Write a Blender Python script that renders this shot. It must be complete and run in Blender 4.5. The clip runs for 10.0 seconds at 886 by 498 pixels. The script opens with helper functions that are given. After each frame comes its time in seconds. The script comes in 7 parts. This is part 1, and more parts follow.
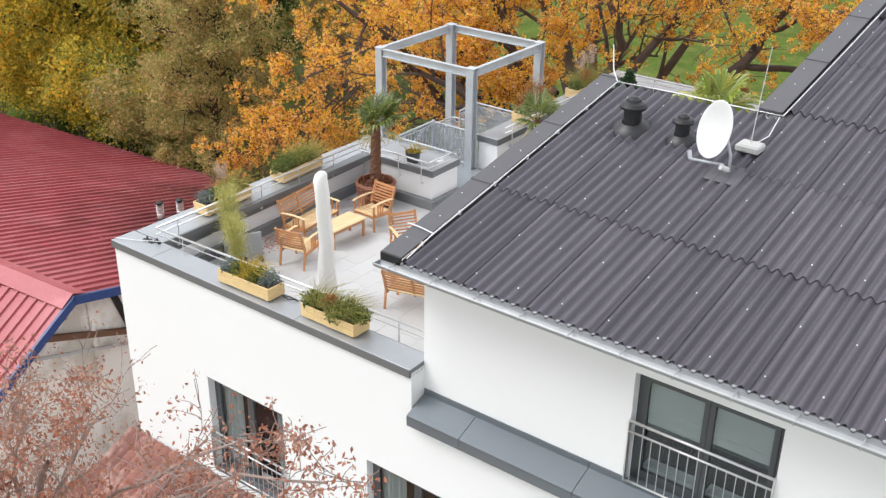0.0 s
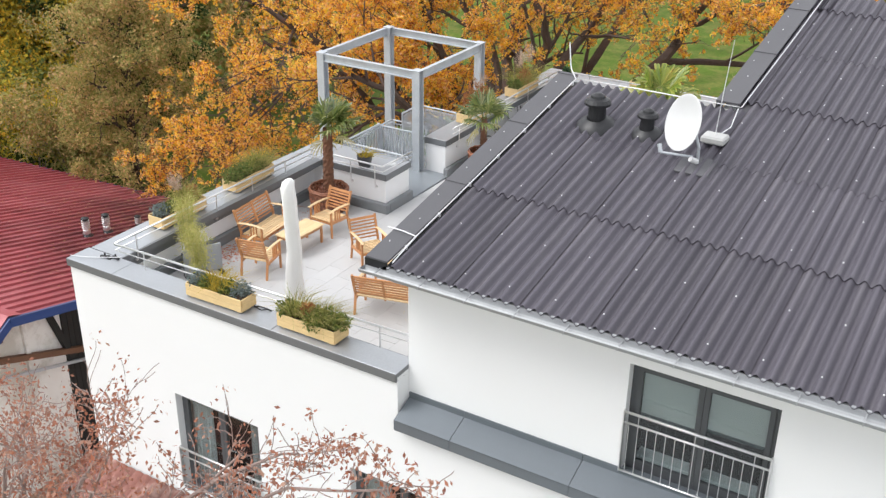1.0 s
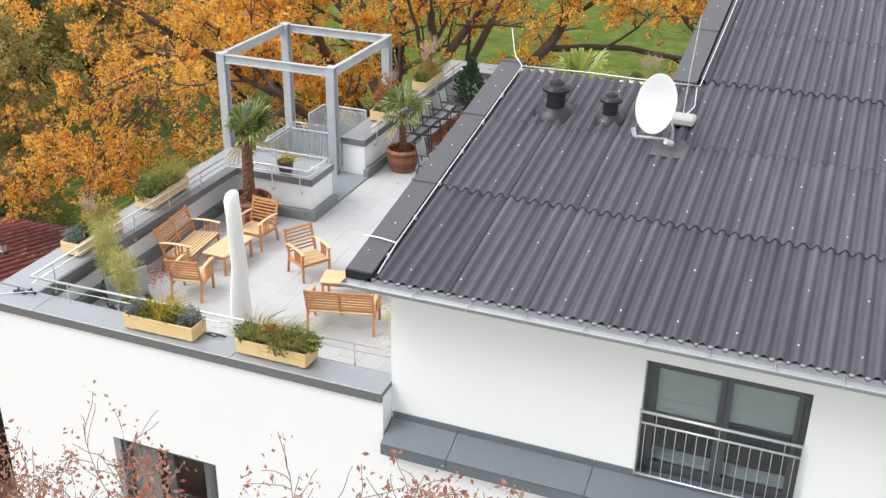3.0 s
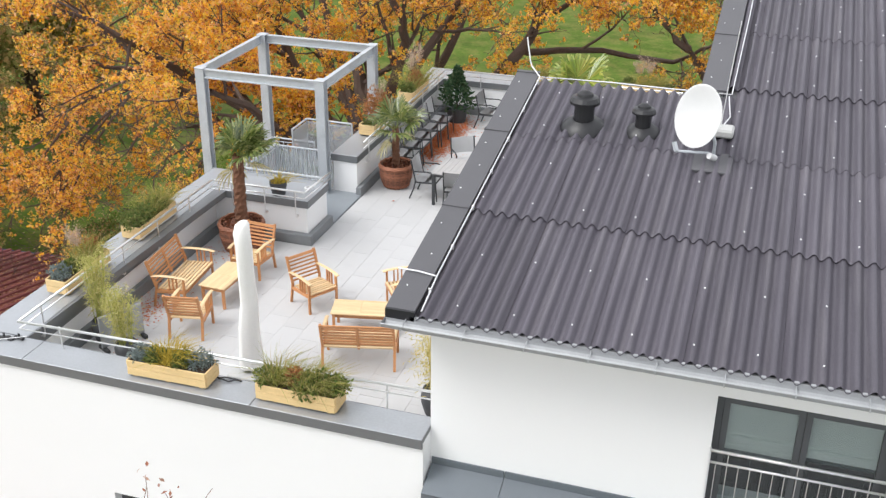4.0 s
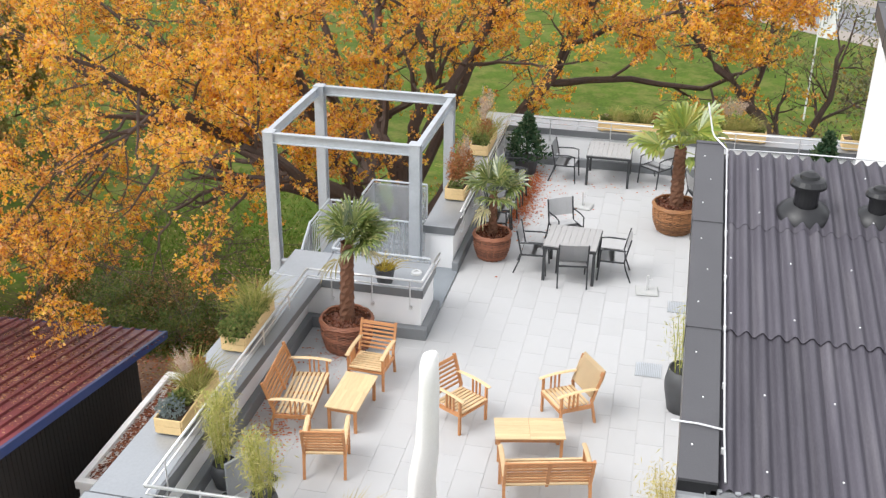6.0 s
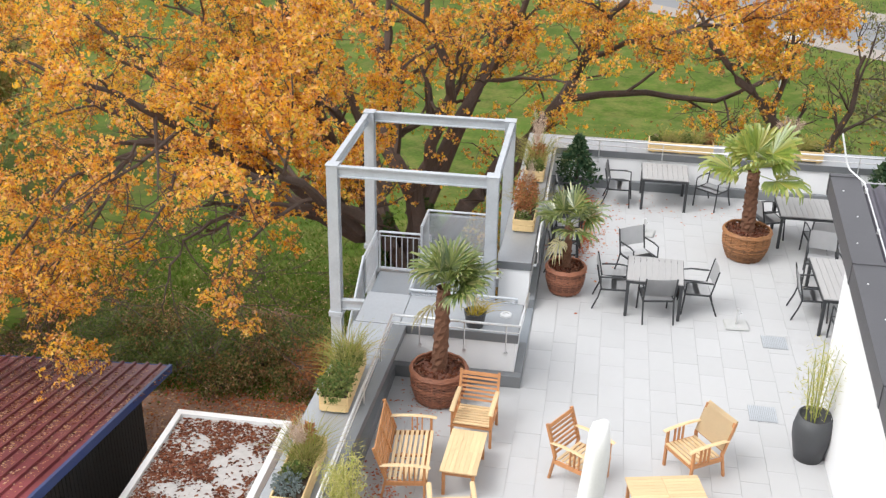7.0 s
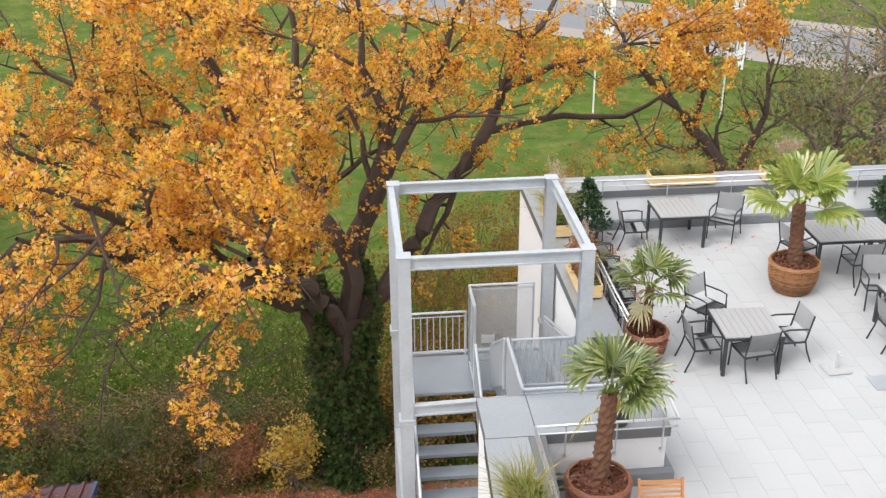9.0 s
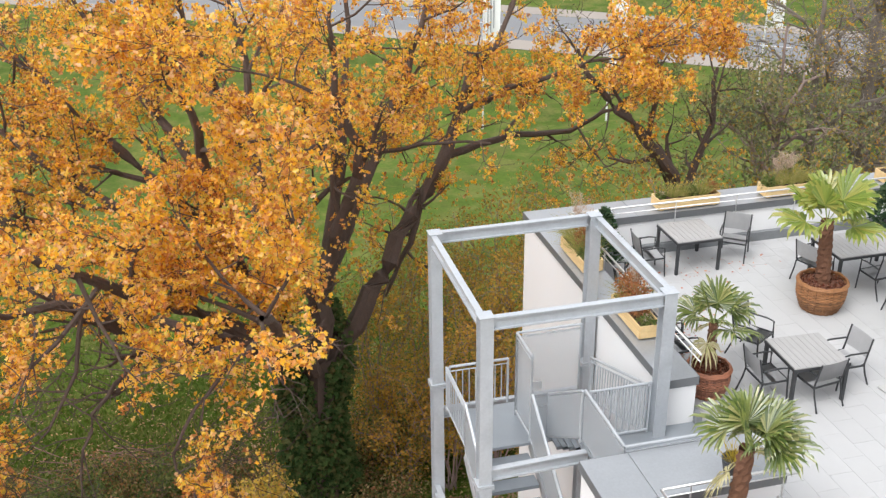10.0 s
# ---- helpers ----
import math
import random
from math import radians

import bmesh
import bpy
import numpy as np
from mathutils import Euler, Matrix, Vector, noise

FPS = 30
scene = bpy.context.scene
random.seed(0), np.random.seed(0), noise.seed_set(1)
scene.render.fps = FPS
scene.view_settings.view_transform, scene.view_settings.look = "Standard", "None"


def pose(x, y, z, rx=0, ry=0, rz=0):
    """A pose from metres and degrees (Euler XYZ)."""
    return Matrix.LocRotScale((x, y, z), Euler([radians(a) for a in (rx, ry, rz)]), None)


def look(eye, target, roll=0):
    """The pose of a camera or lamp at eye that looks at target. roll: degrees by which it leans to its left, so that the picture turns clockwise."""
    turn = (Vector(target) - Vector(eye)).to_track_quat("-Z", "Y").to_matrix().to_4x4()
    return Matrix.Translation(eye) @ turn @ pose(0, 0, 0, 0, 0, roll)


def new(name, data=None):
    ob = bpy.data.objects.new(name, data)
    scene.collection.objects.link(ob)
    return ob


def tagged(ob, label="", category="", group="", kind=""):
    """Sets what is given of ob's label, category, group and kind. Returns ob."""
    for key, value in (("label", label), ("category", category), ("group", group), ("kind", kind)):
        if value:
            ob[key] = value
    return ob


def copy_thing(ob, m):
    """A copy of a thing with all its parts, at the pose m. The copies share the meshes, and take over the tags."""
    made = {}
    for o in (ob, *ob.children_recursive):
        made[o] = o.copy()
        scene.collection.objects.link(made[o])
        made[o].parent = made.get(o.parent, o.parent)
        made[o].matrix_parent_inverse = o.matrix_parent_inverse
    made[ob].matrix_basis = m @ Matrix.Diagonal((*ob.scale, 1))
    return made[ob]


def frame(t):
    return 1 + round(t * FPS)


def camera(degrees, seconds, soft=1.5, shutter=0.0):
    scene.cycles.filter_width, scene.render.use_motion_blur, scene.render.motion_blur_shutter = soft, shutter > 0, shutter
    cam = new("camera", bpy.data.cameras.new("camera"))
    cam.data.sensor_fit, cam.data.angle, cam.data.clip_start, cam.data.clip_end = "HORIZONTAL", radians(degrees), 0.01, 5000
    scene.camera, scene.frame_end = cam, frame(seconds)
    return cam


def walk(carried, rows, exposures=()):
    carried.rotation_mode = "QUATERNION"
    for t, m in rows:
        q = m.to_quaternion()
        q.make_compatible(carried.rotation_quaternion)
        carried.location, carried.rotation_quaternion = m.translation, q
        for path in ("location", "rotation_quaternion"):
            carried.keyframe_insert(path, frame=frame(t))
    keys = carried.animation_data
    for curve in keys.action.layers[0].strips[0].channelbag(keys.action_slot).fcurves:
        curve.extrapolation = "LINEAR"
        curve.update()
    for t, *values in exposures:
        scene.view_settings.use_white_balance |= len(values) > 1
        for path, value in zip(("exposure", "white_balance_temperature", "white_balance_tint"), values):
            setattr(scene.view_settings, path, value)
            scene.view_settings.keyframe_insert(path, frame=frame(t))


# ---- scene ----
# camera: a drone gliding round the roof terrace; metres, terrace floor at z = 0
cam = camera(45.4, 10.0, 1.35)
PATH = [
    (0, (16.132, -10.73, 9.755), (15.052, -9.302, 8.865), 0.7),
    (0.5, (15.549, -11.146, 9.76), (14.536, -9.668, 8.871), 0.7),
    (1, (15.137, -11.427, 9.746), (14.208, -9.892, 8.861), 0.7),
    (1.5, (14.728, -11.604, 9.622), (13.883, -10.02, 8.74), 0.8),
    (2, (14.233, -11.65, 9.493), (13.455, -10.032, 8.611), 0.7),
    (3.5, (11.958, -11.062, 9.185), (11.357, -9.372, 8.302), 0.6),
    (4, (11.082, -10.671, 9.102), (10.535, -8.962, 8.221), 0.5),
    (4.5, (10.105, -10.19, 9.02), (9.601, -8.466, 8.14), 0.6),
    (5, (9.024, -9.681, 9.04), (8.557, -7.947, 8.159), 0.6),
    (5.5, (7.801, -9.23, 9.098), (7.378, -7.481, 8.226), 0.9),
    (6, (6.493, -8.68, 9.224), (6.11, -6.924, 8.347), 0.7),
    (7.5, (2.545, -7.394, 9.167), (2.355, -5.598, 8.308), 0.9),
    (8, (1.344, -6.844, 9.121), (1.249, -5.036, 8.272), 0.2),
    (8.5, (0.016, -6.179, 9.221), (0.045, -4.369, 8.371), -0.2),
    (9, (-1.389, -5.438, 9.373), (-1.22, -3.637, 8.519), -0.4),
    (9.5, (-2.823, -4.647, 9.606), (-2.513, -2.869, 8.746), -0.5),
    (10, (-4.4, -3.673, 9.718), (-3.957, -1.919, 8.864), -0.6),
]
walk(cam, [(t, look(eye, target, roll)) for t, eye, target, roll in PATH])


# ---- light: bright overcast autumn day ----
world = bpy.data.worlds.new("overcast_sky")
scene.world = world
world.use_nodes = True
wn = world.node_tree.nodes
wl = world.node_tree.links
wn.clear()
sky = wn.new("ShaderNodeTexSky")
sky.sky_type = "NISHITA"
sky.sun_disc = False
sky.sun_elevation = radians(53)
sky.sun_rotation = radians(233)
sky.dust_density = 2.0
sky.air_density = 1.0
soft_sky = wn.new("ShaderNodeHueSaturation")
soft_sky.inputs["Saturation"].default_value = 0.26
back = wn.new("ShaderNodeBackground")
back.inputs["Strength"].default_value = 0.162
world_out = wn.new("ShaderNodeOutputWorld")
wl.new(sky.outputs[0], soft_sky.inputs["Color"])
cloud_layer = wn.new("ShaderNodeMix")
cloud_layer.data_type = "RGBA"
cloud_layer.inputs["Factor"].default_value = 0.65
cloud_layer.inputs["B"].default_value = (3.75, 3.82, 3.95, 1)
wl.new(soft_sky.outputs[0], cloud_layer.inputs["A"])
wl.new(cloud_layer.outputs["Result"], back.inputs["Color"])
wl.new(back.outputs[0], world_out.inputs["Surface"])

sun_data = bpy.data.lights.new("sun", "SUN")
sun_data.energy = 1.0
sun_data.angle = radians(30)
sun_data.color = (1.0, 0.995, 0.985)
sun = new("sun", sun_data)
sun.matrix_world = look((0, 0, 30), (9.6, 7.2, 30 - 16))
scene.view_settings.exposure = 1.1


# ---- materials ----
def material(name, colour, rough=0.7, metal=0.0, vary=0.15, scale=6.0, fine=60.0, bump=0.15, bump_scale=None,
             second=None, second_at=0.55, second_scale=1.5, per_object=0.0, per_island=0.0, stretch=(1, 1, 1), spec=0.5):
    """A procedural surface: a base colour with broad stains, fine grain, an optional second colour in patches, and relief."""
    m = bpy.data.materials.new(name)
    m.use_nodes = True
    n, l = m.node_tree.nodes, m.node_tree.links
    b = n["Principled BSDF"]
    b.inputs["Roughness"].default_value = rough
    b.inputs["Metallic"].default_value = metal
    b.inputs["Specular IOR Level"].default_value = spec
    tc = n.new("ShaderNodeTexCoord")
    mp = n.new("ShaderNodeMapping")
    mp.inputs["Scale"].default_value = stretch
    l.new(tc.outputs["Object"], mp.inputs["Vector"])
    broad = n.new("ShaderNodeTexNoise")
    broad.inputs["Scale"].default_value = scale
    broad.inputs["Detail"].default_value = 6
    grain = n.new("ShaderNodeTexNoise")
    grain.inputs["Scale"].default_value = fine
    grain.inputs["Detail"].default_value = 4
    l.new(mp.outputs[0], broad.inputs["Vector"])
    l.new(mp.outputs[0], grain.inputs["Vector"])
    col = n.new("ShaderNodeRGB")
    col.outputs[0].default_value = (*colour, 1)
    last = col.outputs[0]
    if second:
        patch = n.new("ShaderNodeTexNoise")
        patch.inputs["Scale"].default_value = second_scale
        patch.inputs["Detail"].default_value = 8
        patch.inputs["Roughness"].default_value = 0.65
        l.new(mp.outputs[0], patch.inputs["Vector"])
        ramp = n.new("ShaderNodeValToRGB")
        ramp.color_ramp.elements[0].position = second_at - 0.06
        ramp.color_ramp.elements[1].position = second_at + 0.06
        l.new(patch.outputs["Fac"], ramp.inputs[0])
        mix = n.new("ShaderNodeMix")
        mix.data_type = "RGBA"
        l.new(ramp.outputs[0], mix.inputs["Factor"])
        l.new(last, mix.inputs["A"])
        mix.inputs["B"].default_value = (*second, 1)
        last = mix.outputs["Result"]
    add = n.new("ShaderNodeMath")
    add.operation = "ADD"
    l.new(broad.outputs["Fac"], add.inputs[0])
    l.new(grain.outputs["Fac"], add.inputs[1])
    total = add.outputs[0]
    for amount, kind in ((per_object, "object"), (per_island, "island")):
        if amount:
            info = n.new("ShaderNodeObjectInfo" if kind == "object" else "ShaderNodeNewGeometry")
            out = info.outputs["Random"] if kind == "object" else info.outputs["Random Per Island"]
            mul = n.new("ShaderNodeMath")
            mul.operation = "MULTIPLY_ADD"
            l.new(out, mul.inputs[0])
            mul.inputs[1].default_value = 2 * amount / max(vary, 0.01)
            mul.inputs[2].default_value = -amount / max(vary, 0.01)
            plus = n.new("ShaderNodeMath")
            plus.operation = "ADD"
            l.new(total, plus.inputs[0])
            l.new(mul.outputs[0], plus.inputs[1])
            total = plus.outputs[0]
    value = n.new("ShaderNodeMapRange")
    value.clamp = False
    value.inputs["From Min"].default_value = 0.5
    value.inputs["From Max"].default_value = 1.5
    value.inputs["To Min"].default_value = 1 - vary
    value.inputs["To Max"].default_value = 1 + vary
    l.new(total, value.inputs["Value"])
    hsv = n.new("ShaderNodeHueSaturation")
    l.new(last, hsv.inputs["Color"])
    l.new(value.outputs[0], hsv.inputs["Value"])
    l.new(hsv.outputs[0], b.inputs["Base Color"])
    if bump:
        bp = n.new("ShaderNodeBump")
        bp.inputs["Strength"].default_value = bump
        bp.inputs["Distance"].default_value = 0.01
        if bump_scale:
            rel = n.new("ShaderNodeTexNoise")
            rel.inputs["Scale"].default_value = bump_scale
            l.new(mp.outputs[0], rel.inputs["Vector"])
            l.new(rel.outputs["Fac"], bp.inputs["Height"])
        else:
            l.new(grain.outputs["Fac"], bp.inputs["Height"])
        l.new(bp.outputs[0], b.inputs["Normal"])
    return m


def leaf_material(name, colours, rough=0.55, glow=0.35, gloss=0.0):
    """Leaves whose colour differs from leaf to leaf, letting some light through."""
    m = bpy.data.materials.new(name)
    m.use_nodes = True
    n, l = m.node_tree.nodes, m.node_tree.links
    b = n["Principled BSDF"]
    out = n["Material Output"]
    geo = n.new("ShaderNodeNewGeometry")
    ramp = n.new("ShaderNodeValToRGB")
    e = ramp.color_ramp.elements
    for k, c in enumerate(colours):
        at = k / max(1, len(colours) - 1)
        el = e[0] if k == 0 else (e[len(e) - 1] if k == len(colours) - 1 else e.new(at))
        el.position = at
        el.color = (*c, 1)
    tc = n.new("ShaderNodeTexCoord")
    cl = n.new("ShaderNodeTexNoise")
    cl.inputs["Scale"].default_value = 0.55
    cl.inputs["Detail"].default_value = 3
    l.new(tc.outputs["Object"], cl.inputs["Vector"])
    mixf = n.new("ShaderNodeMath")
    mixf.operation = "MULTIPLY_ADD"
    l.new(cl.outputs["Fac"], mixf.inputs[0])
    mixf.inputs[1].default_value = 0.9
    mixf.inputs[2].default_value = -0.45
    addf = n.new("ShaderNodeMath")
    addf.operation = "ADD"
    addf.use_clamp = True
    l.new(geo.outputs["Random Per Island"], addf.inputs[0])
    l.new(mixf.outputs[0], addf.inputs[1])
    l.new(addf.outputs[0], ramp.inputs[0])
    n.remove(b)
    b = n.new("ShaderNodeBsdfDiffuse")
    l.new(ramp.outputs[0], b.inputs["Color"])
    b.inputs["Roughness"].default_value = rough
    tr = n.new("ShaderNodeBsdfTranslucent")
    l.new(ramp.outputs[0], tr.inputs["Color"])
    ms = n.new("ShaderNodeMixShader")
    ms.inputs[0].default_value = glow
    l.new(b.outputs[0], ms.inputs[1])
    l.new(tr.outputs[0], ms.inputs[2])
    last = ms.outputs[0]
    if gloss:
        sheen = n.new("ShaderNodeBsdfGlossy")
        sheen.inputs["Roughness"].default_value = 0.35
        wax = n.new("ShaderNodeMixShader")
        wax.inputs[0].default_value = gloss
        l.new(last, wax.inputs[1])
        l.new(sheen.outputs[0], wax.inputs[2])
        last = wax.outputs[0]
    l.new(last, out.inputs["Surface"])
    return m


def sheer_material(name, colour, clear=0.4, rough=0.4, metal=0.6):
    """Perforated sheet or tinted glass that lets part of the view through."""
    m = bpy.data.materials.new(name)
    m.use_nodes = True
    n, l = m.node_tree.nodes, m.node_tree.links
    b = n["Principled BSDF"]
    b.inputs["Base Color"].default_value = (*colour, 1)
    b.inputs["Roughness"].default_value = rough
    b.inputs["Metallic"].default_value = metal
    tr = n.new("ShaderNodeBsdfTransparent")
    ms = n.new("ShaderNodeMixShader")
    ms.inputs[0].default_value = clear
    l.new(b.outputs[0], ms.inputs[1])
    l.new(tr.outputs[0], ms.inputs[2])
    l.new(ms.outputs[0], n["Material Output"].inputs["Surface"])
    return m


M_WHITE = material("white_render", (0.8, 0.8, 0.803), 0.85, vary=0.02, scale=0.5, fine=120, bump=0.08)
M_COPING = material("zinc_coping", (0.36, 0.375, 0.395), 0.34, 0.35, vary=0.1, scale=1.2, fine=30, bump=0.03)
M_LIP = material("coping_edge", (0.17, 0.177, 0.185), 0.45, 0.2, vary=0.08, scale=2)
M_LEDGE = material("slate_blue_ledge", (0.15, 0.17, 0.19), 0.4, 0.2, vary=0.07, scale=1.5)
M_PLINTH = material("grey_membrane", (0.2, 0.21, 0.22), 0.6, vary=0.15, scale=3)
M_ROOF = material("corrugated_fibre_cement", (0.09, 0.083, 0.1), 0.48, vary=0.3, spec=0.32, scale=1.4, fine=40, bump=0.16, per_object=0.05,
                  second=(0.112, 0.104, 0.119), second_at=0.56, second_scale=0.8, stretch=(5, 0.45, 1))
M_VERGE = material("verge_cap", (0.085, 0.083, 0.09), 0.45, vary=0.1, scale=2)
M_BLACK = material("black_plastic", (0.016, 0.016, 0.018), 0.42, vary=0.2)
M_ZINC = material("zinc_gutter", (0.36, 0.37, 0.38), 0.5, 0.3, vary=0.12, scale=5)
M_GALV = material("galvanised_steel", (0.5, 0.525, 0.555), 0.44, 0.3, vary=0.1, scale=5, fine=24, second=(0.45, 0.475, 0.505), second_at=0.56, second_scale=1.2)
M_RAIL = material("brushed_stainless_steel", (0.75, 0.75, 0.75), 0.3, 0.8, vary=0.05)
M_WIRE = material("aluminium_wire", (0.75, 0.75, 0.76), 0.4, 0.4, vary=0.05)
M_SCREW = material("bright_screws", (0.8, 0.8, 0.8), 0.4, 0.2, vary=0.05)
M_PAVER = material("concrete_paver", (0.48, 0.478, 0.48), 0.8, vary=0.05, scale=2.5, fine=90, bump=0.1, per_object=0.012, second=(0.44, 0.435, 0.435), second_at=0.58, second_scale=0.9)
M_JOINT = material("paver_bed", (0.5, 0.5, 0.5), 0.9, vary=0.15)
M_DAMP = material("grey_landing_sheet", (0.27, 0.295, 0.32), 0.32, 0.2, vary=0.14, scale=1.5)
# one acacia in two tones: shading of sides and tops put into colour
M_TEAK_SHADED = material("acacia_shaded_sides", (0.46, 0.212, 0.086), 0.5, vary=0.25, scale=5, fine=40, stretch=(1, 6, 6), per_object=0.08, per_island=0.08)
M_TEAK_LIT = material("acacia_lit_tops", (0.68, 0.49, 0.275), 0.5, vary=0.15, scale=5, fine=40, stretch=(1, 6, 6), per_object=0.06)
M_PINE = material("pine_planter", (0.72, 0.52, 0.26), 0.6, vary=0.14, scale=4, fine=30, stretch=(1, 5, 5), per_island=0.07)
M_METAL_DARK = material("anthracite_metal", (0.045, 0.047, 0.05), 0.5, 0.2, vary=0.1)
M_TEXTILE = material("grey_mesh_fabric", (0.46, 0.46, 0.465), 0.7, vary=0.1, fine=200)
M_TABLETOP = material("grey_slat_top", (0.34, 0.33, 0.325), 0.55, vary=0.1, scale=4, fine=40, stretch=(6, 1, 6), per_island=0.07)
M_COVER = material("white_umbrella_cover", (0.8, 0.79, 0.77), 0.8, vary=0.06, scale=3, bump=0.5, bump_scale=7, stretch=(1, 1, 0.4))
M_WICKER = material("dark_wicker", (0.25, 0.098, 0.054), 0.6, vary=0.45, scale=10, fine=50, per_object=0.2)
M_WICKER_PALE = material("tan_wicker", (0.27, 0.12, 0.045), 0.6, vary=0.45, scale=10, fine=50, per_object=0.2)
M_MULCH = material("bark_mulch", (0.14, 0.06, 0.04), 0.9, vary=0.4, scale=20, per_island=0.3)
M_POT = material("anthracite_pot", (0.06, 0.062, 0.066), 0.55, vary=0.12)
M_SOIL = material("potting_soil", (0.07, 0.045, 0.03), 0.95, vary=0.35, scale=20, bump=0.6)
M_DISH = material("white_dish", (0.62, 0.62, 0.62), 0.45, vary=0.03)
M_CONCRETE = material("concrete_block", (0.46, 0.46, 0.45), 0.85, vary=0.1)
M_FRAME = material("window_frame", (0.075, 0.079, 0.085), 0.4, vary=0.06)
M_ROOM_GLOOM = material("room_gloom_wall", (0.022, 0.021, 0.021), 0.9, vary=0.2, scale=2)
M_CURTAIN = material("curtain", (0.5, 0.52, 0.52), 0.9, vary=0.15, scale=2, stretch=(6, 6, 0.3))
M_BLIND = material("roller_blind", (0.5, 0.5, 0.48), 0.8, vary=0.1, scale=1.5)
M_RED = material("red_sheet_roof", (0.36, 0.082, 0.094), 0.42, 0.0, vary=0.2, scale=1.0, fine=15, bump=0.05, second=(0.4, 0.115, 0.128), second_scale=0.4, spec=0.4)
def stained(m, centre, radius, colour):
    """Lays a blotchy patch of stain and painted shade with a ragged edge over a material, round one spot of the thing.
    """
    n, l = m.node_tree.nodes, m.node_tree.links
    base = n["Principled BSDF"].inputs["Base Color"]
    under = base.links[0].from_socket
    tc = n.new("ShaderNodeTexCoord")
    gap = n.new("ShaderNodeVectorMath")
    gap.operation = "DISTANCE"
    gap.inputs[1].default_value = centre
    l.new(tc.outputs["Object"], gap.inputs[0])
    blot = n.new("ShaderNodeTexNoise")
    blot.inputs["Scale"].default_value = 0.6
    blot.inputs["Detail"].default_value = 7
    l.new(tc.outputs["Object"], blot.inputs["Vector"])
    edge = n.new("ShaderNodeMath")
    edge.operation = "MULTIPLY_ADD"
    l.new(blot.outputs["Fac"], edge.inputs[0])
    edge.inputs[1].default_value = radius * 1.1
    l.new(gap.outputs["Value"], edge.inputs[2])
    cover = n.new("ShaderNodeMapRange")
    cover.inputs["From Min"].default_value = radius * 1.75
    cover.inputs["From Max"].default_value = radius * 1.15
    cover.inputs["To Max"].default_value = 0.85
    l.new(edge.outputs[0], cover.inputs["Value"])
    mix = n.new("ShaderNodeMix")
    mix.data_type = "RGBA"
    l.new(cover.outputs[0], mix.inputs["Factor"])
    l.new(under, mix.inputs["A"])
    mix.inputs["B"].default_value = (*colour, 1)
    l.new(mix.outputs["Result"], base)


# wet dirt together with the oak's shade, both painted into the roof colour
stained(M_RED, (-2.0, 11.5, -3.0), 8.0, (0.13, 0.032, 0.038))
M_BLUE = material("blue_fascia", (0.02, 0.055, 0.2), 0.5, vary=0.1)
M_PATH_GREY = material("grey_bounce_ground", (0.31, 0.31, 0.315), 0.9, vary=0.12, scale=1.5, second=(0.27, 0.27, 0.272))
M_BLUEZ = material("pale_blue_flashing", (0.045, 0.075, 0.19), 0.45, vary=0.12)
M_BOARD = material("black_stained_boards", (0.02, 0.019, 0.018), 0.8, vary=0.3, scale=3, stretch=(6, 6, 0.5))
M_BEIGE = material("weathered_beige_render", (0.84, 0.82, 0.78), 0.9, vary=0.1, scale=1, second=(0.6, 0.57, 0.51), second_scale=0.7)
M_BEAM = material("brown_timber", (0.16, 0.08, 0.045), 0.7, vary=0.25, stretch=(1, 4, 4))
M_TILE = material("terracotta_tile", (0.17, 0.068, 0.052), 0.8, vary=0.25, scale=6, per_island=0.2, second=(0.3, 0.18, 0.15), second_at=0.56, second_scale=1.8)
M_GRAVEL = material("flat_roof_gravel", (0.47, 0.455, 0.44), 0.95, vary=0.2, scale=6, fine=60)
M_PARAPET = material("grey_white_parapet", (0.76, 0.76, 0.75), 0.85, vary=0.1, scale=2)
M_BARK = material("dark_bark", (0.084, 0.057, 0.045), 0.9, vary=0.35, scale=5, fine=30, bump=0.8, stretch=(3, 3, 0.6))
M_GREYBARK = material("grey_bark", (0.19, 0.16, 0.135), 0.9, vary=0.3, scale=4, fine=25, bump=0.7, stretch=(3, 3, 0.6))
M_TWIG = material("grey_twig", (0.27, 0.2, 0.175), 0.85, vary=0.3)
M_BRUSH = material("cut_branches", (0.26, 0.15, 0.12), 0.85, vary=0.3)
M_PALMTRUNK = material("fibrous_palm_trunk", (0.15, 0.07, 0.04), 0.95, vary=0.4, scale=14, fine=60, bump=0.9, stretch=(1, 1, 2))
M_ASPHALT = material("asphalt", (0.2, 0.2, 0.205), 0.85, vary=0.1, scale=0.3, fine=20)
M_PATH = material("sandy_path", (0.31, 0.27, 0.235), 0.9, vary=0.12, scale=0.3)
M_MARK = material("road_marking", (0.75, 0.75, 0.73), 0.6, vary=0.05)
M_POLE = material("white_pole", (0.75, 0.75, 0.75), 0.4, vary=0.04)
M_BANNER = material("white_banner", (0.8, 0.8, 0.8), 0.7, vary=0.04, scale=1)
M_BAR = material("grey_print", (0.25, 0.26, 0.28), 0.7, vary=0.05)
M_GLASS = bpy.data.materials.new("window_glass")
M_GLASS.use_nodes = True
_g = M_GLASS.node_tree
_p = _g.nodes.new("ShaderNodeBsdfGlossy")
_p.inputs["Color"].default_value = (0.9, 0.92, 0.93, 1)
_p.inputs["Roughness"].default_value = 0.03
_t = _g.nodes.new("ShaderNodeBsdfTransparent")
_t.inputs["Color"].default_value = (0.82, 0.86, 0.86, 1)
_s = _g.nodes.new("ShaderNodeMixShader")
_s.inputs[0].default_value = 0.06
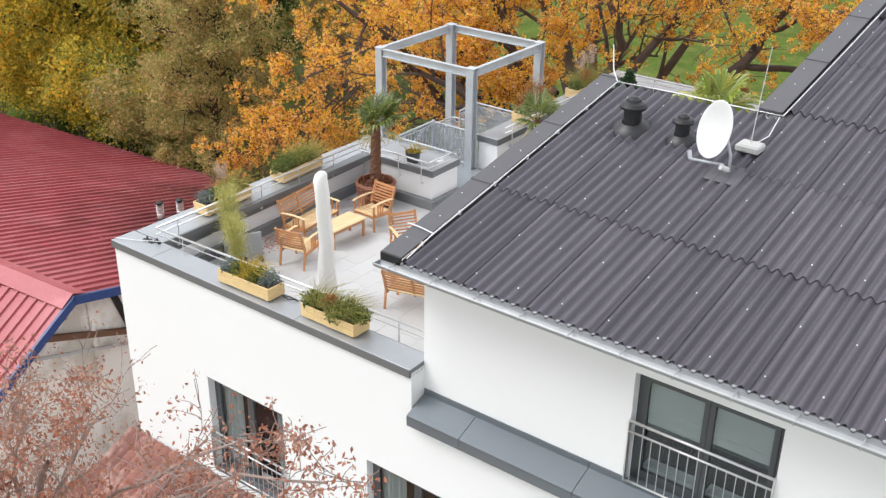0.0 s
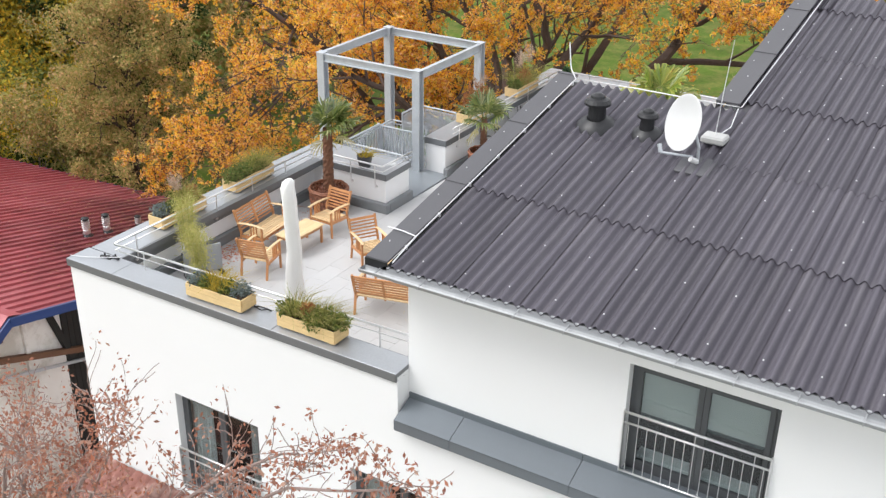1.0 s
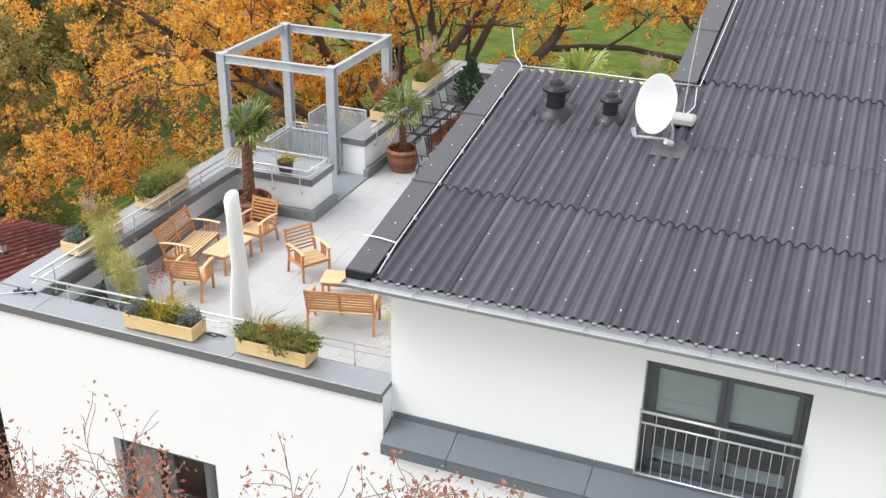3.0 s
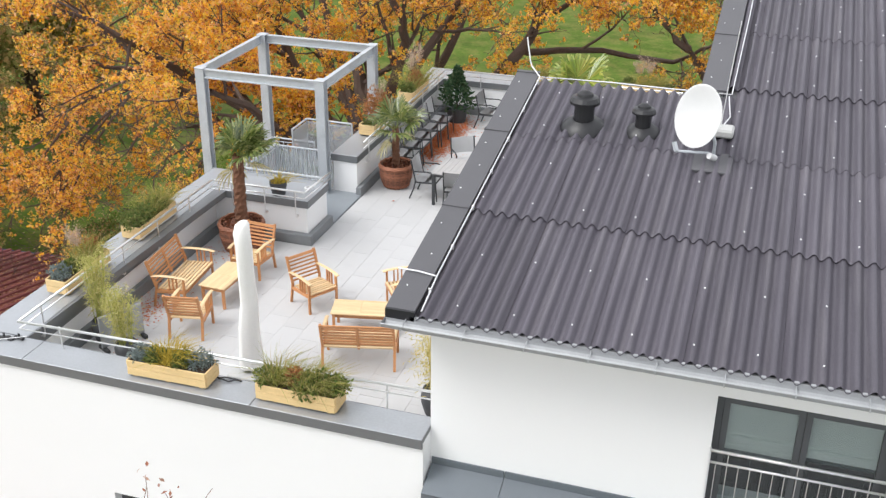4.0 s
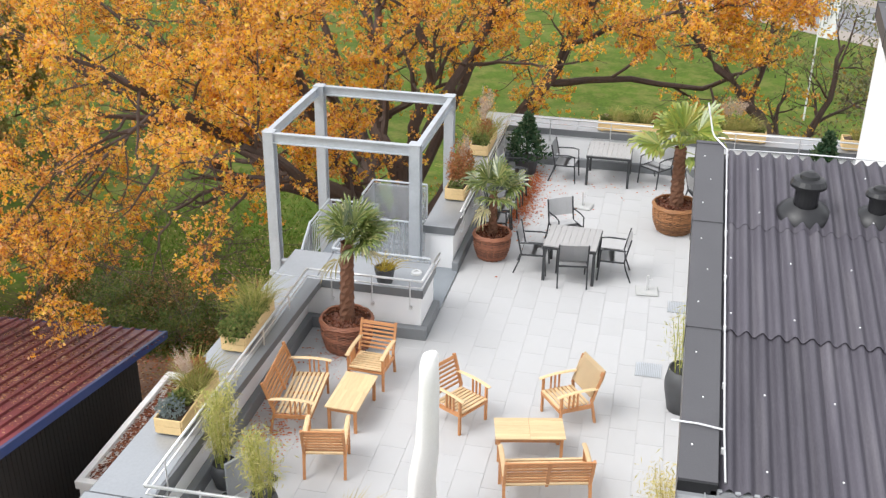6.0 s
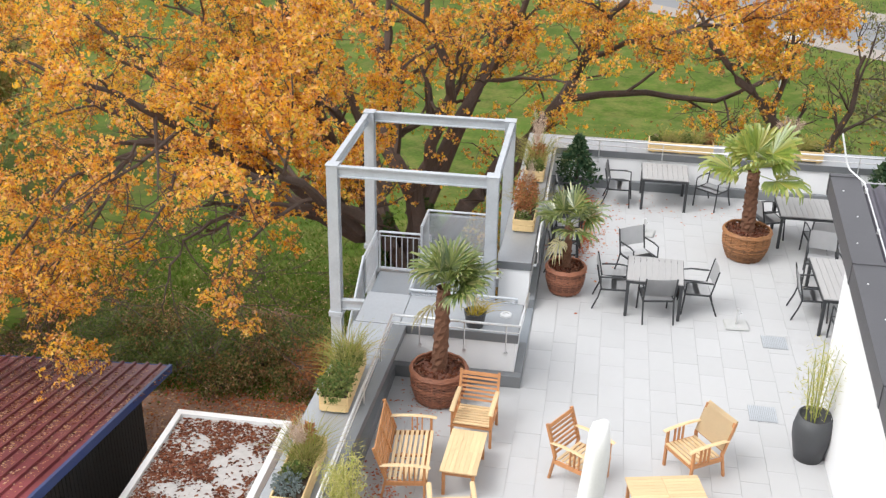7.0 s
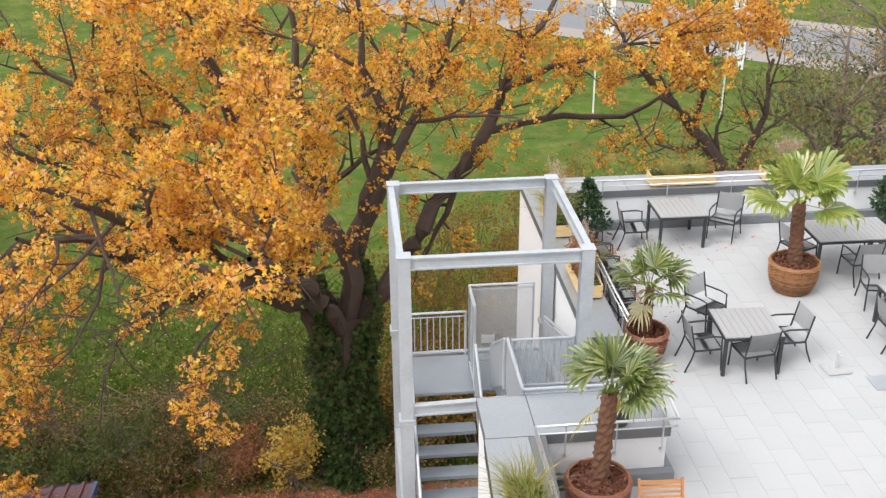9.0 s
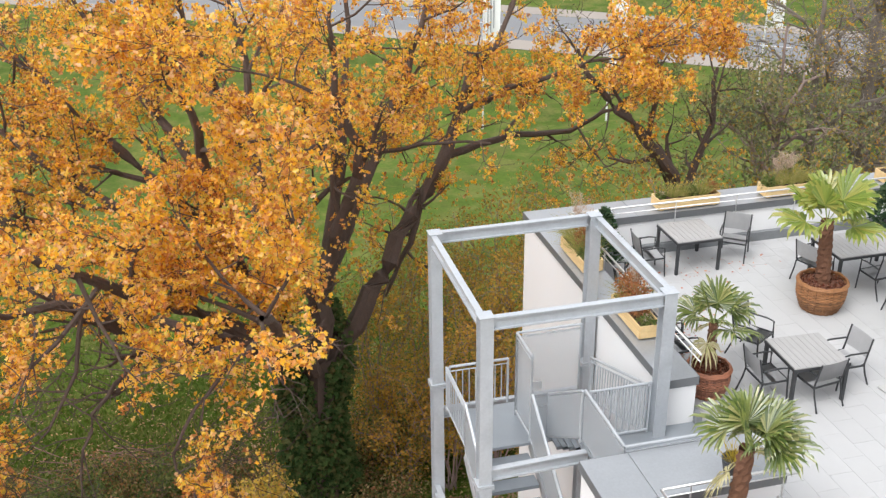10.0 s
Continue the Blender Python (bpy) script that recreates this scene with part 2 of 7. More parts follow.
_g.links.new(_t.outputs[0], _s.inputs[1])
_g.links.new(_p.outputs[0], _s.inputs[2])
_g.links.new(_s.outputs[0], _g.nodes["Material Output"].inputs["Surface"])
M_PERF = sheer_material("perforated_steel_sheet", (0.6, 0.63, 0.66), 0.66, 0.45, 0.2)

L_OAK = leaf_material("oak_leaves", [(0.36, 0.14, 0.04), (0.52, 0.21, 0.06), (0.66, 0.28, 0.06), (0.78, 0.36, 0.05), (0.86, 0.57, 0.3), (0.9, 0.45, 0.035), (0.94, 0.53, 0.04), (0.95, 0.57, 0.04), (0.9, 0.62, 0.2), (0.95, 0.62, 0.05), (0.88, 0.64, 0.09), (0.52, 0.46, 0.08)], glow=0.5, gloss=0.04)
L_OLIVE = leaf_material("olive_leaves", [(0.288, 0.3, 0.108), (0.456, 0.408, 0.144), (0.36, 0.36, 0.12), (0.768, 0.516, 0.252), (0.288, 0.324, 0.096), (0.576, 0.456, 0.192), (0.672, 0.456, 0.24)], glow=0.38)
L_YELLOW = leaf_material("yellow_leaves", [(0.283, 0.319, 0.071), (0.448, 0.425, 0.094), (0.897, 0.614, 0.071), (0.378, 0.389, 0.083), (0.92, 0.649, 0.083), (0.26, 0.295, 0.071), (0.637, 0.531, 0.083), (0.92, 0.531, 0.083)], glow=0.42)
L_DARK = leaf_material("dark_leaves", [(0.112, 0.163, 0.056), (0.163, 0.225, 0.075), (0.213, 0.263, 0.088), (0.325, 0.3, 0.1)], glow=0.3)
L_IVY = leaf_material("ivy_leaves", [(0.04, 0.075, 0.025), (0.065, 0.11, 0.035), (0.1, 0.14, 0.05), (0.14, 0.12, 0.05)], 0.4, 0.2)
L_BROWN = leaf_material("withered_leaves", [(0.32, 0.13, 0.09), (0.46, 0.22, 0.15), (0.26, 0.1, 0.07), (0.6, 0.4, 0.31), (0.44, 0.17, 0.1), (0.52, 0.3, 0.22)])
L_SCRUB = leaf_material("autumn_scrub", [(0.3, 0.26, 0.07), (0.5, 0.34, 0.07), (0.55, 0.3, 0.06), (0.28, 0.26, 0.08), (0.42, 0.22, 0.08)])
L_PALM = leaf_material("palm_fronds", [(0.08, 0.13, 0.025), (0.14, 0.19, 0.04), (0.24, 0.28, 0.07), (0.1, 0.15, 0.03), (0.42, 0.4, 0.16), (0.19, 0.24, 0.05)], 0.4, 0.25, 0.1)
L_PALM_DRY = leaf_material("withered_palm_fronds", [(0.6, 0.52, 0.3), (0.5, 0.45, 0.22), (0.66, 0.6, 0.4), (0.4, 0.4, 0.16)], 0.5, 0.3, 0.05)
L_PALM_BRIGHT = leaf_material("bright_palm_fronds", [(0.2, 0.28, 0.045), (0.27, 0.35, 0.065), (0.36, 0.4, 0.08), (0.46, 0.43, 0.1), (0.3, 0.34, 0.07)], 0.4, 0.35, 0.08)
L_BAMBOO = leaf_material("bamboo_leaves", [(0.48, 0.48, 0.15), (0.64, 0.58, 0.22), (0.4, 0.43, 0.12), (0.68, 0.6, 0.3), (0.54, 0.51, 0.18)])
L_BAMBOO_DRY = leaf_material("yellowing_bamboo_leaves", [(0.58, 0.5, 0.17), (0.7, 0.58, 0.24), (0.5, 0.46, 0.14), (0.72, 0.58, 0.3)])
L_GRASS = leaf_material("tall_grass", [(0.28, 0.3, 0.07), (0.42, 0.38, 0.12), (0.21, 0.25, 0.06), (0.5, 0.4, 0.18), (0.33, 0.28, 0.1)])
L_GOLD = leaf_material("golden_grass", [(0.5, 0.36, 0.05), (0.55, 0.42, 0.08), (0.4, 0.32, 0.06)])
L_HERB = leaf_material("green_herbs", [(0.1, 0.16, 0.045), (0.15, 0.2, 0.06), (0.26, 0.27, 0.09), (0.19, 0.2, 0.075), (0.08, 0.13, 0.04)])
L_BLUE = leaf_material("lavender_leaves", [(0.2, 0.24, 0.23), (0.26, 0.3, 0.3), (0.16, 0.2, 0.17)])
L_RUST = leaf_material("rusty_shrub", [(0.42, 0.18, 0.08), (0.54, 0.25, 0.11), (0.3, 0.13, 0.07), (0.36, 0.26, 0.1)])
L_GREYGREEN = leaf_material("grey_green_leaves", [(0.13, 0.16, 0.08), (0.2, 0.22, 0.11), (0.26, 0.27, 0.14), (0.42, 0.32, 0.13), (0.17, 0.2, 0.1)], 0.55, 0.25)
L_PLUME = leaf_material("dry_plumes", [(0.55, 0.42, 0.32), (0.62, 0.5, 0.4), (0.45, 0.3, 0.22)])
L_CONIFER = leaf_material("dark_evergreen", [(0.03, 0.065, 0.035), (0.05, 0.1, 0.05), (0.09, 0.14, 0.07), (0.13, 0.17, 0.09)], 0.45, 0.2)
L_BROWNY = leaf_material("rusty_scrub", [(0.5, 0.3, 0.06), (0.62, 0.4, 0.08), (0.4, 0.22, 0.06), (0.34, 0.3, 0.08), (0.66, 0.36, 0.08), (0.3, 0.2, 0.08)])
L_GOLDLEAF = leaf_material("golden_leaves", [(0.7, 0.5, 0.07), (0.8, 0.56, 0.1), (0.44, 0.42, 0.08), (0.78, 0.44, 0.1), (0.6, 0.52, 0.1)], 0.55, 0.4, 0.04)
L_UNDER = leaf_material("undergrowth", [(0.078, 0.13, 0.039), (0.13, 0.182, 0.058), (0.338, 0.169, 0.085), (0.117, 0.169, 0.052), (0.494, 0.234, 0.111), (0.195, 0.26, 0.078), (0.598, 0.39, 0.221)], 0.6, 0.2)
L_PALELEAF = leaf_material("pale_fallen_leaves", [(0.5, 0.3, 0.16), (0.62, 0.42, 0.26), (0.4, 0.2, 0.1), (0.66, 0.5, 0.34)], 0.8, 0.1)
L_LAWN = leaf_material("lawn_grass", [(0.08, 0.14, 0.02), (0.105, 0.18, 0.028), (0.15, 0.22, 0.04), (0.27, 0.27, 0.09), (0.09, 0.16, 0.024)], 0.7, 0.35)
L_REDLEAF = leaf_material("red_fallen_leaves", [(0.46, 0.13, 0.06), (0.6, 0.2, 0.08), (0.36, 0.09, 0.05), (0.62, 0.3, 0.14)], 0.8, 0.1)
L_SODDEN = leaf_material("sodden_fallen_leaves", [(0.1, 0.035, 0.022), (0.16, 0.055, 0.03), (0.05, 0.025, 0.018), (0.34, 0.17, 0.11), (0.13, 0.04, 0.026), (0.22, 0.08, 0.04)], 0.8, 0.05)
L_LITTER = leaf_material("fallen_leaves", [(0.3, 0.1, 0.05), (0.42, 0.17, 0.06), (0.22, 0.08, 0.04), (0.45, 0.25, 0.1)], 0.8, 0.1)


# ---- building blocks ----
def mesh_object(name, bm, mat, smooth=False):
    me = bpy.data.meshes.new(name)
    bm.normal_update()
    bm.to_mesh(me)
    bm.free()
    for m in (mat if isinstance(mat, (list, tuple)) else [mat]):
        me.materials.append(m)
    if smooth:
        me.polygons.foreach_set("use_smooth", [True] * len(me.polygons))
    return new(name, me)


def part(name, bm, mat, parent, label="", smooth=False):
    ob = mesh_object(name, bm, mat, smooth)
    ob.parent = parent
    return tagged(ob, label)


def thing(name, m, label, category, group="", kind=""):
    ob = new(name)
    ob.empty_display_size = 0.2
    ob.matrix_basis = m
    return tagged(ob, label, category, group, kind)


def structure(name, bm, mat, label, category, smooth=False):
    return tagged(mesh_object(name, bm, mat, smooth), label, category, "", "structure")


def B():
    return bmesh.new()


def quadmesh(bm, rows, cols, fn, closed_u=False):
    """A grid of faces through fn(i, j)."""
    v = [[bm.verts.new(fn(i, j)) for j in range(cols)] for i in range(rows)]
    for i in range(rows - 1):
        for j in range(cols if closed_u else cols - 1):
            k = (j + 1) % cols
            bm.faces.new((v[i][j], v[i][k], v[i + 1][k], v[i + 1][j]))
    return v


def box(bm, x0, x1, y0, y1, z0, z1, soft=0.0):
    """An upright box; soft: the width of its worn edges."""
    r = bmesh.ops.create_cube(bm, size=1.0, matrix=Matrix.LocRotScale(((x0 + x1) / 2, (y0 + y1) / 2, (z0 + z1) / 2), None, (x1 - x0, y1 - y0, z1 - z0)))
    if soft:
        edges = list({e for v in r["verts"] for e in v.link_edges})
        bmesh.ops.bevel(bm, geom=edges, offset=soft, segments=1, affect="EDGES")
    return bm


def beam(bm, p, q, w, h, up=(0, 0, 1)):
    """A straight bar of section w x h from p to q."""
    p, q = Vector(p), Vector(q)
    d = q - p
    z = d.normalized()
    u = Vector(up)
    if abs(z.dot(u)) > 0.98:
        u = Vector((1, 0, 0))
    x = u.cross(z).normalized()
    y = z.cross(x)
    m = Matrix((x, y, z)).transposed().to_4x4()
    m.translation = (p + q) / 2
    bmesh.ops.create_cube(bm, size=1.0, matrix=m @ Matrix.Diagonal((w, h, d.length, 1)))
    return bm


def rod(bm, p, q, r, r2=None, n=8, caps=True):
    """A round bar from p to q."""
    p, q = Vector(p), Vector(q)
    d = q - p
    m = d.to_track_quat("Z", "Y").to_matrix().to_4x4()
    m.translation = (p + q) / 2
    bmesh.ops.create_cone(bm, cap_ends=caps, segments=n, radius1=r, radius2=r if r2 is None else r2, depth=d.length, matrix=m)
    return bm


def tube(bm, pts, radii, n=6):
    """A bent tube through pts."""
    pts = [Vector(p) for p in pts]
    rings = []
    for i, p in enumerate(pts):
        d = (pts[min(i + 1, len(pts) - 1)] - pts[max(i - 1, 0)]).normalized()
        a = d.orthogonal().normalized() if abs(d.z) > 0.9 else d.cross(Vector((0, 0, 1))).normalized()
        b = d.cross(a)
        r = radii[i] if isinstance(radii, (list, tuple)) else radii
        rings.append([bm.verts.new(p + r * (math.cos(2 * math.pi * k / n) * a + math.sin(2 * math.pi * k / n) * b)) for k in range(n)])
    for s, t in zip(rings, rings[1:]):
        for k in range(n):
            bm.faces.new((s[k], s[(k + 1) % n], t[(k + 1) % n], t[k]))
    bm.faces.new(rings[0][::-1])
    bm.faces.new(rings[-1])
    return bm


def lathe(bm, profile, n=20, centre=(0, 0)):
    """A turned body through (radius, height) pairs."""
    quadmesh(bm, len(profile), n, lambda i, j: (centre[0] + profile[i][0] * math.cos(2 * math.pi * j / n),
                                                 centre[1] + profile[i][0] * math.sin(2 * math.pi * j / n), profile[i][1]), True)
    return bm


def prism(bm, outline, lift):
    """A flat outline pushed along the vector lift."""
    lo = [bm.verts.new(p) for p in outline]
    hi = [bm.verts.new(Vector(p) + Vector(lift)) for p in outline]
    bm.faces.new(lo)
    bm.faces.new(hi[::-1])
    for i in range(len(lo)):
        j = (i + 1) % len(lo)
        bm.faces.new((lo[i], hi[i], hi[j], lo[j]))
    bmesh.ops.recalc_face_normals(bm, faces=bm.faces)
    return bm


def from_lists(name, verts, faces, mats):
    me = bpy.data.meshes.new(name)
    me.from_pydata(verts, [], faces)
    for m in mats:
        me.materials.append(m)
    return me


def holed_wall(bm, axis, a0, a1, z0, z1, near, far, holes):
    """A wall along x (axis 0) or y (axis 1) between the planes near and far, with holes (a0, a1, z0, z1)."""
    xs = sorted({a0, a1, *[h[0] for h in holes], *[h[1] for h in holes]})
    zs = sorted({z0, z1, *[h[2] for h in holes], *[h[3] for h in holes]})

    def solid(i, k):
        if not (0 <= i < len(xs) - 1 and 0 <= k < len(zs) - 1):
            return False
        cx, cz = (xs[i] + xs[i + 1]) / 2, (zs[k] + zs[k + 1]) / 2
        return not any(h[0] < cx < h[1] and h[2] < cz < h[3] for h in holes)

    def at(a, b, z):
        return (a, b, z) if axis == 0 else (b, a, z)

    def face(*c):
        bm.faces.new([bm.verts.new(p) for p in c])

    for i in range(len(xs) - 1):
        for k in range(len(zs) - 1):
            if not solid(i, k):
                continue
            x, X, z, Z = xs[i], xs[i + 1], zs[k], zs[k + 1]
            for b in (near, far):
                face(at(x, b, z), at(X, b, z), at(X, b, Z), at(x, b, Z))
            if not solid(i - 1, k):
                face(at(x, near, z), at(x, far, z), at(x, far, Z), at(x, near, Z))
            if not solid(i + 1, k):
                face(at(X, near, z), at(X, far, z), at(X, far, Z), at(X, near, Z))
            if not solid(i, k - 1):
                face(at(x, near, z), at(X, near, z), at(X, far, z), at(x, far, z))
            if not solid(i, k + 1):
                face(at(x, near, Z), at(X, near, Z), at(X, far, Z), at(x, far, Z))
    bmesh.ops.remove_doubles(bm, verts=bm.verts, dist=0.0005)
    bmesh.ops.recalc_face_normals(bm, faces=bm.faces)
    return bm


# ---- ground ----
GZ = -10.9


def ground_z(y):
    """Level round the house, falling gently beyond."""
    return GZ - 0.09 * min(max(0.0, y - 24.0), 40.0)

M_GRASS = material("lawn", (0.072, 0.115, 0.014), 0.9, vary=0.5, scale=0.35, fine=5, bump=0.9, bump_scale=9, spec=0.12,
                   second=(0.112, 0.125, 0.028), second_at=0.52, second_scale=0.7)
M_EARTH = material("leaf_strewn_earth", (0.25, 0.135, 0.09), 0.95, vary=0.35, scale=1.2, fine=14, bump=0.8, bump_scale=8,
                   second=(0.31, 0.2, 0.145), second_at=0.52, second_scale=0.35)
bm = B()
quadmesh(bm, 61, 41, lambda i, j: ((j - 20) * 40.0, 24 + (i - 12) * 20.0, ground_z(24 + (i - 12) * 20.0)))
structure("ground", bm, M_GRASS, "green lawn with scattered autumn leaves, reaching far", "lawn")
bm = B()
rim = []
for k in range(72):
    a = 2 * math.pi * k / 72
    r = 1 + 0.05 * noise.noise((math.cos(a) * 2, math.sin(a) * 2, 3.1)) + 0.03 * noise.noise((math.cos(a) * 9, math.sin(a) * 9, 5.1))
    sx, sy = math.cos(a), math.sin(a)
    e = max(abs(sx), abs(sy)) ** 0.7
    rim.append(bm.verts.new((-2 + 24 * r * sx / e, 2.0 + 19.2 * r * sy / e, GZ + 0.02)))
bm.faces.new(rim)
structure("earth_yard", bm, M_EARTH, "bare brown earth strewn with fallen leaves round the house", "earth")
# out-of-view ground, added to steer bounce on the walls and window reflections
bm = B()
box(bm, 3.6, 40.0, -34.0, 0.0, GZ - 0.02, GZ + 0.05)
structure("bounce_ground_front", bm, M_PATH_GREY, "unseen grey ground added before the white house for its bounce light", "forecourt")


# ---- white house: lower storeys ----
W2 = (2.43, 4.42, -3.5, -1.38)
W3 = (6.42, 8.42, -3.5, -1.42)
bm = B()
holed_wall(bm, 0, 0.04, 7.4, GZ, 0.70, 0.04, 0.5, [W2, (6.42, 7.4, -3.5, -1.42)])
structure("wall_south_lower", bm, M_WHITE, "smooth white rendered house wall with deep window openings", "wall")
bm = B()
holed_wall(bm, 0, 7.4, 24.0, GZ, -0.19, 0.04, 0.5, [(7.4, 8.42, -3.5, -1.42)])
structure("wall_south_lower_east", bm, M_WHITE, "smooth white rendered wall below the sheet metal ledge", "wall")
bm = B()
prism(bm, [(0.06, 0.5, GZ), (0.83, 0.5, GZ), (0.83, 7.36, GZ), (0.32, 7.36, GZ)], (0, 0, 0.72 - GZ))
structure("wall_west", bm, M_WHITE, "white rendered parapet and house wall", "wall")
bm = B()
box(bm, 0.83, 2.83, 6.42, 7.36, -0.6, 0.8)
structure("wall_notch", bm, M_WHITE, "white rendered low wall beside the stair opening", "wall")
bm = B()
box(bm, 2.3, 2.84, 8.95, 14.97, GZ, 0.82)
structure("wall_west_inner", bm, M_WHITE, "white rendered parapet wall beside the steel stair tower", "wall")
bm = B()
box(bm, 2.3, 18.0, 14.97, 15.75, GZ, 0.82)
structure("wall_north", bm, M_WHITE, "white rendered parapet wall at the far end of the terrace", "wall")
bm = B()
box(bm, 0.83, 2.3, 7.36, 7.6, GZ, -0.02)
box(bm, 2.3, 2.54, 7.6, 8.95, GZ, -0.02)
structure("wall_stair_recess", bm, M_WHITE, "white rendered wall of the stair recess", "wall")


CN = 0.885


def coping(name, x0, x1, y0, y1, joints, axis, z=0.764):
    """Sheet metal coping in lengths, with a dark turned-down edge."""
    cuts = [x0 if axis == 0 else y0, *joints, x1 if axis == 0 else y1]
    bm = B()
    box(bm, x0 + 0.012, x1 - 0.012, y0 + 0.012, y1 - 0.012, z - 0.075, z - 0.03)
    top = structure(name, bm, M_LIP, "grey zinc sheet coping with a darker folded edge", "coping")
    for a, b in zip(cuts, cuts[1:]):
        bm = B()
        if axis == 0:
            box(bm, a + 0.004, b - 0.004, y0 + 0.006, y1 - 0.006, z - 0.032, z, 0.006)
        else:
            box(bm, x0 + 0.006, x1 - 0.006, a + 0.004, b - 0.004, z - 0.032, z, 0.006)
        part("coping_sheet", bm, M_COPING, top)
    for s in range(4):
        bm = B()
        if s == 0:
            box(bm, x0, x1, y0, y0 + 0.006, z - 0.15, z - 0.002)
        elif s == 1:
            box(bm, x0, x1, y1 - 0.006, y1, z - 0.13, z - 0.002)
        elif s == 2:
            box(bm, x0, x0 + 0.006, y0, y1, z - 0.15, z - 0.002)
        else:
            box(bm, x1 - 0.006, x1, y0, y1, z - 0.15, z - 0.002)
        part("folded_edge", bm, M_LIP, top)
    return top


coping("coping_south", 0.0, 7.40, 0.0, 0.55, [1.2, 4.9], 0, 0.775)
coping("coping_notch", 0.28, 2.87, 6.38, 7.39, [1.0], 0, CN)
coping("coping_west_inner", 2.26, 2.87, 8.92, 14.925, [11.0, 13.0], 1, CN)
coping("coping_north", 2.26, 18.0, 14.93, 15.8, [4.5, 6.6, 8.6, 10.7, 12.8, 15.0], 0, CN)

# the west coping rises gently and narrows towards the stair tower
def west_z(y):
    return 0.775 + (CN - 0.775) * (y - 0.555) / 5.82


def west_x(y):
    return 0.02 + 0.24 * y / 6.375


def west_slab(bm, y0, y1, x0, x1, lo, hi):
    """A piece of the west coping between two lengths, inset from its outer edge by x0, as far as x1."""
    a, b = west_x(y0) + x0, west_x(y1) + x0
    v = [bm.verts.new(p) for p in ((a, y0, west_z(y0) + lo), (x1, y0, west_z(y0) + lo), (x1, y1, west_z(y1) + lo), (b, y1, west_z(y1) + lo),
                                   (a, y0, west_z(y0) + hi), (x1, y0, west_z(y0) + hi), (x1, y1, west_z(y1) + hi), (b, y1, west_z(y1) + hi))]
    for f in ((3, 2, 1, 0), (4, 5, 6, 7), (0, 1, 5, 4), (1, 2, 6, 5), (2, 3, 7, 6), (3, 0, 4, 7)):
        bm.faces.new([v[i] for i in f])
    return bm


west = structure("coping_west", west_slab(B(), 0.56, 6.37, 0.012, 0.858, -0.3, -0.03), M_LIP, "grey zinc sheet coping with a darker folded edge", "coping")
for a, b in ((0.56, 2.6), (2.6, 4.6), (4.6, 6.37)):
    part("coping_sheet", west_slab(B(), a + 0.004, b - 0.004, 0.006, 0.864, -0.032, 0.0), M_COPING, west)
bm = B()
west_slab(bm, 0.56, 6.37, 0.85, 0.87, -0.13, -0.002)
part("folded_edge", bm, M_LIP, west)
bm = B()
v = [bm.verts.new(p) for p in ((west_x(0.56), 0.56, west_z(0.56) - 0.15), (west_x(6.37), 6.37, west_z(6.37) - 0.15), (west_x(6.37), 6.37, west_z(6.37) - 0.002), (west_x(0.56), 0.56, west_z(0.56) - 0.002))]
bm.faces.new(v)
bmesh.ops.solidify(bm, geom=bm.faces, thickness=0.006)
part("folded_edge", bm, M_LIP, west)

# dark sealing upstand round the foot of the parapets
for nm, a in (("south", (0.87, 7.4, 0.5, 0.58)), ("west", (0.83, 0.95, 0.58, 6.3)), ("notch", (0.83, 2.95, 6.28, 6.42)),
              ("inner", (2.84, 2.96, 8.86, 14.97)), ("north", (2.96, 18.0, 14.87, 14.97))):
    bm = B()
    box(bm, a[0], a[1], a[2], a[3], -0.04, 0.2, 0.01)
    structure("trim_upstand_" + nm, bm, M_PLINTH, "grey sealed upstand at the foot of the parapet", "upstand")
bm = B()
box(bm, 2.83, 2.95, 6.425, 7.36, -0.04, 0.2, 0.01)
structure("trim_upstand_corner", bm, M_PLINTH, "grey sealed upstand at the wall's end", "upstand")

# terrace slab
bm = B()
box(bm, 0.83, 2.84, 0.5, 6.42, -0.4, -0.012)
box(bm, 2.84, 7.45, 0.5, 14.97, -0.4, -0.012)
box(bm, 7.45, 10.2, 6.0, 14.97, -0.4, -0.012)
box(bm, 10.2, 18.0, 10.9, 14.97, -0.4, -0.012)
floor = structure("floor", bm, M_JOINT, "roof terrace paved with pale grey concrete slabs", "terrace floor")


# ---- white house: top storey ----
YB = 11.35


def roof_z(y):
    return 2.83 + 0.187 * (y - 0.56)


UW = (11.0, 13.06, 0.2, 2.02)
bm = B()
holed_wall(bm, 0, 7.4, 24.0, -0.2, 2.62, 0.36, 0.66, [UW])
structure("wall_south_upper", bm, M_WHITE, "smooth white wall of the top storey under the eaves", "wall")
bm = B()
prism(bm, [(7.4, 0.66, -0.2), (7.4, 6.1, -0.2), (7.4, 6.1, roof_z(6.1) - 0.1), (7.4, 0.66, roof_z(0.66) - 0.1)], (0.3, 0, 0))
structure("wall_west_upper", bm, M_WHITE, "white gable wall facing the terrace", "wall")
bm = B()
box(bm, 7.7, 10.1, 5.8, 6.1, -0.2, roof_z(5.8) - 0.1)
structure("wall_north_upper", bm, M_WHITE, "white wall at the back of the low roof", "wall")
bm = B()
prism(bm, [(10.1, 5.8, -0.2), (10.1, YB, -0.2), (10.1, YB, roof_z(YB) - 0.1), (10.1, 5.8, roof_z(5.8) - 0.1)], (0.3, 0, 0))
structure("wall_west_rear", bm, M_WHITE, "tall white wall closing the terrace beside the high roof", "wall")
bm = B()
box(bm, 10.4, 24.0, YB - 0.3, YB, -0.4, roof_z(YB - 0.3) - 0.1)
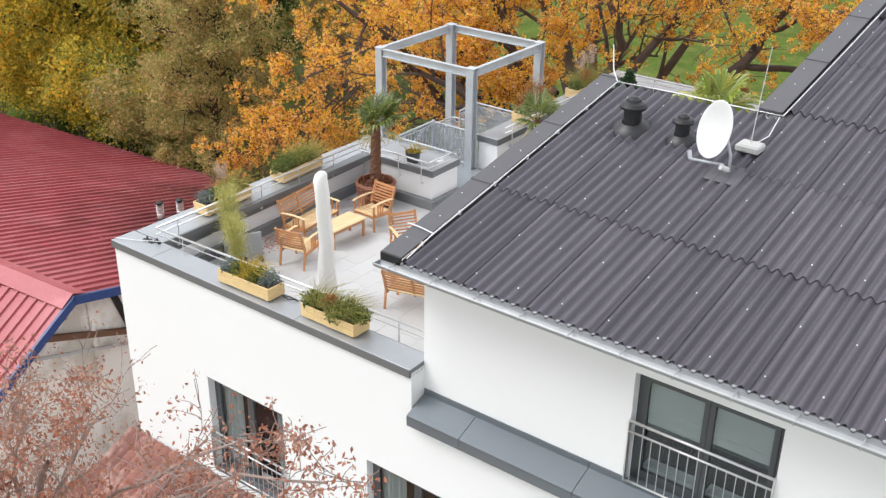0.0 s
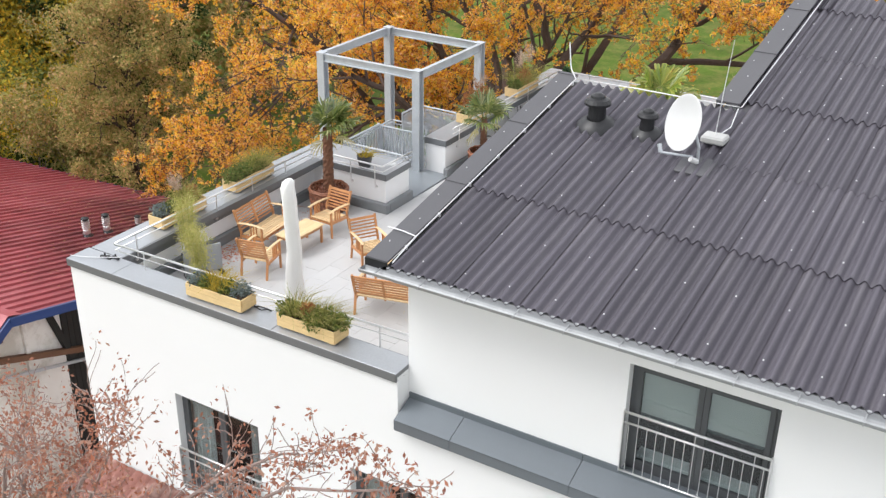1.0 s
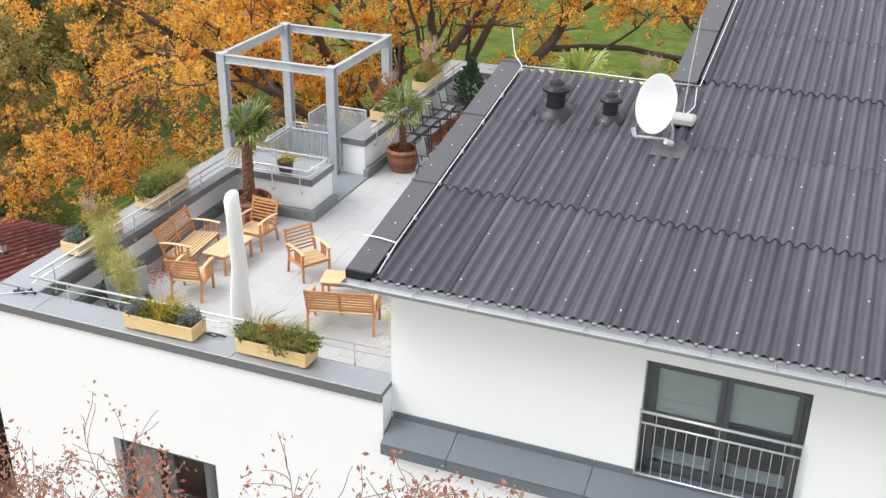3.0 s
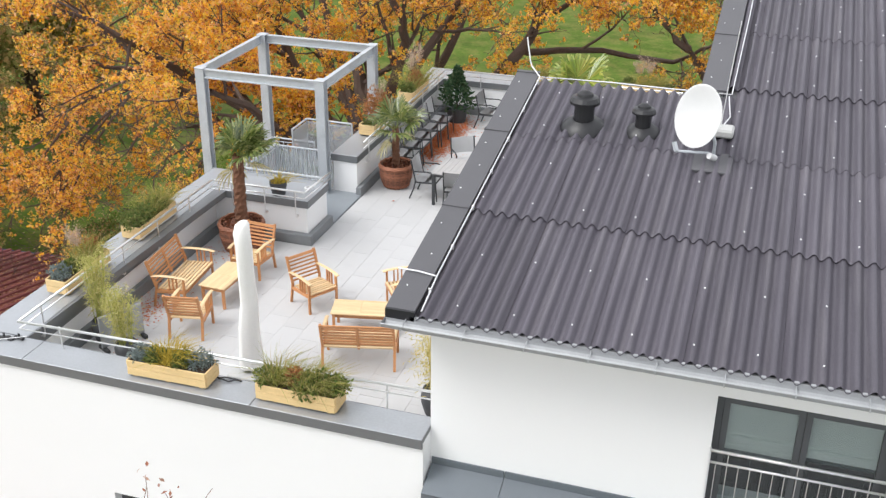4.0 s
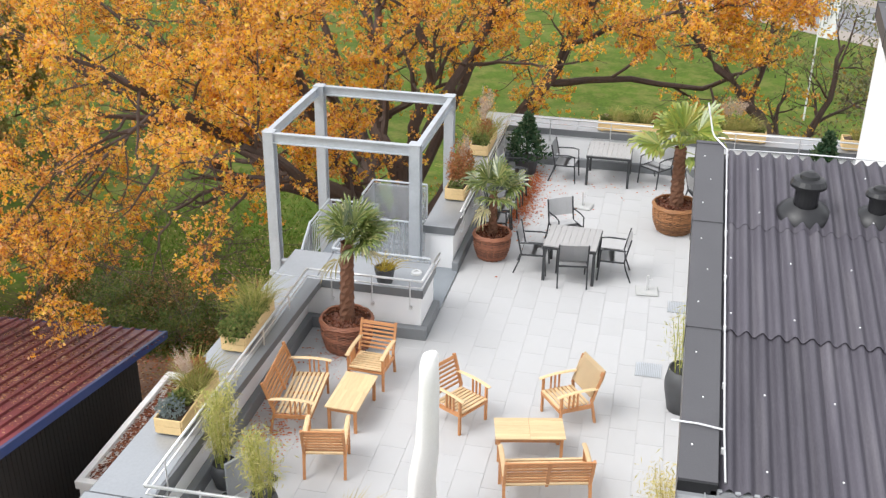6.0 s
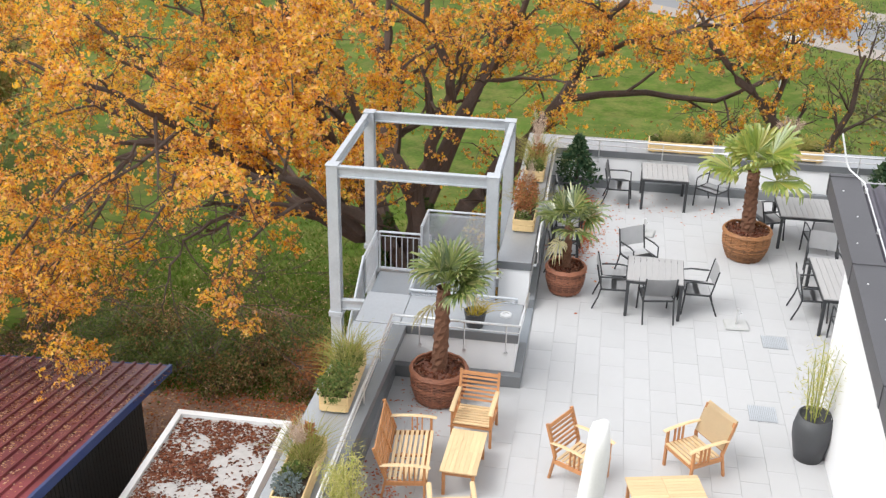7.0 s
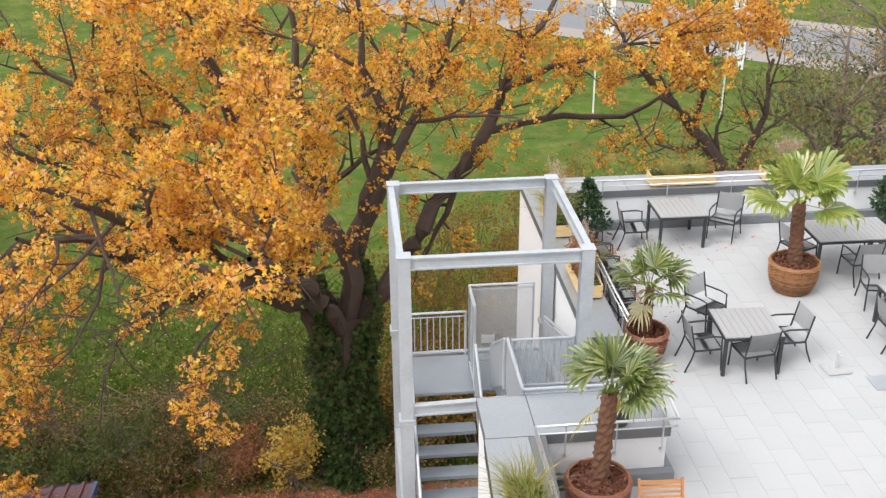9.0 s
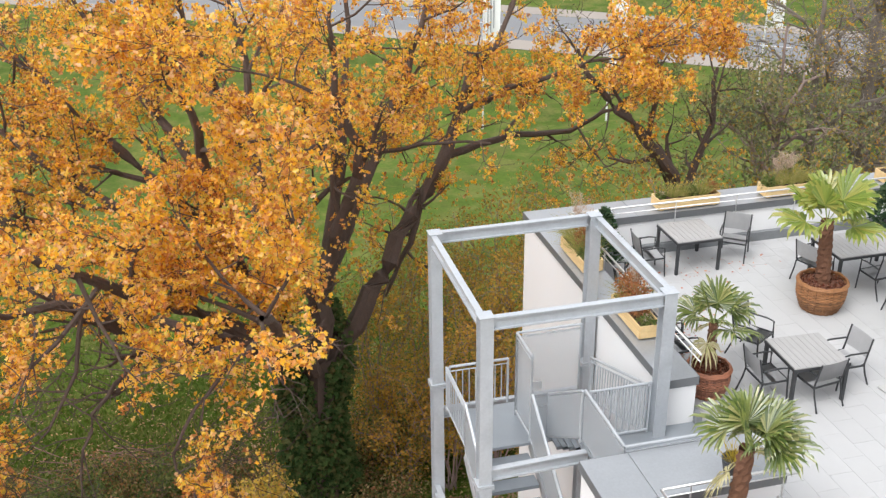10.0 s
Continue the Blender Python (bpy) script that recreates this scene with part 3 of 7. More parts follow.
box(bm, 23.7, 24.0, 0.66, YB - 0.3, GZ, 2.5)
box(bm, 17.7, 18.0, YB, 14.97, GZ, 0.7)
structure("wall_back", bm, M_WHITE, "white back walls of the house", "wall")

# sheet metal ledge below the top storey
bm = B()
prism(bm, [(7.42, -0.1, 0.0), (7.42, 0.36, 0.17), (7.42, 0.36, -0.19), (7.42, -0.1, -0.19)], (16.58, 0, 0))
ledge = structure("ledge", bm, M_LIP, "slate grey sheet metal ledge along the foot of the top storey", "ledge")
for k in range(9):
    a = 7.42 + (0 if k == 0 else -0.98) + 2.0 * k
    b = min(24.0, 7.42 + 1.02 + 2.0 * k)
    bm = B()
    prism(bm, [(a + 0.005, -0.115, 0.012), (a + 0.005, 0.33, 0.182), (a + 0.005, 0.33, 0.165), (a + 0.005, -0.115, -0.01)], (b - a - 0.01, 0, 0))
    prism(bm, [(a + 0.005, -0.115, -0.005), (a + 0.005, -0.105, -0.005), (a + 0.005, -0.105, -0.17), (a + 0.005, -0.115, -0.17)], (b - a - 0.01, 0, 0))
    prism(bm, [(a + 0.005, 0.335, 0.17), (a + 0.005, 0.355, 0.17), (a + 0.005, 0.355, 0.28), (a + 0.005, 0.335, 0.28)], (b - a - 0.01, 0, 0))
    part("ledge_sheet", bm, M_LEDGE, ledge)


# ---- windows ----
def french_window(name, x0, x1, z0, z1, wall_y, blind, rail_z):
    """A two-leaf window set deep in the wall, with a room behind and a steel guard rail in front."""
    y = wall_y + 0.16
    bm = B()
    for a, b, c, d in ((x0, x1, z0, z0 + 0.08), (x0, x1, z1 - 0.08, z1), (x0, x0 + 0.08, z0 + 0.08, z1 - 0.08), (x1 - 0.08, x1, z0 + 0.08, z1 - 0.08)):
        box(bm, a, b, y, y + 0.08, c, d)
    win = structure(name, bm, M_FRAME, "tall two-leaf window with dark grey frame", "window")
    mid = (x0 + x1) / 2
    for a, b in ((x0 + 0.08, mid), (mid, x1 - 0.08)):
        bm = B()
        for p, q, c, d in ((a, b, z0 + 0.08, z0 + 0.17), (a, b, z1 - 0.16, z1 - 0.08), (a, a + 0.08, z0 + 0.17, z1 - 0.16), (b - 0.08, b, z0 + 0.17, z1 - 0.16)):
            box(bm, p + 0.003, q - 0.003, y - 0.02, y + 0.05, c, d)
        leaf = part("window_frame", bm, M_FRAME, win)
        bm = B()
        box(bm, a + 0.075, b - 0.075, y + 0.01, y + 0.025, z0 + 0.165, z1 - 0.155)
        pane = part("pane", bm, M_GLASS, leaf, "clear window pane")
        pane.visible_shadow = False
        if blind:
            bm = B()
            drop = z1 - 0.16 - (0.62 if a == mid else 0.7)
            quadmesh(bm, 2, 9, lambda i, j: (a + 0.07 + (b - a - 0.14) * j / 8, y + 0.045, drop if i == 0 else z1 - 0.12))
            part("roller_blind", bm, M_BLIND, win, "half-lowered pale grey roller blind")
            bm = B()
            box(bm, a + 0.08, b - 0.08, y + 0.035, y + 0.06, drop - 0.05, drop)
            part("blind_rail", bm, M_FRAME, win)
            bm = B()
            box(bm, a + 0.05, b - 0.05, y + 0.09, y + 0.3, z0 + 0.02, z0 + 0.2)
            part("pale_bar", bm, M_CURTAIN, win, "pale bar low behind the pane")
        else:
            bm = B()
            w0, w1 = (a + 0.07, a + 0.58) if a != mid else (b - 0.34, b - 0.07)
            quadmesh(bm, 2, 25, lambda i, j: (w0 + (w1 - w0) * j / 24, y + 0.1 + 0.025 * math.sin(j * 1.7), z0 + 0.1 if i == 0 else z1 - 0.05))
            part("curtain", bm, M_CURTAIN, win, "pale drawn-back curtain")
    bm = B()
    box(bm, x0 - 0.003, x1 + 0.003, wall_y - 0.03, y, z0 - 0.03, z0 + 0.004)
    part("window_sill", bm, M_LEDGE, win)
    # room behind, its indoor gloom put into the near-black wall colour
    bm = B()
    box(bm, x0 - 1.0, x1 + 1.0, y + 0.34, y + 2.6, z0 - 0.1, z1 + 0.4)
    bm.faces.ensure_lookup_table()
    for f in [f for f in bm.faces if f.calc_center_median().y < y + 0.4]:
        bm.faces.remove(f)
    part("room", bm, M_ROOM_GLOOM, win, "room behind the window, its dimness painted as near-black walls")
    # guard rail
    rail = thing("guard_rail", pose((x0 + x1) / 2, wall_y - 0.04, z0), "stainless steel guard rail in front of a tall window", "railing", "window guard rails")
    w = (x1 - x0) / 2 - 0.004
    for h, r in ((rail_z - z0, 0.021), (rail_z - z0 - 0.17, 0.016), (0.06, 0.016)):
        bm = B()
        rod(bm, (-w, 0, h), (w, 0, h), r)
        part("rail_bar", bm, M_RAIL, rail, smooth=True)
    n = 15
    for k in range(n):
        bm = B()
        x = -w + 0.08 + (2 * w - 0.16) * k / (n - 1)
        rod(bm, (x, 0, 0.06), (x, 0, rail_z - z0 - 0.17 if k not in (1, 7, 13) else rail_z - z0), 0.006, n=6)
        part("baluster", bm, M_RAIL, rail)
    for s in (-1, 1):
        bm = B()
        box(bm, s * w - 0.01, s * w + 0.01, -0.02, 0.05, 0.05, rail_z - z0 + 0.02)
        part("end_plate", bm, M_RAIL, rail)


french_window("window_1", *UW, 0.36, True, 1.26)
french_window("window_2", *W2, 0.04, False, -2.58)
french_window("window_3", *W3, 0.04, False, -2.58)


# ---- roof trim ----
def sloped(bm, x0, x1, y0, y1, lo, hi):
    """A slab that follows the roof between two heights above it."""
    prism(bm, [(x0, y0, roof_z(y0) + lo), (x0, y1, roof_z(y1) + lo), (x0, y1, roof_z(y1) + hi), (x0, y0, roof_z(y0) + hi)], (x1 - x0, 0, 0))


bm = B()
sloped(bm, 7.3, 24.0, -0.1, 6.1, -0.16, -0.045)
sloped(bm, 10.35, 24.0, 6.1, 11.5, -0.16, -0.045)
roof = structure("roof", bm, M_VERGE, "low-pitched roof of dark grey corrugated fibre cement sheets", "roof")
for x0, x1, cuts in ((6.98, 7.36, (-0.14, 2.15, 4.25, 6.2)), (10.0, 10.42, (6.2, 8.3, 10.4, 11.6))):
    for a, b in zip(cuts, cuts[1:]):
        bm = B()
        sloped(bm, x0, x1, a + 0.006, b - 0.006, 0.045, 0.075)
        sloped(bm, x0, x0 + 0.03, a + 0.006, b - 0.006, -0.2, 0.045)
        cap = part("verge_cap", bm, M_VERGE, roof, "dark grey verge cap")
        bm = B()
        for k in range(3):
            yy = a + (b - a) * (0.2 + 0.3 * k)
            bmesh.ops.create_icosphere(bm, subdivisions=1, radius=0.012, matrix=Matrix.Translation((x0 + 0.12 + 0.09 * (k % 2), yy, roof_z(yy) + 0.077)))
        part("screw", bm, M_SCREW, cap)
        bm = B()
        sloped(bm, x0 - 0.006, x1 + 0.006, b - 0.05, b + 0.012, 0.076, 0.09)
        sloped(bm, x0 - 0.008, x0 + 0.004, b - 0.05, b + 0.012, -0.2, 0.09)
        part("joint_strap", bm, M_VERGE, cap)
bm = B()
sloped(bm, 6.98, 7.36, -0.16, -0.13, -0.2, 0.07)
part("end_cap", bm, M_BLACK, roof, "black end piece of the verge")
bm = B()
box(bm, 7.3, 24.0, -0.16, -0.12, 2.5, 2.695)
part("eaves_board", bm, M_ZINC, roof)
bm = B()
box(bm, 7.4, 24.0, -0.12, 0.36, 2.46, 2.52)
structure("soffit", bm, M_WHITE, "white boarded soffit under the eaves", "soffit")

# gutter
bm = B()


def gutter_at(i, j):
    a = math.pi * (1 + j / 8)
    return (6.98 + i * 17.02, -0.25 + 0.085 * math.cos(a), 2.645 + 0.085 * math.sin(a))


quadmesh(bm, 2, 9, gutter_at)
bm.faces.new([bm.verts.new(gutter_at(0, j)) for j in range(9)])
rod(bm, (6.98, -0.335, 2.647), (24, -0.335, 2.647), 0.012, n=6)
gutter = structure("gutter", bm, M_ZINC, "half-round zinc gutter along the eaves", "gutter")
for k in range(22):
    x = 7.25 + 0.76 * k
    bm = B()
    tube(bm, [(x, -0.13, 2.66), (x, -0.25, 2.635), (x, -0.345, 2.63), (x, -0.352, 2.6)], 0.009, 5)
    part("bracket", bm, M_ZINC, gutter)

# lightning conductor wire
bm = B()
tube(bm, [(7.43, -0.1, roof_z(-0.1) + 0.06), (7.41, 0.56, roof_z(0.56) + 0.09), (7.4, 3.0, roof_z(3) + 0.08), (7.4, 6.02, roof_z(6.02) + 0.09),
          (8.6, 6.05, roof_z(6.05) + 0.1), (9.5, 6.06, roof_z(6.05) + 0.09), (10.5, 6.05, roof_z(6.05) + 0.1), (10.52, 9.0, roof_z(9) + 0.09), (10.52, 11.1, roof_z(11.1) + 0.09)], 0.011, 6)
wire = thing("lightning_conductor", Matrix(), "pale aluminium lightning wire clipped along the roof edges", "lightning wire")
part("wire", bm, M_WIRE, wire)
bm = B()
tube(bm, [(7.4, 6.02, roof_z(6.02) + 0.09), (7.22, 6.2, 4.05), (7.18, 6.24, 4.12), (7.08, 6.36, 4.5)], 0.012, 6)
part("air_terminal", bm, M_WIRE, wire)
bm = B()
tube(bm, [(7.4, 0.56, roof_z(0.56) + 0.09), (7.15, 0.58, roof_z(0.56) + 0.11), (6.88, 0.6, roof_z(0.56) + 0.1)], 0.011, 6)
part("cross_wire", bm, M_WIRE, wire)
for k in range(7):
    y = 0.3 + 0.93 * k
    bm = B()
    box(bm, 7.385, 7.42, y - 0.014, y + 0.014, roof_z(y) + 0.03, roof_z(y) + 0.095)
    part("clip", bm, M_WIRE, wire)


# ---- things on the roof ----
def roof_vent(x, y, s):
    v = thing("roof_vent", pose(x, y, roof_z(y) - 0.02), "black plastic mushroom roof vent on a moulded base", "roof vent", "roof vents")
    bm = B()
    lathe(bm, [(0.36 * s, 0.0), (0.33 * s, 0.06 * s), (0.24 * s, 0.13 * s), (0.16 * s, 0.17 * s)], 20)
    bmesh.ops.rotate(bm, verts=bm.verts, cent=(0, 0, 0), matrix=Matrix.Rotation(math.atan(0.187), 3, "X"))
    part("base", bm, M_BLACK, v, smooth=True)
    bm = B()
    lathe(bm, [(0.155 * s, 0.05), (0.155 * s, 0.4 * s), (0.17 * s, 0.43 * s), (0.0, 0.43 * s)], 20)
    part("pipe", bm, M_BLACK, v)
    bm = B()
    lathe(bm, [(0.0, 0.38 * s), (0.23 * s, 0.4 * s), (0.235 * s, 0.44 * s), (0.2 * s, 0.5 * s), (0.13 * s, 0.52 * s), (0.12 * s, 0.56 * s), (0.05 * s, 0.6 * s), (0.0, 0.605 * s)], 20)
    part("cap", bm, M_BLACK, v)
    return v


roof_vent(8.4, 4.75, 1.0)
roof_vent(9.3, 4.8, 0.78)

dish = thing("satellite_dish", pose(10.42, 4.15, roof_z(4.15)), "white satellite dish on a low galvanised roof bracket", "satellite dish")
aim = Vector((-0.45, -0.85, 0.28)).normalized()
across = Vector((0, 0, 1)).cross(aim).normalized()
turn = Matrix((across, aim.cross(across), aim)).transposed().to_4x4()
turn.translation = (-0.24, -0.02, 0.68)
bm = B()
lathe(bm, [(0.0, 0.0), (0.12, 0.006), (0.25, 0.028), (0.36, 0.058), (0.42, 0.08), (0.435, 0.08), (0.43, 0.07), (0.36, 0.045), (0.2, 0.005), (0.0, -0.015)], 36)
bmesh.ops.scale(bm, vec=(0.86, 1.06, 1), verts=bm.verts)
bmesh.ops.transform(bm, matrix=turn, verts=bm.verts)
part("reflector", bm, M_DISH, dish, "white parabolic reflector", True)
bm = B()
tube(bm, [(0, 0.02, 0.0), (0, 0.02, 0.3), (-0.1, 0.04, 0.55)], 0.025, 8)
part("mast", bm, M_GALV, dish)
bm = B()
rod(bm, (-0.06, -0.06, 0.16), (-0.5, -0.34, 0.24), 0.022)
beam(bm, (-0.5, -0.34, 0.24), (-0.55, -0.3, 0.36), 0.05, 0.05)
part("feed_arm", bm, M_GALV, dish)
bm = B()
rod(bm, (0.03, -0.12, 0.12), (-0.05, -0.22, 0.18), 0.045, n=10)
part("receiver_head", bm, M_DISH, dish, "white receiver head")
bm = B()
box(bm, -0.3, 0.28, -0.3, 0.24, -0.02, 0.035, 0.01)
bmesh.ops.rotate(bm, verts=bm.verts, cent=(0, 0, 0), matrix=Matrix.Rotation(math.atan(0.187), 3, "X"))
part("bracket_plate", bm, M_VERGE, dish)

ant = thing("lightning_rod", pose(10.44, 4.9, roof_z(4.9)), "thin air-terminal rod on a pale concrete foot", "lightning rod")
bm = B()
box(bm, -0.2, 0.2, -0.16, 0.16, 0.03, 0.16, 0.03)
part("concrete_foot", bm, M_CONCRETE, ant)
bm = B()
tube(bm, [(0.0, 0, 0.15), (0.04, 0.02, 0.9), (0.1, 0.04, 1.75)], [0.01, 0.009, 0.006], 6)
part("rod", bm, M_WIRE, ant)
bm = B()
tube(bm, [(0.0, 0.1, 0.1), (0.1, 0.5, 0.16), (0.02, 1.1, 0.3)], 0.01, 5)
part("lead_wire", bm, M_WIRE, ant)


# ---- parapet rails ----
def parapet_rail(name, pts, posts, top=1.155, low=1.03, foot=0.62):
    """A double stainless rail along pts, on bent posts."""
    r = thing(name, Matrix(), "slim double stainless steel hand rail fixed to the parapet", "railing", "parapet rails")
    for z, rad in ((top, 0.021), (low, 0.011)):
        for p, q in zip(pts, pts[1:]):
            bm = B()
            rod(bm, (*p, z), (*q, z), rad)
            part("rail_tube", bm, M_RAIL, r, smooth=True)
    for x, y, nx, ny in posts:
        bm = B()
        tube(bm, [(x, y, top), (x, y, foot + 0.06), (x + 0.03 * nx, y + 0.03 * ny, foot)], 0.012, 6)
        rod(bm, (x + 0.02 * nx, y + 0.02 * ny, foot), (x + 0.07 * nx, y + 0.07 * ny, foot), 0.032, n=10)
        part("rail_post", bm, M_RAIL, r)
    return r


parapet_rail("parapet_rail", [(7.38, 0.58), (0.93, 0.38), (0.93, 6.2), (2.9, 6.2), (2.95, 7.3)],
             [(0.93, y, -1, 0) for y in (0.9, 2.0, 3.1, 4.2, 5.3)] + [(x, 6.2, 0, 1) for x in (1.35, 2.05, 2.7)] + [(x, 0.4 + 0.028 * x, 0, -0.3) for x in (1.6, 3.3, 5.0, 6.7)])
parapet_rail("parapet_rail", [(2.95, 9.1), (2.95, 14.85), (17.8, 14.85)],
             [(2.95, y, -1, 0) for y in (9.4, 10.6, 11.8, 13.0, 14.2)] + [(x, 14.85, 0, 1) for x in (3.9, 5.3, 6.7, 8.1, 9.5, 10.9, 12.3)])


cw = thing("coping_wire", Matrix(), "thin pale wire stretched over the corner of the coping", "lightning wire")
bm = B()
tube(bm, [(0.93, 0.5, 0.83), (0.7, 0.42, 0.8), (0.35, 0.22, 0.797), (0.05, 0.1, 0.8), (0.02, 0.09, 0.81)], 0.008, 5)
part("wire", bm, M_WIRE, cw)
bm = B()
box(bm, 0.66, 0.74, 0.38, 0.46, 0.775, 0.8)
part("clip", bm, M_BLACK, cw)

# ---- steel stair tower ----
tower = thing("stair_tower", Matrix(), "open galvanised steel stair tower standing against the terrace", "stair tower")
TX0, TX1, TY0, TY1, TZ = -0.75, 2.25, 8.7, 11.82, 2.55


def h_post(x, y, z0, z1, s=0.2):
    """A rolled steel column of H section."""
    h, f, w = s / 2, s / 2 - 0.022, 0.012
    ring = ((-h, -h), (h, -h), (h, -f), (w, -f), (w, f), (h, f), (h, h), (-h, h), (-h, f), (-w, f), (-w, -f), (-h, -f))
    return prism(B(), [(x + a, y + b, z0) for a, b in ring], (0, 0, z1 - z0))


for x in (TX0 + 0.1, TX1 - 0.1):
    for y in (TY0 + 0.1, TY1 - 0.1):
        p = part("post", h_post(x, y, GZ, TZ - 0.012), M_GALV, tower)
        bm = B()
        box(bm, x - 0.115, x + 0.115, y - 0.115, y + 0.115, TZ - 0.01, TZ, 0.003)
        part("cap_plate", bm, M_GALV, p)
        bm = B()
        box(bm, x - 0.13, x + 0.13, y - 0.13, y + 0.13, -0.42, -0.38)
        box(bm, x - 0.13, x + 0.13, y - 0.13, y + 0.13, -0.37, -0.33)
        part("splice_plate", bm, M_GALV, p)


def i_beam(p, q, h=0.2, w=0.1):
    bm = B()
    p, q = Vector(p), Vector(q)
    o = Vector((0, 0, h / 2 - 0.011))
    beam(bm, p + o, q + o, w, 0.022)
    beam(bm, p - o, q - o, w, 0.022)
    beam(bm, p, q, 0.014, h - 0.044)
    return bm


zt = TZ - 0.12
ring = [((TX0 + 0.2, TY0 + 0.06, zt), (TX1 - 0.2, TY0 + 0.06, zt)), ((TX0 + 0.2, TY1 - 0.06, zt), (TX1 - 0.2, TY1 - 0.06, zt)),
        ((TX0 + 0.06, TY0 + 0.2, zt), (TX0 + 0.06, TY1 - 0.2, zt)), ((TX1 - 0.06, TY0 + 0.2, zt), (TX1 - 0.06, TY1 - 0.2, zt)),
        ((TX0 + 0.2, TY0 + 0.06, -0.18), (1.0, TY0 + 0.06, -0.14)), ((TX0 + 0.2, TY1 - 0.06, -1.02), (TX1 - 0.2, TY1 - 0.06, -1.02)),
        ((TX0 + 0.06, TY0 + 0.2, -2.6), (TX0 + 0.06, TY1 - 0.2, -2.6))]
for p, q in ring:
    part("frame_beam", i_beam(p, q), M_GALV, tower)
# passage and flights
bm = B()
box(bm, 0.97, 2.95, 7.39, 8.95, -0.06, 0.03)
part("passage_plate", bm, M_DAMP, tower, "grey sheet metal threshold")
for k in range(5):
    bm = B()
    y = 8.97 + 0.27 * k
    box(bm, 1.0, 1.95, y, y + 0.29, -0.18 * k - 0.2, -0.18 * k - 0.16, 0.004)
    box(bm, 1.0, 1.95, y, y + 0.02, -0.18 * k - 0.22, -0.18 * k - 0.16)
    part("tread", bm, M_DAMP, tower)
bm = B()
box(bm, -0.45, 2.0, 10.35, 11.6, -0.98, -0.92, 0.005)
part("landing", bm, M_DAMP, tower, "grey sheet steel landing")
for k in range(9):
    bm = B()
    y = 10.35 - 0.33 * k
    z = -0.92 - 0.215 * (k + 1)
    box(bm, -0.45, 0.6 if y > 7.9 else -0.02, y - 0.27, y + 0.01, z - 0.04, z, 0.004)
    box(bm, -0.45, 0.6 if y > 7.9 else -0.02, y - 0.27, y - 0.25, z - 0.07, z - 0.04)
    part("tread", bm, M_DAMP, tower)
for x in (-0.5, 0.65):
    bm = B()
    beam(bm, (x, 10.4, -1.0), (x, 7.45 if x < 0 else 8.0, -3.0 if x < 0 else -2.6), 0.02, 0.25)
    part("stringer", bm, M_GALV, tower)


def balustrade(p, q, h0, h1, bars=True, sheet=False):
    """A guard between p and q (feet), with hand rail, knee rail and bars or a perforated sheet."""
    p, q = Vector(p), Vector(q)
    up = Vector((0, 0, 1))
    bm = B()
    rod(bm, p + up * h1, q + up * h1, 0.024)
    rod(bm, p + up * (h1 - 0.09), q + up * (h1 - 0.09), 0.012)
    rod(bm, p + up * h0, q + up * h0, 0.016)
    for e in (p, q):
        rod(bm, e, e + up * h1, 0.022)
    g = part("balustrade", bm, M_GALV, tower)
    n = max(3, int((q - p).length / 0.11))
    if bars:
        for k in range(1, n):
            e = p.lerp(q, k / n)
            bm = B()
            rod(bm, e + up * h0, e + up * (h1 - 0.09), 0.011, n=5)
            part("bar", bm, M_GALV, g)
    if sheet:
        side = (q - p).cross(up).normalized() * 0.02
        bm = B()
        prism(bm, [p + up * h0 + side, q + up * h0 + side, q + up * (h1 - 0.04) + side, p + up * (h1 - 0.04) + side], side * 0.15)
        part("perforated_sheet", bm, M_PERF, g, "perforated grey steel sheet")
    return g


balustrade((-0.45, 11.6, -0.92), (0.62, 11.6, -0.92), 0.1, 0.92)
balustrade((-0.5, 11.6, -0.92), (-0.5, 10.35, -0.92), 0.1, 0.92)
balustrade((-0.5, 10.35, -0.92), (-0.5, 7.6, -2.75), 0.1, 0.95, True, True)
balustrade((0.65, 10.35, -0.92), (0.65, 8.7, -2.02), 0.1, 0.95, True, True)
balustrade((0.97, 7.42, 0.03), (2.75, 7.42, 0.03), 0.06, 0.93, True, True)
balustrade((0.97, 8.9, 0.03), (0.97, 7.42, 0.03), 0.06, 0.93, True, True)
balustrade((0.92, 10.3, -0.9), (0.92, 8.9, 0.03), 0.08, 0.93, True, True)
balustrade((0.64, 11.2, -0.92), (1.8, 11.2, -0.92), 0.1, 1.66, False, True)
balustrade((0.64, 10.4, -0.92), (0.64, 11.2, -0.92), 0.1, 1.66, False, True)
balustrade((2.02, 11.2, -0.92), (2.02, 8.95, -0.1), 0.1, 0.95, True, False)
gate = thing("stair_gate", pose(1.04, 8.86, 0.05), "closed galvanised steel gate with thin bars at the stair head", "gate")
bm = B()
for a, b in (((0, 0, 0.05), (0.98, 0, 0.05)), ((0, 0, 0.9), (0.98, 0, 0.9)), ((0, 0, 0), (0, 0, 0.92)), ((0.98, 0, 0), (0.98, 0, 0.92))):
    rod(bm, a, b, 0.02)
part("gate_frame", bm, M_GALV, gate)
for k in range(8):
    bm = B()
    rod(bm, (0.11 * (k + 1), 0, 0.05), (0.11 * (k + 1), 0, 0.9), 0.008, n=6)
    part("bar", bm, M_GALV, gate)
bm = B()
box(bm, 0.03, 0.95, 0.022, 0.026, 0.06, 0.89)
part("perforated_sheet", bm, M_PERF, gate, "perforated grey steel sheet")
sign = thing("notice_plate", pose(0.98, 11.16, -0.35), "small blank white notice plate on the perforated sheet", "sign")
bm = B()
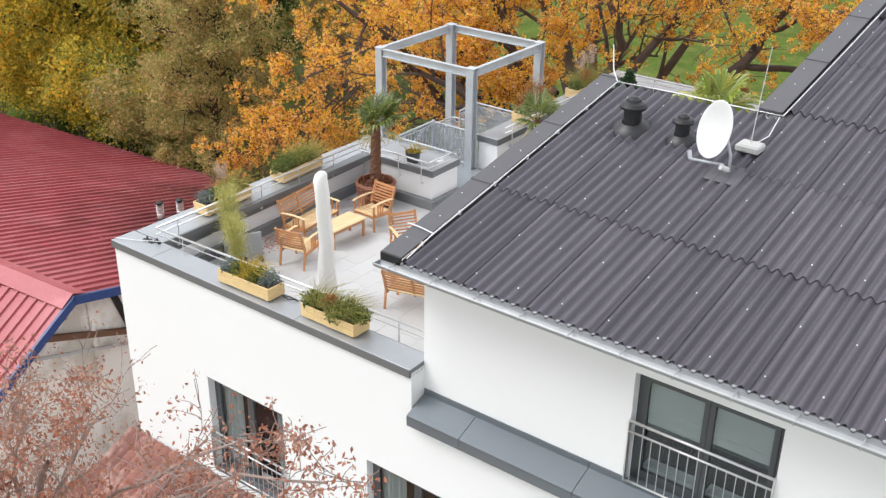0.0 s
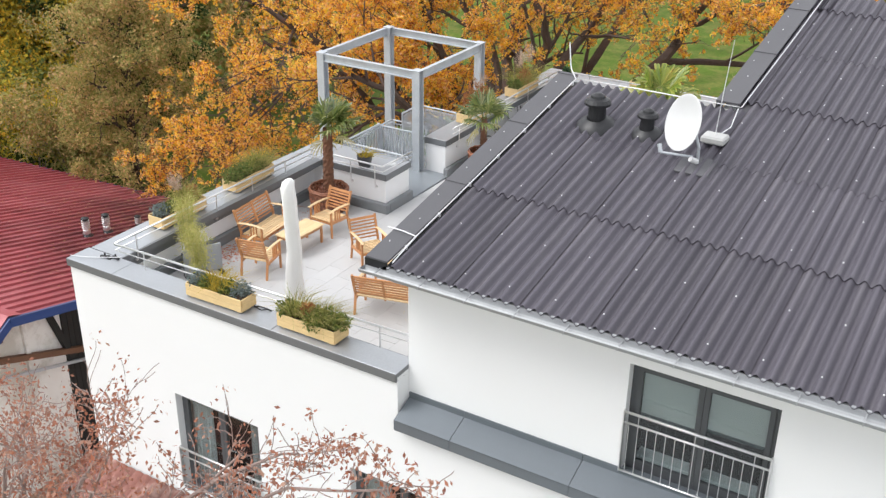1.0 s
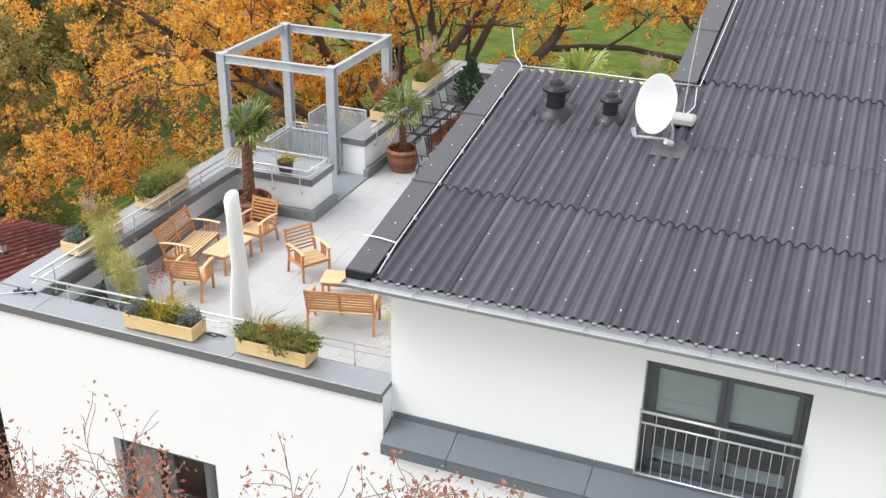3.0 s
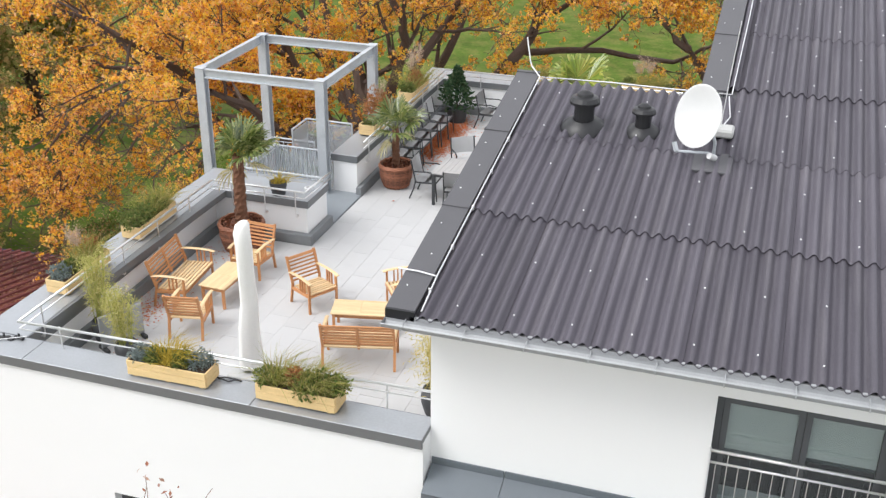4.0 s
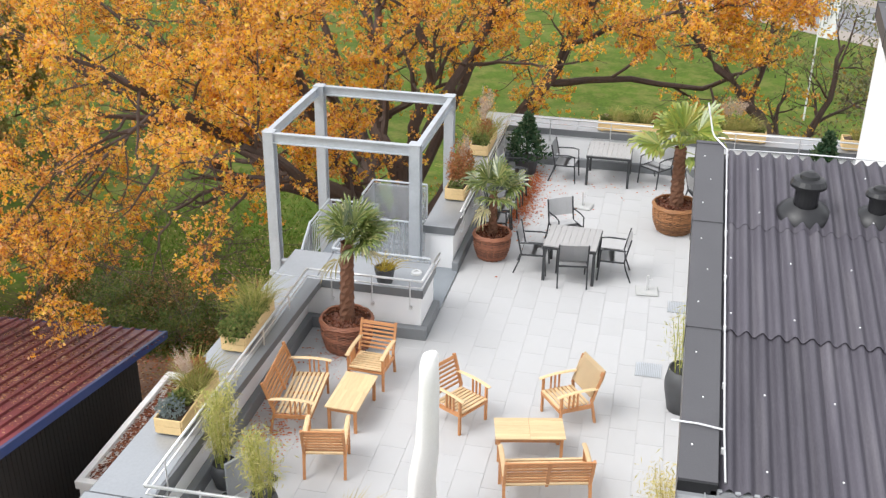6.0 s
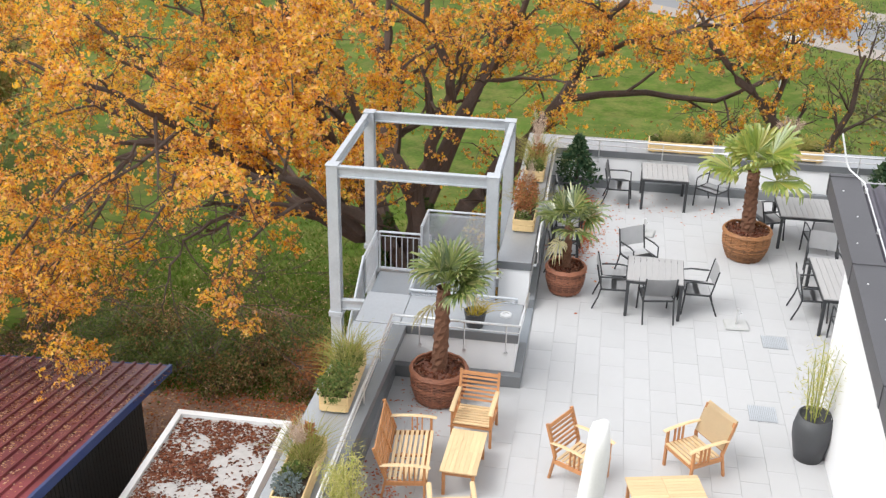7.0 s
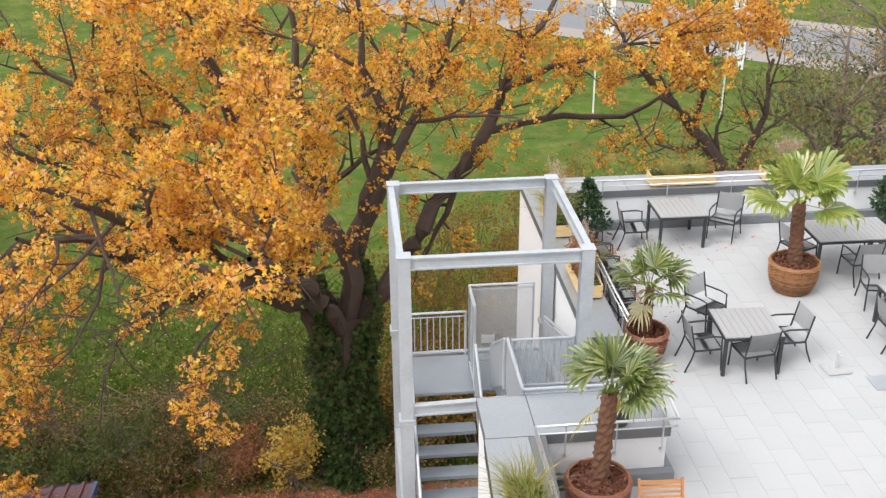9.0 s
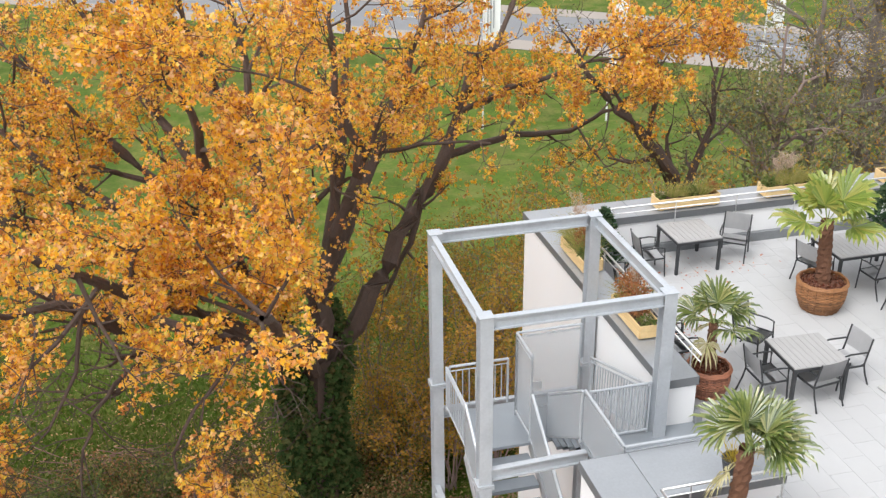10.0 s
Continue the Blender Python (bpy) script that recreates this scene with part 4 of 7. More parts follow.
box(bm, -0.12, 0.12, -0.006, 0.006, -0.08, 0.08)
part("plate", bm, M_DISH, sign)


# ---- wooden lounge furniture ----
def wooden_seat(name, w, label, category):
    """An acacia slatted armchair or bench, w wide; it faces +y, its back at -y."""
    t = thing(name, Matrix(), label, category, "wooden lounge furniture")
    h = w / 2
    for x in (-h + 0.03, h - 0.03):
        bm = B()
        beam(bm, (x, 0.27, 0), (x, 0.27, 0.6), 0.032, 0.04)
        part("front_leg", bm, M_TEAK_SHADED, t)
        bm = B()
        beam(bm, (x, -0.32, 0), (x, -0.24, 0.4), 0.032, 0.04)
        beam(bm, (x, -0.24, 0.39), (x, -0.4, 0.86), 0.036, 0.045)
        part("back_leg", bm, M_TEAK_SHADED, t)
        bm = B()
        tube(bm, [(x, 0.34, 0.585), (x, 0.24, 0.62), (x, 0.05, 0.635), (x, -0.15, 0.62), (x, -0.32, 0.585)], 0.03, 6)
        bmesh.ops.scale(bm, vec=(1.15, 1, 0.55), space=Matrix.Translation((-x, 0, -0.6)), verts=bm.verts)
        part("armrest", bm, M_TEAK_LIT, t)
        for y in (0.0, 0.07, 0.14):
            bm = B()
            beam(bm, (x, y, 0.33), (x, y, 0.61), 0.018, 0.03)
            part("arm_slat", bm, M_TEAK_SHADED, t)
        bm = B()
        beam(bm, (x, 0.27, 0.34), (x, -0.25, 0.31), 0.03, 0.06)
        part("seat_rail", bm, M_TEAK_SHADED, t)
    bm = B()
    beam(bm, (-h + 0.03, 0.27, 0.335), (h - 0.03, 0.27, 0.335), 0.03, 0.07, (0, 1, 0))
    part("front_rail", bm, M_TEAK_SHADED, t)
    for k in range(8):
        y = 0.285 - 0.069 * k
        bm = B()
        beam(bm, (-h + 0.05, y, 0.385 - 0.004 * k), (h - 0.05, y, 0.385 - 0.004 * k), 0.02, 0.042, (0, 1, 0))
        part("seat_slat", bm, M_TEAK_LIT, t)
    for k in range(7):
        z = 0.445 + 0.062 * k
        y = -0.235 - 0.34 * (z - 0.39)
        bm = B()
        beam(bm, (-h + 0.05, y, z), (h - 0.05, y, z), 0.018, 0.03 if k < 6 else 0.055, (0, -0.33, 1))
        part("back_slat", bm, M_TEAK_SHADED, t)
    if w > 1:
        bm = B()
        beam(bm, (0, -0.235, 0.4), (0, -0.385, 0.84), 0.045, 0.03)
        part("back_post", bm, M_TEAK_SHADED, t)
        bm = B()
        beam(bm, (0, 0.28, 0.37), (0, -0.22, 0.34), 0.04, 0.03)
        part("seat_bearer", bm, M_TEAK_SHADED, t)
    return t


def coffee_table(m, label):
    t = thing("coffee_table", m, label, "coffee table", "wooden lounge furniture")
    for x in (-0.44, 0.44):
        for y in (-0.2, 0.2):
            bm = B()
            beam(bm, (x, y, 0), (x, y, 0.4), 0.042, 0.042)
            part("leg", bm, M_TEAK_SHADED, t)
        bm = B()
        beam(bm, (x, -0.2, 0.36), (x, 0.2, 0.36), 0.025, 0.06)
        part("apron", bm, M_TEAK_SHADED, t)
    for y in (-0.2, 0.2):
        bm = B()
        beam(bm, (-0.44, y, 0.36), (0.44, y, 0.36), 0.025, 0.06)
        part("apron", bm, M_TEAK_SHADED, t)
    for k in range(8):
        y = -0.22 + 0.063 * k
        for a, b in ((-0.49, -0.0015), (0.0015, 0.49)):
            bm = B()
            box(bm, a, b, y - 0.0303, y + 0.0303, 0.4, 0.42)
            part("top_slat", bm, M_TEAK_LIT, t)
    return t


bench = wooden_seat("garden_bench", 1.2, "slatted acacia two-seat garden bench with arms", "bench")
bench.matrix_basis = pose(1.63, 3.8, 0, 0, 0, -85)
copy_thing(bench, pose(5.43, 2.72, 0, 0, 0, 15))
chair = wooden_seat("garden_armchair", 0.62, "slatted acacia garden armchair with curved arms", "armchair")
chair.matrix_basis = pose(2.4, 2.68, 0, 0, 0, 12)
copy_thing(chair, pose(2.4, 4.92, 0, 0, 0, 177))
copy_thing(chair, pose(3.97, 4.18, 0, 0, 0, -122))
draped = copy_thing(chair, pose(5.52, 4.62, 0, 0, 0, 126))
tagged(draped, "slatted acacia armchair with a cream cloth over its back")
bm = B()
quadmesh(bm, 7, 5, lambda i, j: (-0.29 + 0.58 * j / 4, [-0.225, -0.31, -0.375, -0.425, -0.44, -0.41, -0.35][i], [0.46, 0.68, 0.85, 0.89, 0.87, 0.74, 0.6][i]))
bmesh.ops.solidify(bm, geom=bm.faces, thickness=0.012)
cloth = thing("seat_cloth", pose(5.52, 4.62, 0, 0, 0, 126), "cream cloth hung over a wooden chair back", "cloth")
part("fabric", bm, material("cream_cloth", (0.72, 0.57, 0.36), 0.85, vary=0.06), cloth)
coffee_table(pose(2.38, 3.94, 0, 0, 0, 88), "low acacia coffee table with slatted top by the bench")
coffee_table(pose(5.09, 3.62, 0, 0, 0, 13), "low acacia coffee table with slatted top")


# ---- closed umbrella ----
um = thing("garden_umbrella", pose(3.95, 1.86, 0), "closed garden umbrella under a creased white cover", "umbrella")
bm = B()
prof = [(0.19, 0.12), (0.2, 0.3), (0.178, 0.8), (0.156, 1.3), (0.145, 1.8), (0.14, 2.3), (0.134, 2.56), (0.112, 2.68), (0.06, 2.74), (0.0, 2.75)]
rr = random.Random(4)
offs = [(rr.uniform(-0.02, 0.02) + 0.065 * q[1], rr.uniform(-0.02, 0.02) - 0.1 * q[1]) for q in prof]
quadmesh(bm, len(prof), 18, lambda i, j: (offs[i][0] + prof[i][0] * 0.9 * (1 + 0.1 * math.sin(j * 1.4 + i * 0.7) + 0.09 * math.sin(j * 3.1)) * math.cos(2 * math.pi * j / 18),
                                          offs[i][1] + prof[i][0] * 0.9 * (1 + 0.1 * math.cos(j * 1.1 - i * 0.5) + 0.08 * math.sin(j * 2.6)) * math.sin(2 * math.pi * j / 18), prof[i][1]), True)
part("cover", bm, M_COVER, um, "creased white cloth cover", True)
bm = B()
rod(bm, (0, 0, 0.03), (0, 0, 0.4), 0.025)
part("pole", bm, M_RAIL, um)
bm = B()
box(bm, -0.3, 0.3, -0.3, 0.3, 0.0, 0.06, 0.015)
part("base_plate", bm, M_CONCRETE, um)


def umbrella_stand(m):
    s = thing("umbrella_stand", m, "pale concrete umbrella foot with an empty steel socket", "umbrella stand", "umbrella stands")
    bm = B()
    box(bm, -0.21, 0.21, -0.18, 0.18, 0.0, 0.045, 0.02)
    part("slab", bm, M_CONCRETE, s)
    bm = B()
    rod(bm, (0, 0, 0.05), (0, 0, 0.34), 0.025, n=10)
    rod(bm, (0.02, 0, 0.26), (0.08, 0, 0.26), 0.014, n=6)
    part("socket", bm, M_RAIL, s)


umbrella_stand(pose(6.5, 8.93, 0, 0, 0, 5))
umbrella_stand(pose(4.95, 12.55, 0, 0, 0, -10))
umbrella_stand(pose(9.2, 10.9, 0, 0, 0, 20))


# ---- grey metal dining furniture ----
def dining_chair():
    c = thing("dining_chair", Matrix(), "anthracite metal armchair with grey mesh seat and back", "chair", "grey terrace chairs")
    for x in (-0.27, 0.27):
        bm = B()
        tube(bm, [(x, 0.28, 0.0), (x, 0.25, 0.4), (x, 0.24, 0.64), (x, 0.1, 0.66), (x, -0.22, 0.64)], 0.016, 6)
        part("front_leg", bm, M_METAL_DARK, c)
        bm = B()
        tube(bm, [(x, -0.34, 0.0), (x, -0.24, 0.25), (x, -0.2, 0.42), (x, -0.3, 0.88)], 0.016, 6)
        part("back_leg", bm, M_METAL_DARK, c)
        bm = B()
        beam(bm, (x, 0.25, 0.415), (x, -0.2, 0.4), 0.02, 0.03)
        part("seat_rail", bm, M_METAL_DARK, c)
    for p, q in (((-0.27, 0.25, 0.415), (0.27, 0.25, 0.415)), ((-0.27, -0.2, 0.4), (0.27, -0.2, 0.4))):
        bm = B()
        beam(bm, p, q, 0.02, 0.03)
        part("cross_rail", bm, M_METAL_DARK, c)
    bm = B()
    quadmesh(bm, 6, 5, lambda i, j: (-0.255 + 0.51 * j / 4, 0.25 - 0.45 * i / 5, 0.425 - 0.02 * math.sin(math.pi * i / 5)))
    bmesh.ops.solidify(bm, geom=bm.faces, thickness=0.008)
    part("seat", bm, M_TEXTILE, c, "grey mesh seat")
    bm = B()
    quadmesh(bm, 4, 5, lambda i, j: (-0.255 + 0.51 * j / 4, -0.23 - 0.07 * i / 3 - 0.02 * math.sin(math.pi * j / 4), 0.53 + 0.345 * i / 3))
    bmesh.ops.solidify(bm, geom=bm.faces, thickness=0.008)
    part("backrest", bm, M_TEXTILE, c, "grey mesh backrest")
    return c


def dining_table(m, w, d):
    t = thing("dining_table", m, "square anthracite metal table with grey slatted top", "table", "grey terrace tables")
    for x in (-w / 2 + 0.04, w / 2 - 0.04):
        for y in (-d / 2 + 0.04, d / 2 - 0.04):
            bm = B()
            beam(bm, (x, y, 0), (x, y, 0.7), 0.055, 0.055)
            part("leg", bm, M_METAL_DARK, t)
    for s in (-1, 1):
        bm = B()
        beam(bm, (-w / 2, s * (d / 2 - 0.02), 0.69), (w / 2, s * (d / 2 - 0.02), 0.69), 0.04, 0.05)
        part("frame_rail", bm, M_METAL_DARK, t)
        bm = B()
        beam(bm, (s * (w / 2 - 0.02), -d / 2 + 0.04, 0.69), (s * (w / 2 - 0.02), d / 2 - 0.04, 0.69), 0.04, 0.05)
        part("frame_rail", bm, M_METAL_DARK, t)
    n = round((w - 0.02) / 0.108)
    s = (w - 0.02) / n
    for k in range(n):
        x = -w / 2 + 0.01 + s * k
        bm = B()
        box(bm, x + 0.003, x + s - 0.003, -d / 2 + 0.01, d / 2 - 0.01, 0.716, 0.735)
        part("top_slat", bm, M_TABLETOP, t)
    return t


t1 = dining_table(pose(5.05, 9.4, 0, 0, 0, -2), 1.0, 1.0)
dining_table(pose(8.42, 9.64, 0, 0, 0, 0), 1.15, 1.65)
copy_thing(t1, pose(5.36, 14.28, 0))
dining_table(pose(8.4, 12.82, 0, 0, 0, 0), 1.65, 1.05)
copy_thing(t1, pose(11.6, 13.4, 0, 0, 0, 4))

dc = dining_chair()
dc.matrix_basis = pose(5.09, 9.04, 0, 0, 0, 9)
for x, y, a in ((4.32, 9.38, -90), (5.82, 9.46, 94), (4.78, 10.62, 212),
                (7.82, 9.6, -90), (8.3, 8.55, 2), (8.75, 10.85, 184), (8.2, 11.05, 170),
                (4.38, 14.1, -94), (6.42, 14.3, 143), (7.42, 12.9, -70), (8.35, 12.1, 6), (9.3, 13.0, 95),
                (3.36, 10.65, -88), (3.38, 11.3, -92), (3.36, 11.92, -88), (3.4, 12.55, -90), (3.36, 13.15, -86), (11.0, 12.6, 10), (12.2, 12.6, -8)):
    copy_thing(dc, pose(x, y, 0, 0, 0, a))

# drain grates set in the paving
for x, y in ((7.1, 8.46), (6.66, 6.23)):
    g = thing("drain_grate", pose(x, y, 0.006), "square grey steel drain grate set in the paving", "drain grate", "drain grates")
    bm = B()
    box(bm, -0.21, 0.21, -0.21, 0.21, -0.02, 0.002)
    part("tray", bm, M_ZINC, g)
    for k in range(14):
        bm = B()
        box(bm, -0.2 + 0.0295 * k, -0.2 + 0.0295 * k + 0.02, -0.2, 0.2, 0.002, 0.007)
        part("grate_bar", bm, M_GALV, g)


# ---- foliage ----
def cloud(name, pos, size, mat, rng, shape="leaf", aim=None, spread=1.0, aspect=0.5):
    """One mesh of many small leaves: pos an (n, 3) array, size their lengths; aim: preferred directions of the leaves."""
    pos = np.asarray(pos, dtype=np.float64)
    n = len(pos)
    d = rng.normal(size=(n, 3)) * spread
    if aim is not None:
        d = d + np.asarray(aim)
    d /= np.linalg.norm(d, axis=1)[:, None] + 1e-9
    s = np.cross(d, rng.normal(size=(n, 3)))
    s /= np.linalg.norm(s, axis=1)[:, None] + 1e-9
    up = np.cross(d, s)
    ln = (np.asarray(size) * np.ones(n))[:, None]
    w = ln * aspect / 2
    if shape == "blade":
        v = np.stack([pos - s * w, pos + s * w, pos + d * ln], 1)
        k, f = 3, [(0, 1, 2)]
    elif shape == "arch":
        bend = d * [1, 1, 0] * 0.5 + np.array([0.12, 0.0, -0.2])
        mid = pos + d * ln * 0.6
        v = np.stack([pos - s * w, pos + s * w, mid + s * w * 0.8, mid - s * w * 0.8, mid + (d * 0.4 + bend) * ln], 1)
        k, f = 5, [(0, 1, 2), (0, 2, 3), (3, 2, 4)]
    elif shape == "oak":
        lobes = ((0.2, 0.62), (0.34, 0.34), (0.58, 1.0), (0.74, 0.5))
        v = np.stack([pos, *[pos + d * ln * f + s * w * e + up * w * e * 0.35 for f, e in lobes], pos + d * ln,
                      *[pos + d * ln * f - s * w * e + up * w * e * 0.35 for f, e in lobes]], 1)
        k, f = 10, [(0, 1, 2, 3, 4, 5), (5, 9, 8, 7, 6, 0)]
    else:
        v = np.stack([pos, pos + d * ln * 0.5 + s * w + up * w * 0.25, pos + d * ln, pos + d * ln * 0.5 - s * w + up * w * 0.25], 1)
        k, f = 4, [(0, 1, 2, 3)]
    base = np.arange(n)[:, None] * k
    faces = np.concatenate([base + np.array(q)[None] for q in f], 1).reshape(-1, len(f[0]))
    me = bpy.data.meshes.new(name)
    me.from_pydata(v.reshape(-1, 3).tolist(), [], faces.tolist())
    me.materials.append(mat)
    return me


def leaf_part(name, me, parent, label=""):
    ob = new(name, me)
    ob.parent = parent
    return tagged(ob, label)


def fan(bm, foot, direction, length, rng, blades=24, droop=0.5, broad=0.023, web=0.45):
    """A palm fan leaf: a stalk, a webbed half disc and free blade ends that bend over."""
    d = Vector(direction).normalized()
    foot = Vector(foot)
    side = d.cross(Vector((0, 0, 1)))
    side = side.normalized() if side.length > 0.01 else Vector((1, 0, 0))
    nrm = side.cross(d)
    hub = foot + d * length * 0.46 + Vector((0, 0, -0.06 * droop * length))
    w = 0.012
    for a in (side, nrm):
        bm.faces.new([bm.verts.new(p) for p in (foot - a * w, foot + a * w, hub + a * w * 0.6, hub - a * w * 0.6)])
    roll = rng.uniform(-0.35, 0.35)
    side = (side * math.cos(roll) + nrm * math.sin(roll)).normalized()
    nrm = side.cross(d)
    for k in range(blades):
        ang = radians(-112 + 224 * k / (blades - 1)) + rng.uniform(-0.04, 0.04)
        u = d * math.cos(ang) + side * math.sin(ang)
        ln = length * (0.54 + 0.18 * math.cos(ang)) * rng.uniform(0.82, 1.08)
        e = u.cross(nrm).normalized() * broad
        fold = nrm * broad * 0.7
        fall = droop * rng.uniform(0.35, 1.0)
        near = hub + u * ln * web + nrm * rng.uniform(-0.015, 0.02)
        far = hub + u * ln * (0.55 + 0.5 * web) + Vector((0, 0, -fall * ln * 0.22))
        tip = hub + u * ln * (1.0 - 0.12 * fall) + Vector((0, 0, -fall * ln * 0.62))
        bm.faces.new([bm.verts.new(p) for p in (hub, near + e + fold, near, near - e + fold)])
        bm.faces.new([bm.verts.new(p) for p in (near - e + fold, near, far, far - e * 0.75 + fold * 0.6)])
        bm.faces.new([bm.verts.new(p) for p in (near, near + e + fold, far + e * 0.75 + fold * 0.6, far)])
        bm.faces.new([bm.verts.new(p) for p in (far - e * 0.75 + fold * 0.6, far, tip)])
        bm.faces.new([bm.verts.new(p) for p in (far, far + e * 0.75 + fold * 0.6, tip)])


def basket(parent, r0, r1, h, mat):
    """A round wicker tub woven of canes, with a thick rim."""
    rng = random.Random(int(r1 * 1000))
    bm = B()
    lathe(bm, [(0.0, 0.01), (r0 - 0.03, 0.02), (r0 + (r1 - r0) * 0.6 - 0.03, h * 0.3), (r1 - 0.035, h * 0.7), (r1 - 0.035, h - 0.03)], 28)
    tub = part("tub", bm, M_SOIL, parent)
    for k in range(20):
        z = 0.03 + (h - 0.05) * k / 19
        f = min(1, z / (h * 0.7))
        r = r0 + (r1 - r0) * math.sin(f * math.pi / 2)
        bm = B()
        tube(bm, [((r + 0.011 * (-1) ** (j + k)) * math.cos(2 * math.pi * j / 36), (r + 0.011 * (-1) ** (j + k)) * math.sin(2 * math.pi * j / 36), z + rng.uniform(-0.006, 0.006)) for j in range(37)], 0.0145, 5)
        part("woven_cane", bm, mat, tub)
    for k in range(18):
        a = 2 * math.pi * (k + 0.25) / 18
        bm = B()
        tube(bm, [((r0 + (r1 - r0) * math.sin(min(1, e / 0.7) * math.pi / 2)) * math.cos(a), (r0 + (r1 - r0) * math.sin(min(1, e / 0.7) * math.pi / 2)) * math.sin(a), h * e) for e in (0.02, 0.35, 0.7, 1.0)], 0.014, 5)
        part("stake", bm, mat, tub)
    bm = B()
    for q in range(3):
        tube(bm, [((r1 + 0.02 - 0.012 * q) * math.cos(2 * math.pi * j / 28 + q), (r1 + 0.02 - 0.012 * q) * math.sin(2 * math.pi * j / 28 + q), h - 0.01 + 0.018 * q + 0.01 * math.sin(j * 2.2 + q)) for j in range(29)], 0.02, 5)
    part("rim", bm, mat, tub)


def palm(m, trunk_h, trunk_r, leaves, leaf_len, r0, r1, h, wicker, fronds, label, seed, lean=(0.0, 0.0), broad=0.023, wind=(0.0, 0.0), dry=0, web=0.45, lie=0.95):
    rng = random.Random(seed)
    t = thing("palm", m, label, "palm", "potted palms")
    basket(t, r0, r1, h, wicker)
    bm = B()
    quadmesh(bm, 5, 20, lambda i, j: ((r1 - 0.03) * i / 4 * math.cos(2 * math.pi * j / 20), (r1 - 0.03) * i / 4 * math.sin(2 * math.pi * j / 20), h - 0.05 + 0.05 * (1 - i / 4) + rng.uniform(-0.012, 0.012)), True)
    mulch = part("mulch", bm, M_MULCH, t, "reddish bark mulch")
    gm = np.random.default_rng(seed)
    am, qm = gm.uniform(0, 6.28, 420), (r1 - 0.05) * gm.uniform(0, 1, 420) ** 0.5
    leaf_part("bark_litter", cloud("bark_litter", np.stack([qm * np.cos(am), qm * np.sin(am), h + 0.0 * qm], 1), gm.uniform(0.04, 0.09, 420), L_SODDEN, gm, "leaf", None, 1.0, 0.45), mulch)
    bm = B()
    rings = 22
    top = h + trunk_h

    def at(i, j):
        f = i / (rings - 1)
        r = trunk_r * (1.12 - 0.2 * f) * (1 + 0.13 * math.sin(j * 2.4 + i * 2.1) + (0.1 if i % 2 else -0.04))
        return (lean[0] * f + r * math.cos(2 * math.pi * j / 12), lean[1] * f + r * math.sin(2 * math.pi * j / 12), h - 0.1 + (trunk_h + 0.1) * f)

    quadmesh(bm, rings, 12, at, True)
    part("trunk", bm, M_PALMTRUNK, t, "shaggy brown fibrous trunk")
    for k in range(leaves):
        a = 2.399 * k
        el = 1.3 - lie * (k / leaves) ** 0.9 + rng.uniform(-0.12, 0.12)
        bm = B()
        fan(bm, (lean[0], lean[1], top - 0.05), (math.cos(a) * math.cos(el) + wind[0], math.sin(a) * math.cos(el) + wind[1], math.sin(el)), leaf_len * rng.uniform(0.85, 1.1), rng, droop=0.25 + 0.45 * (k / leaves), broad=broad, web=web)
        part("frond", bm, fronds, t)
    for k in range(dry):
        a = 2.399 * k + 0.7
        el = -0.35 - 0.5 * rng.uniform(0, 1)
        bm = B()
        fan(bm, (lean[0], lean[1], top - 0.1), (math.cos(a) * math.cos(el) + wind[0], math.sin(a) * math.cos(el) + wind[1], math.sin(el)), leaf_len * rng.uniform(0.6, 0.85), rng, 16, 1.0, broad * 0.8)
        part("frond", bm, L_PALM_DRY, t, "pale drooping withered frond")
    return t


palm(pose(1.73, 5.79, 0), 1.42, 0.105, 12, 0.8, 0.33, 0.42, 0.54, M_WICKER, L_PALM, "fan palm with shaggy trunk in a dark wicker tub", 3, (0.06, -0.04), 0.024, (0.5, 0.12), 2, 0.58)
palm(pose(3.46, 9.7, 0, 0, 0, 40), 0.86, 0.075, 8, 0.8, 0.26, 0.35, 0.5, M_WICKER, L_PALM, "small fan palm in a brown wicker tub", 5, (0.0, 0.0), 0.024, (0.1, 0.0), 2, 0.58, 1.2)
palm(pose(6.9, 11.82, 0, 0, 0, 80), 1.2, 0.12, 8, 1.05, 0.33, 0.45, 0.58, M_WICKER_PALE, L_PALM_BRIGHT, "bright green fan palm in a tan wicker tub", 7, (0.1, 0.05), 0.045, (0.15, 0.0), 0, 0.68, 1.4)


def tuft(parent, name, mat, rng, c, r, h, n, lean=0.4, label="", width=0.035):
    """Grass blades rising from a spot."""
    a = rng.uniform(0, 2 * np.pi, n)
    q = r * np.sqrt(rng.uniform(0, 1, n))
    pos = np.stack([c[0] + q * np.cos(a), c[1] + q * np.sin(a), c[2] + 0 * q], 1)
    aim = np.stack([lean * np.cos(a) * q / max(r, 0.01), lean * np.sin(a) * q / max(r, 0.01), np.ones(n)], 1)
    ln = h * rng.uniform(0.35, 1.15, n)
    aim += rng.normal(size=(n, 3)) * [0.2, 0.2, 0.05] + np.array([0.22, 0.1, 0.0])
    me = cloud(name, pos, ln, mat, rng, "arch", aim, 0.22, width)
    return leaf_part(name, me, parent, label)


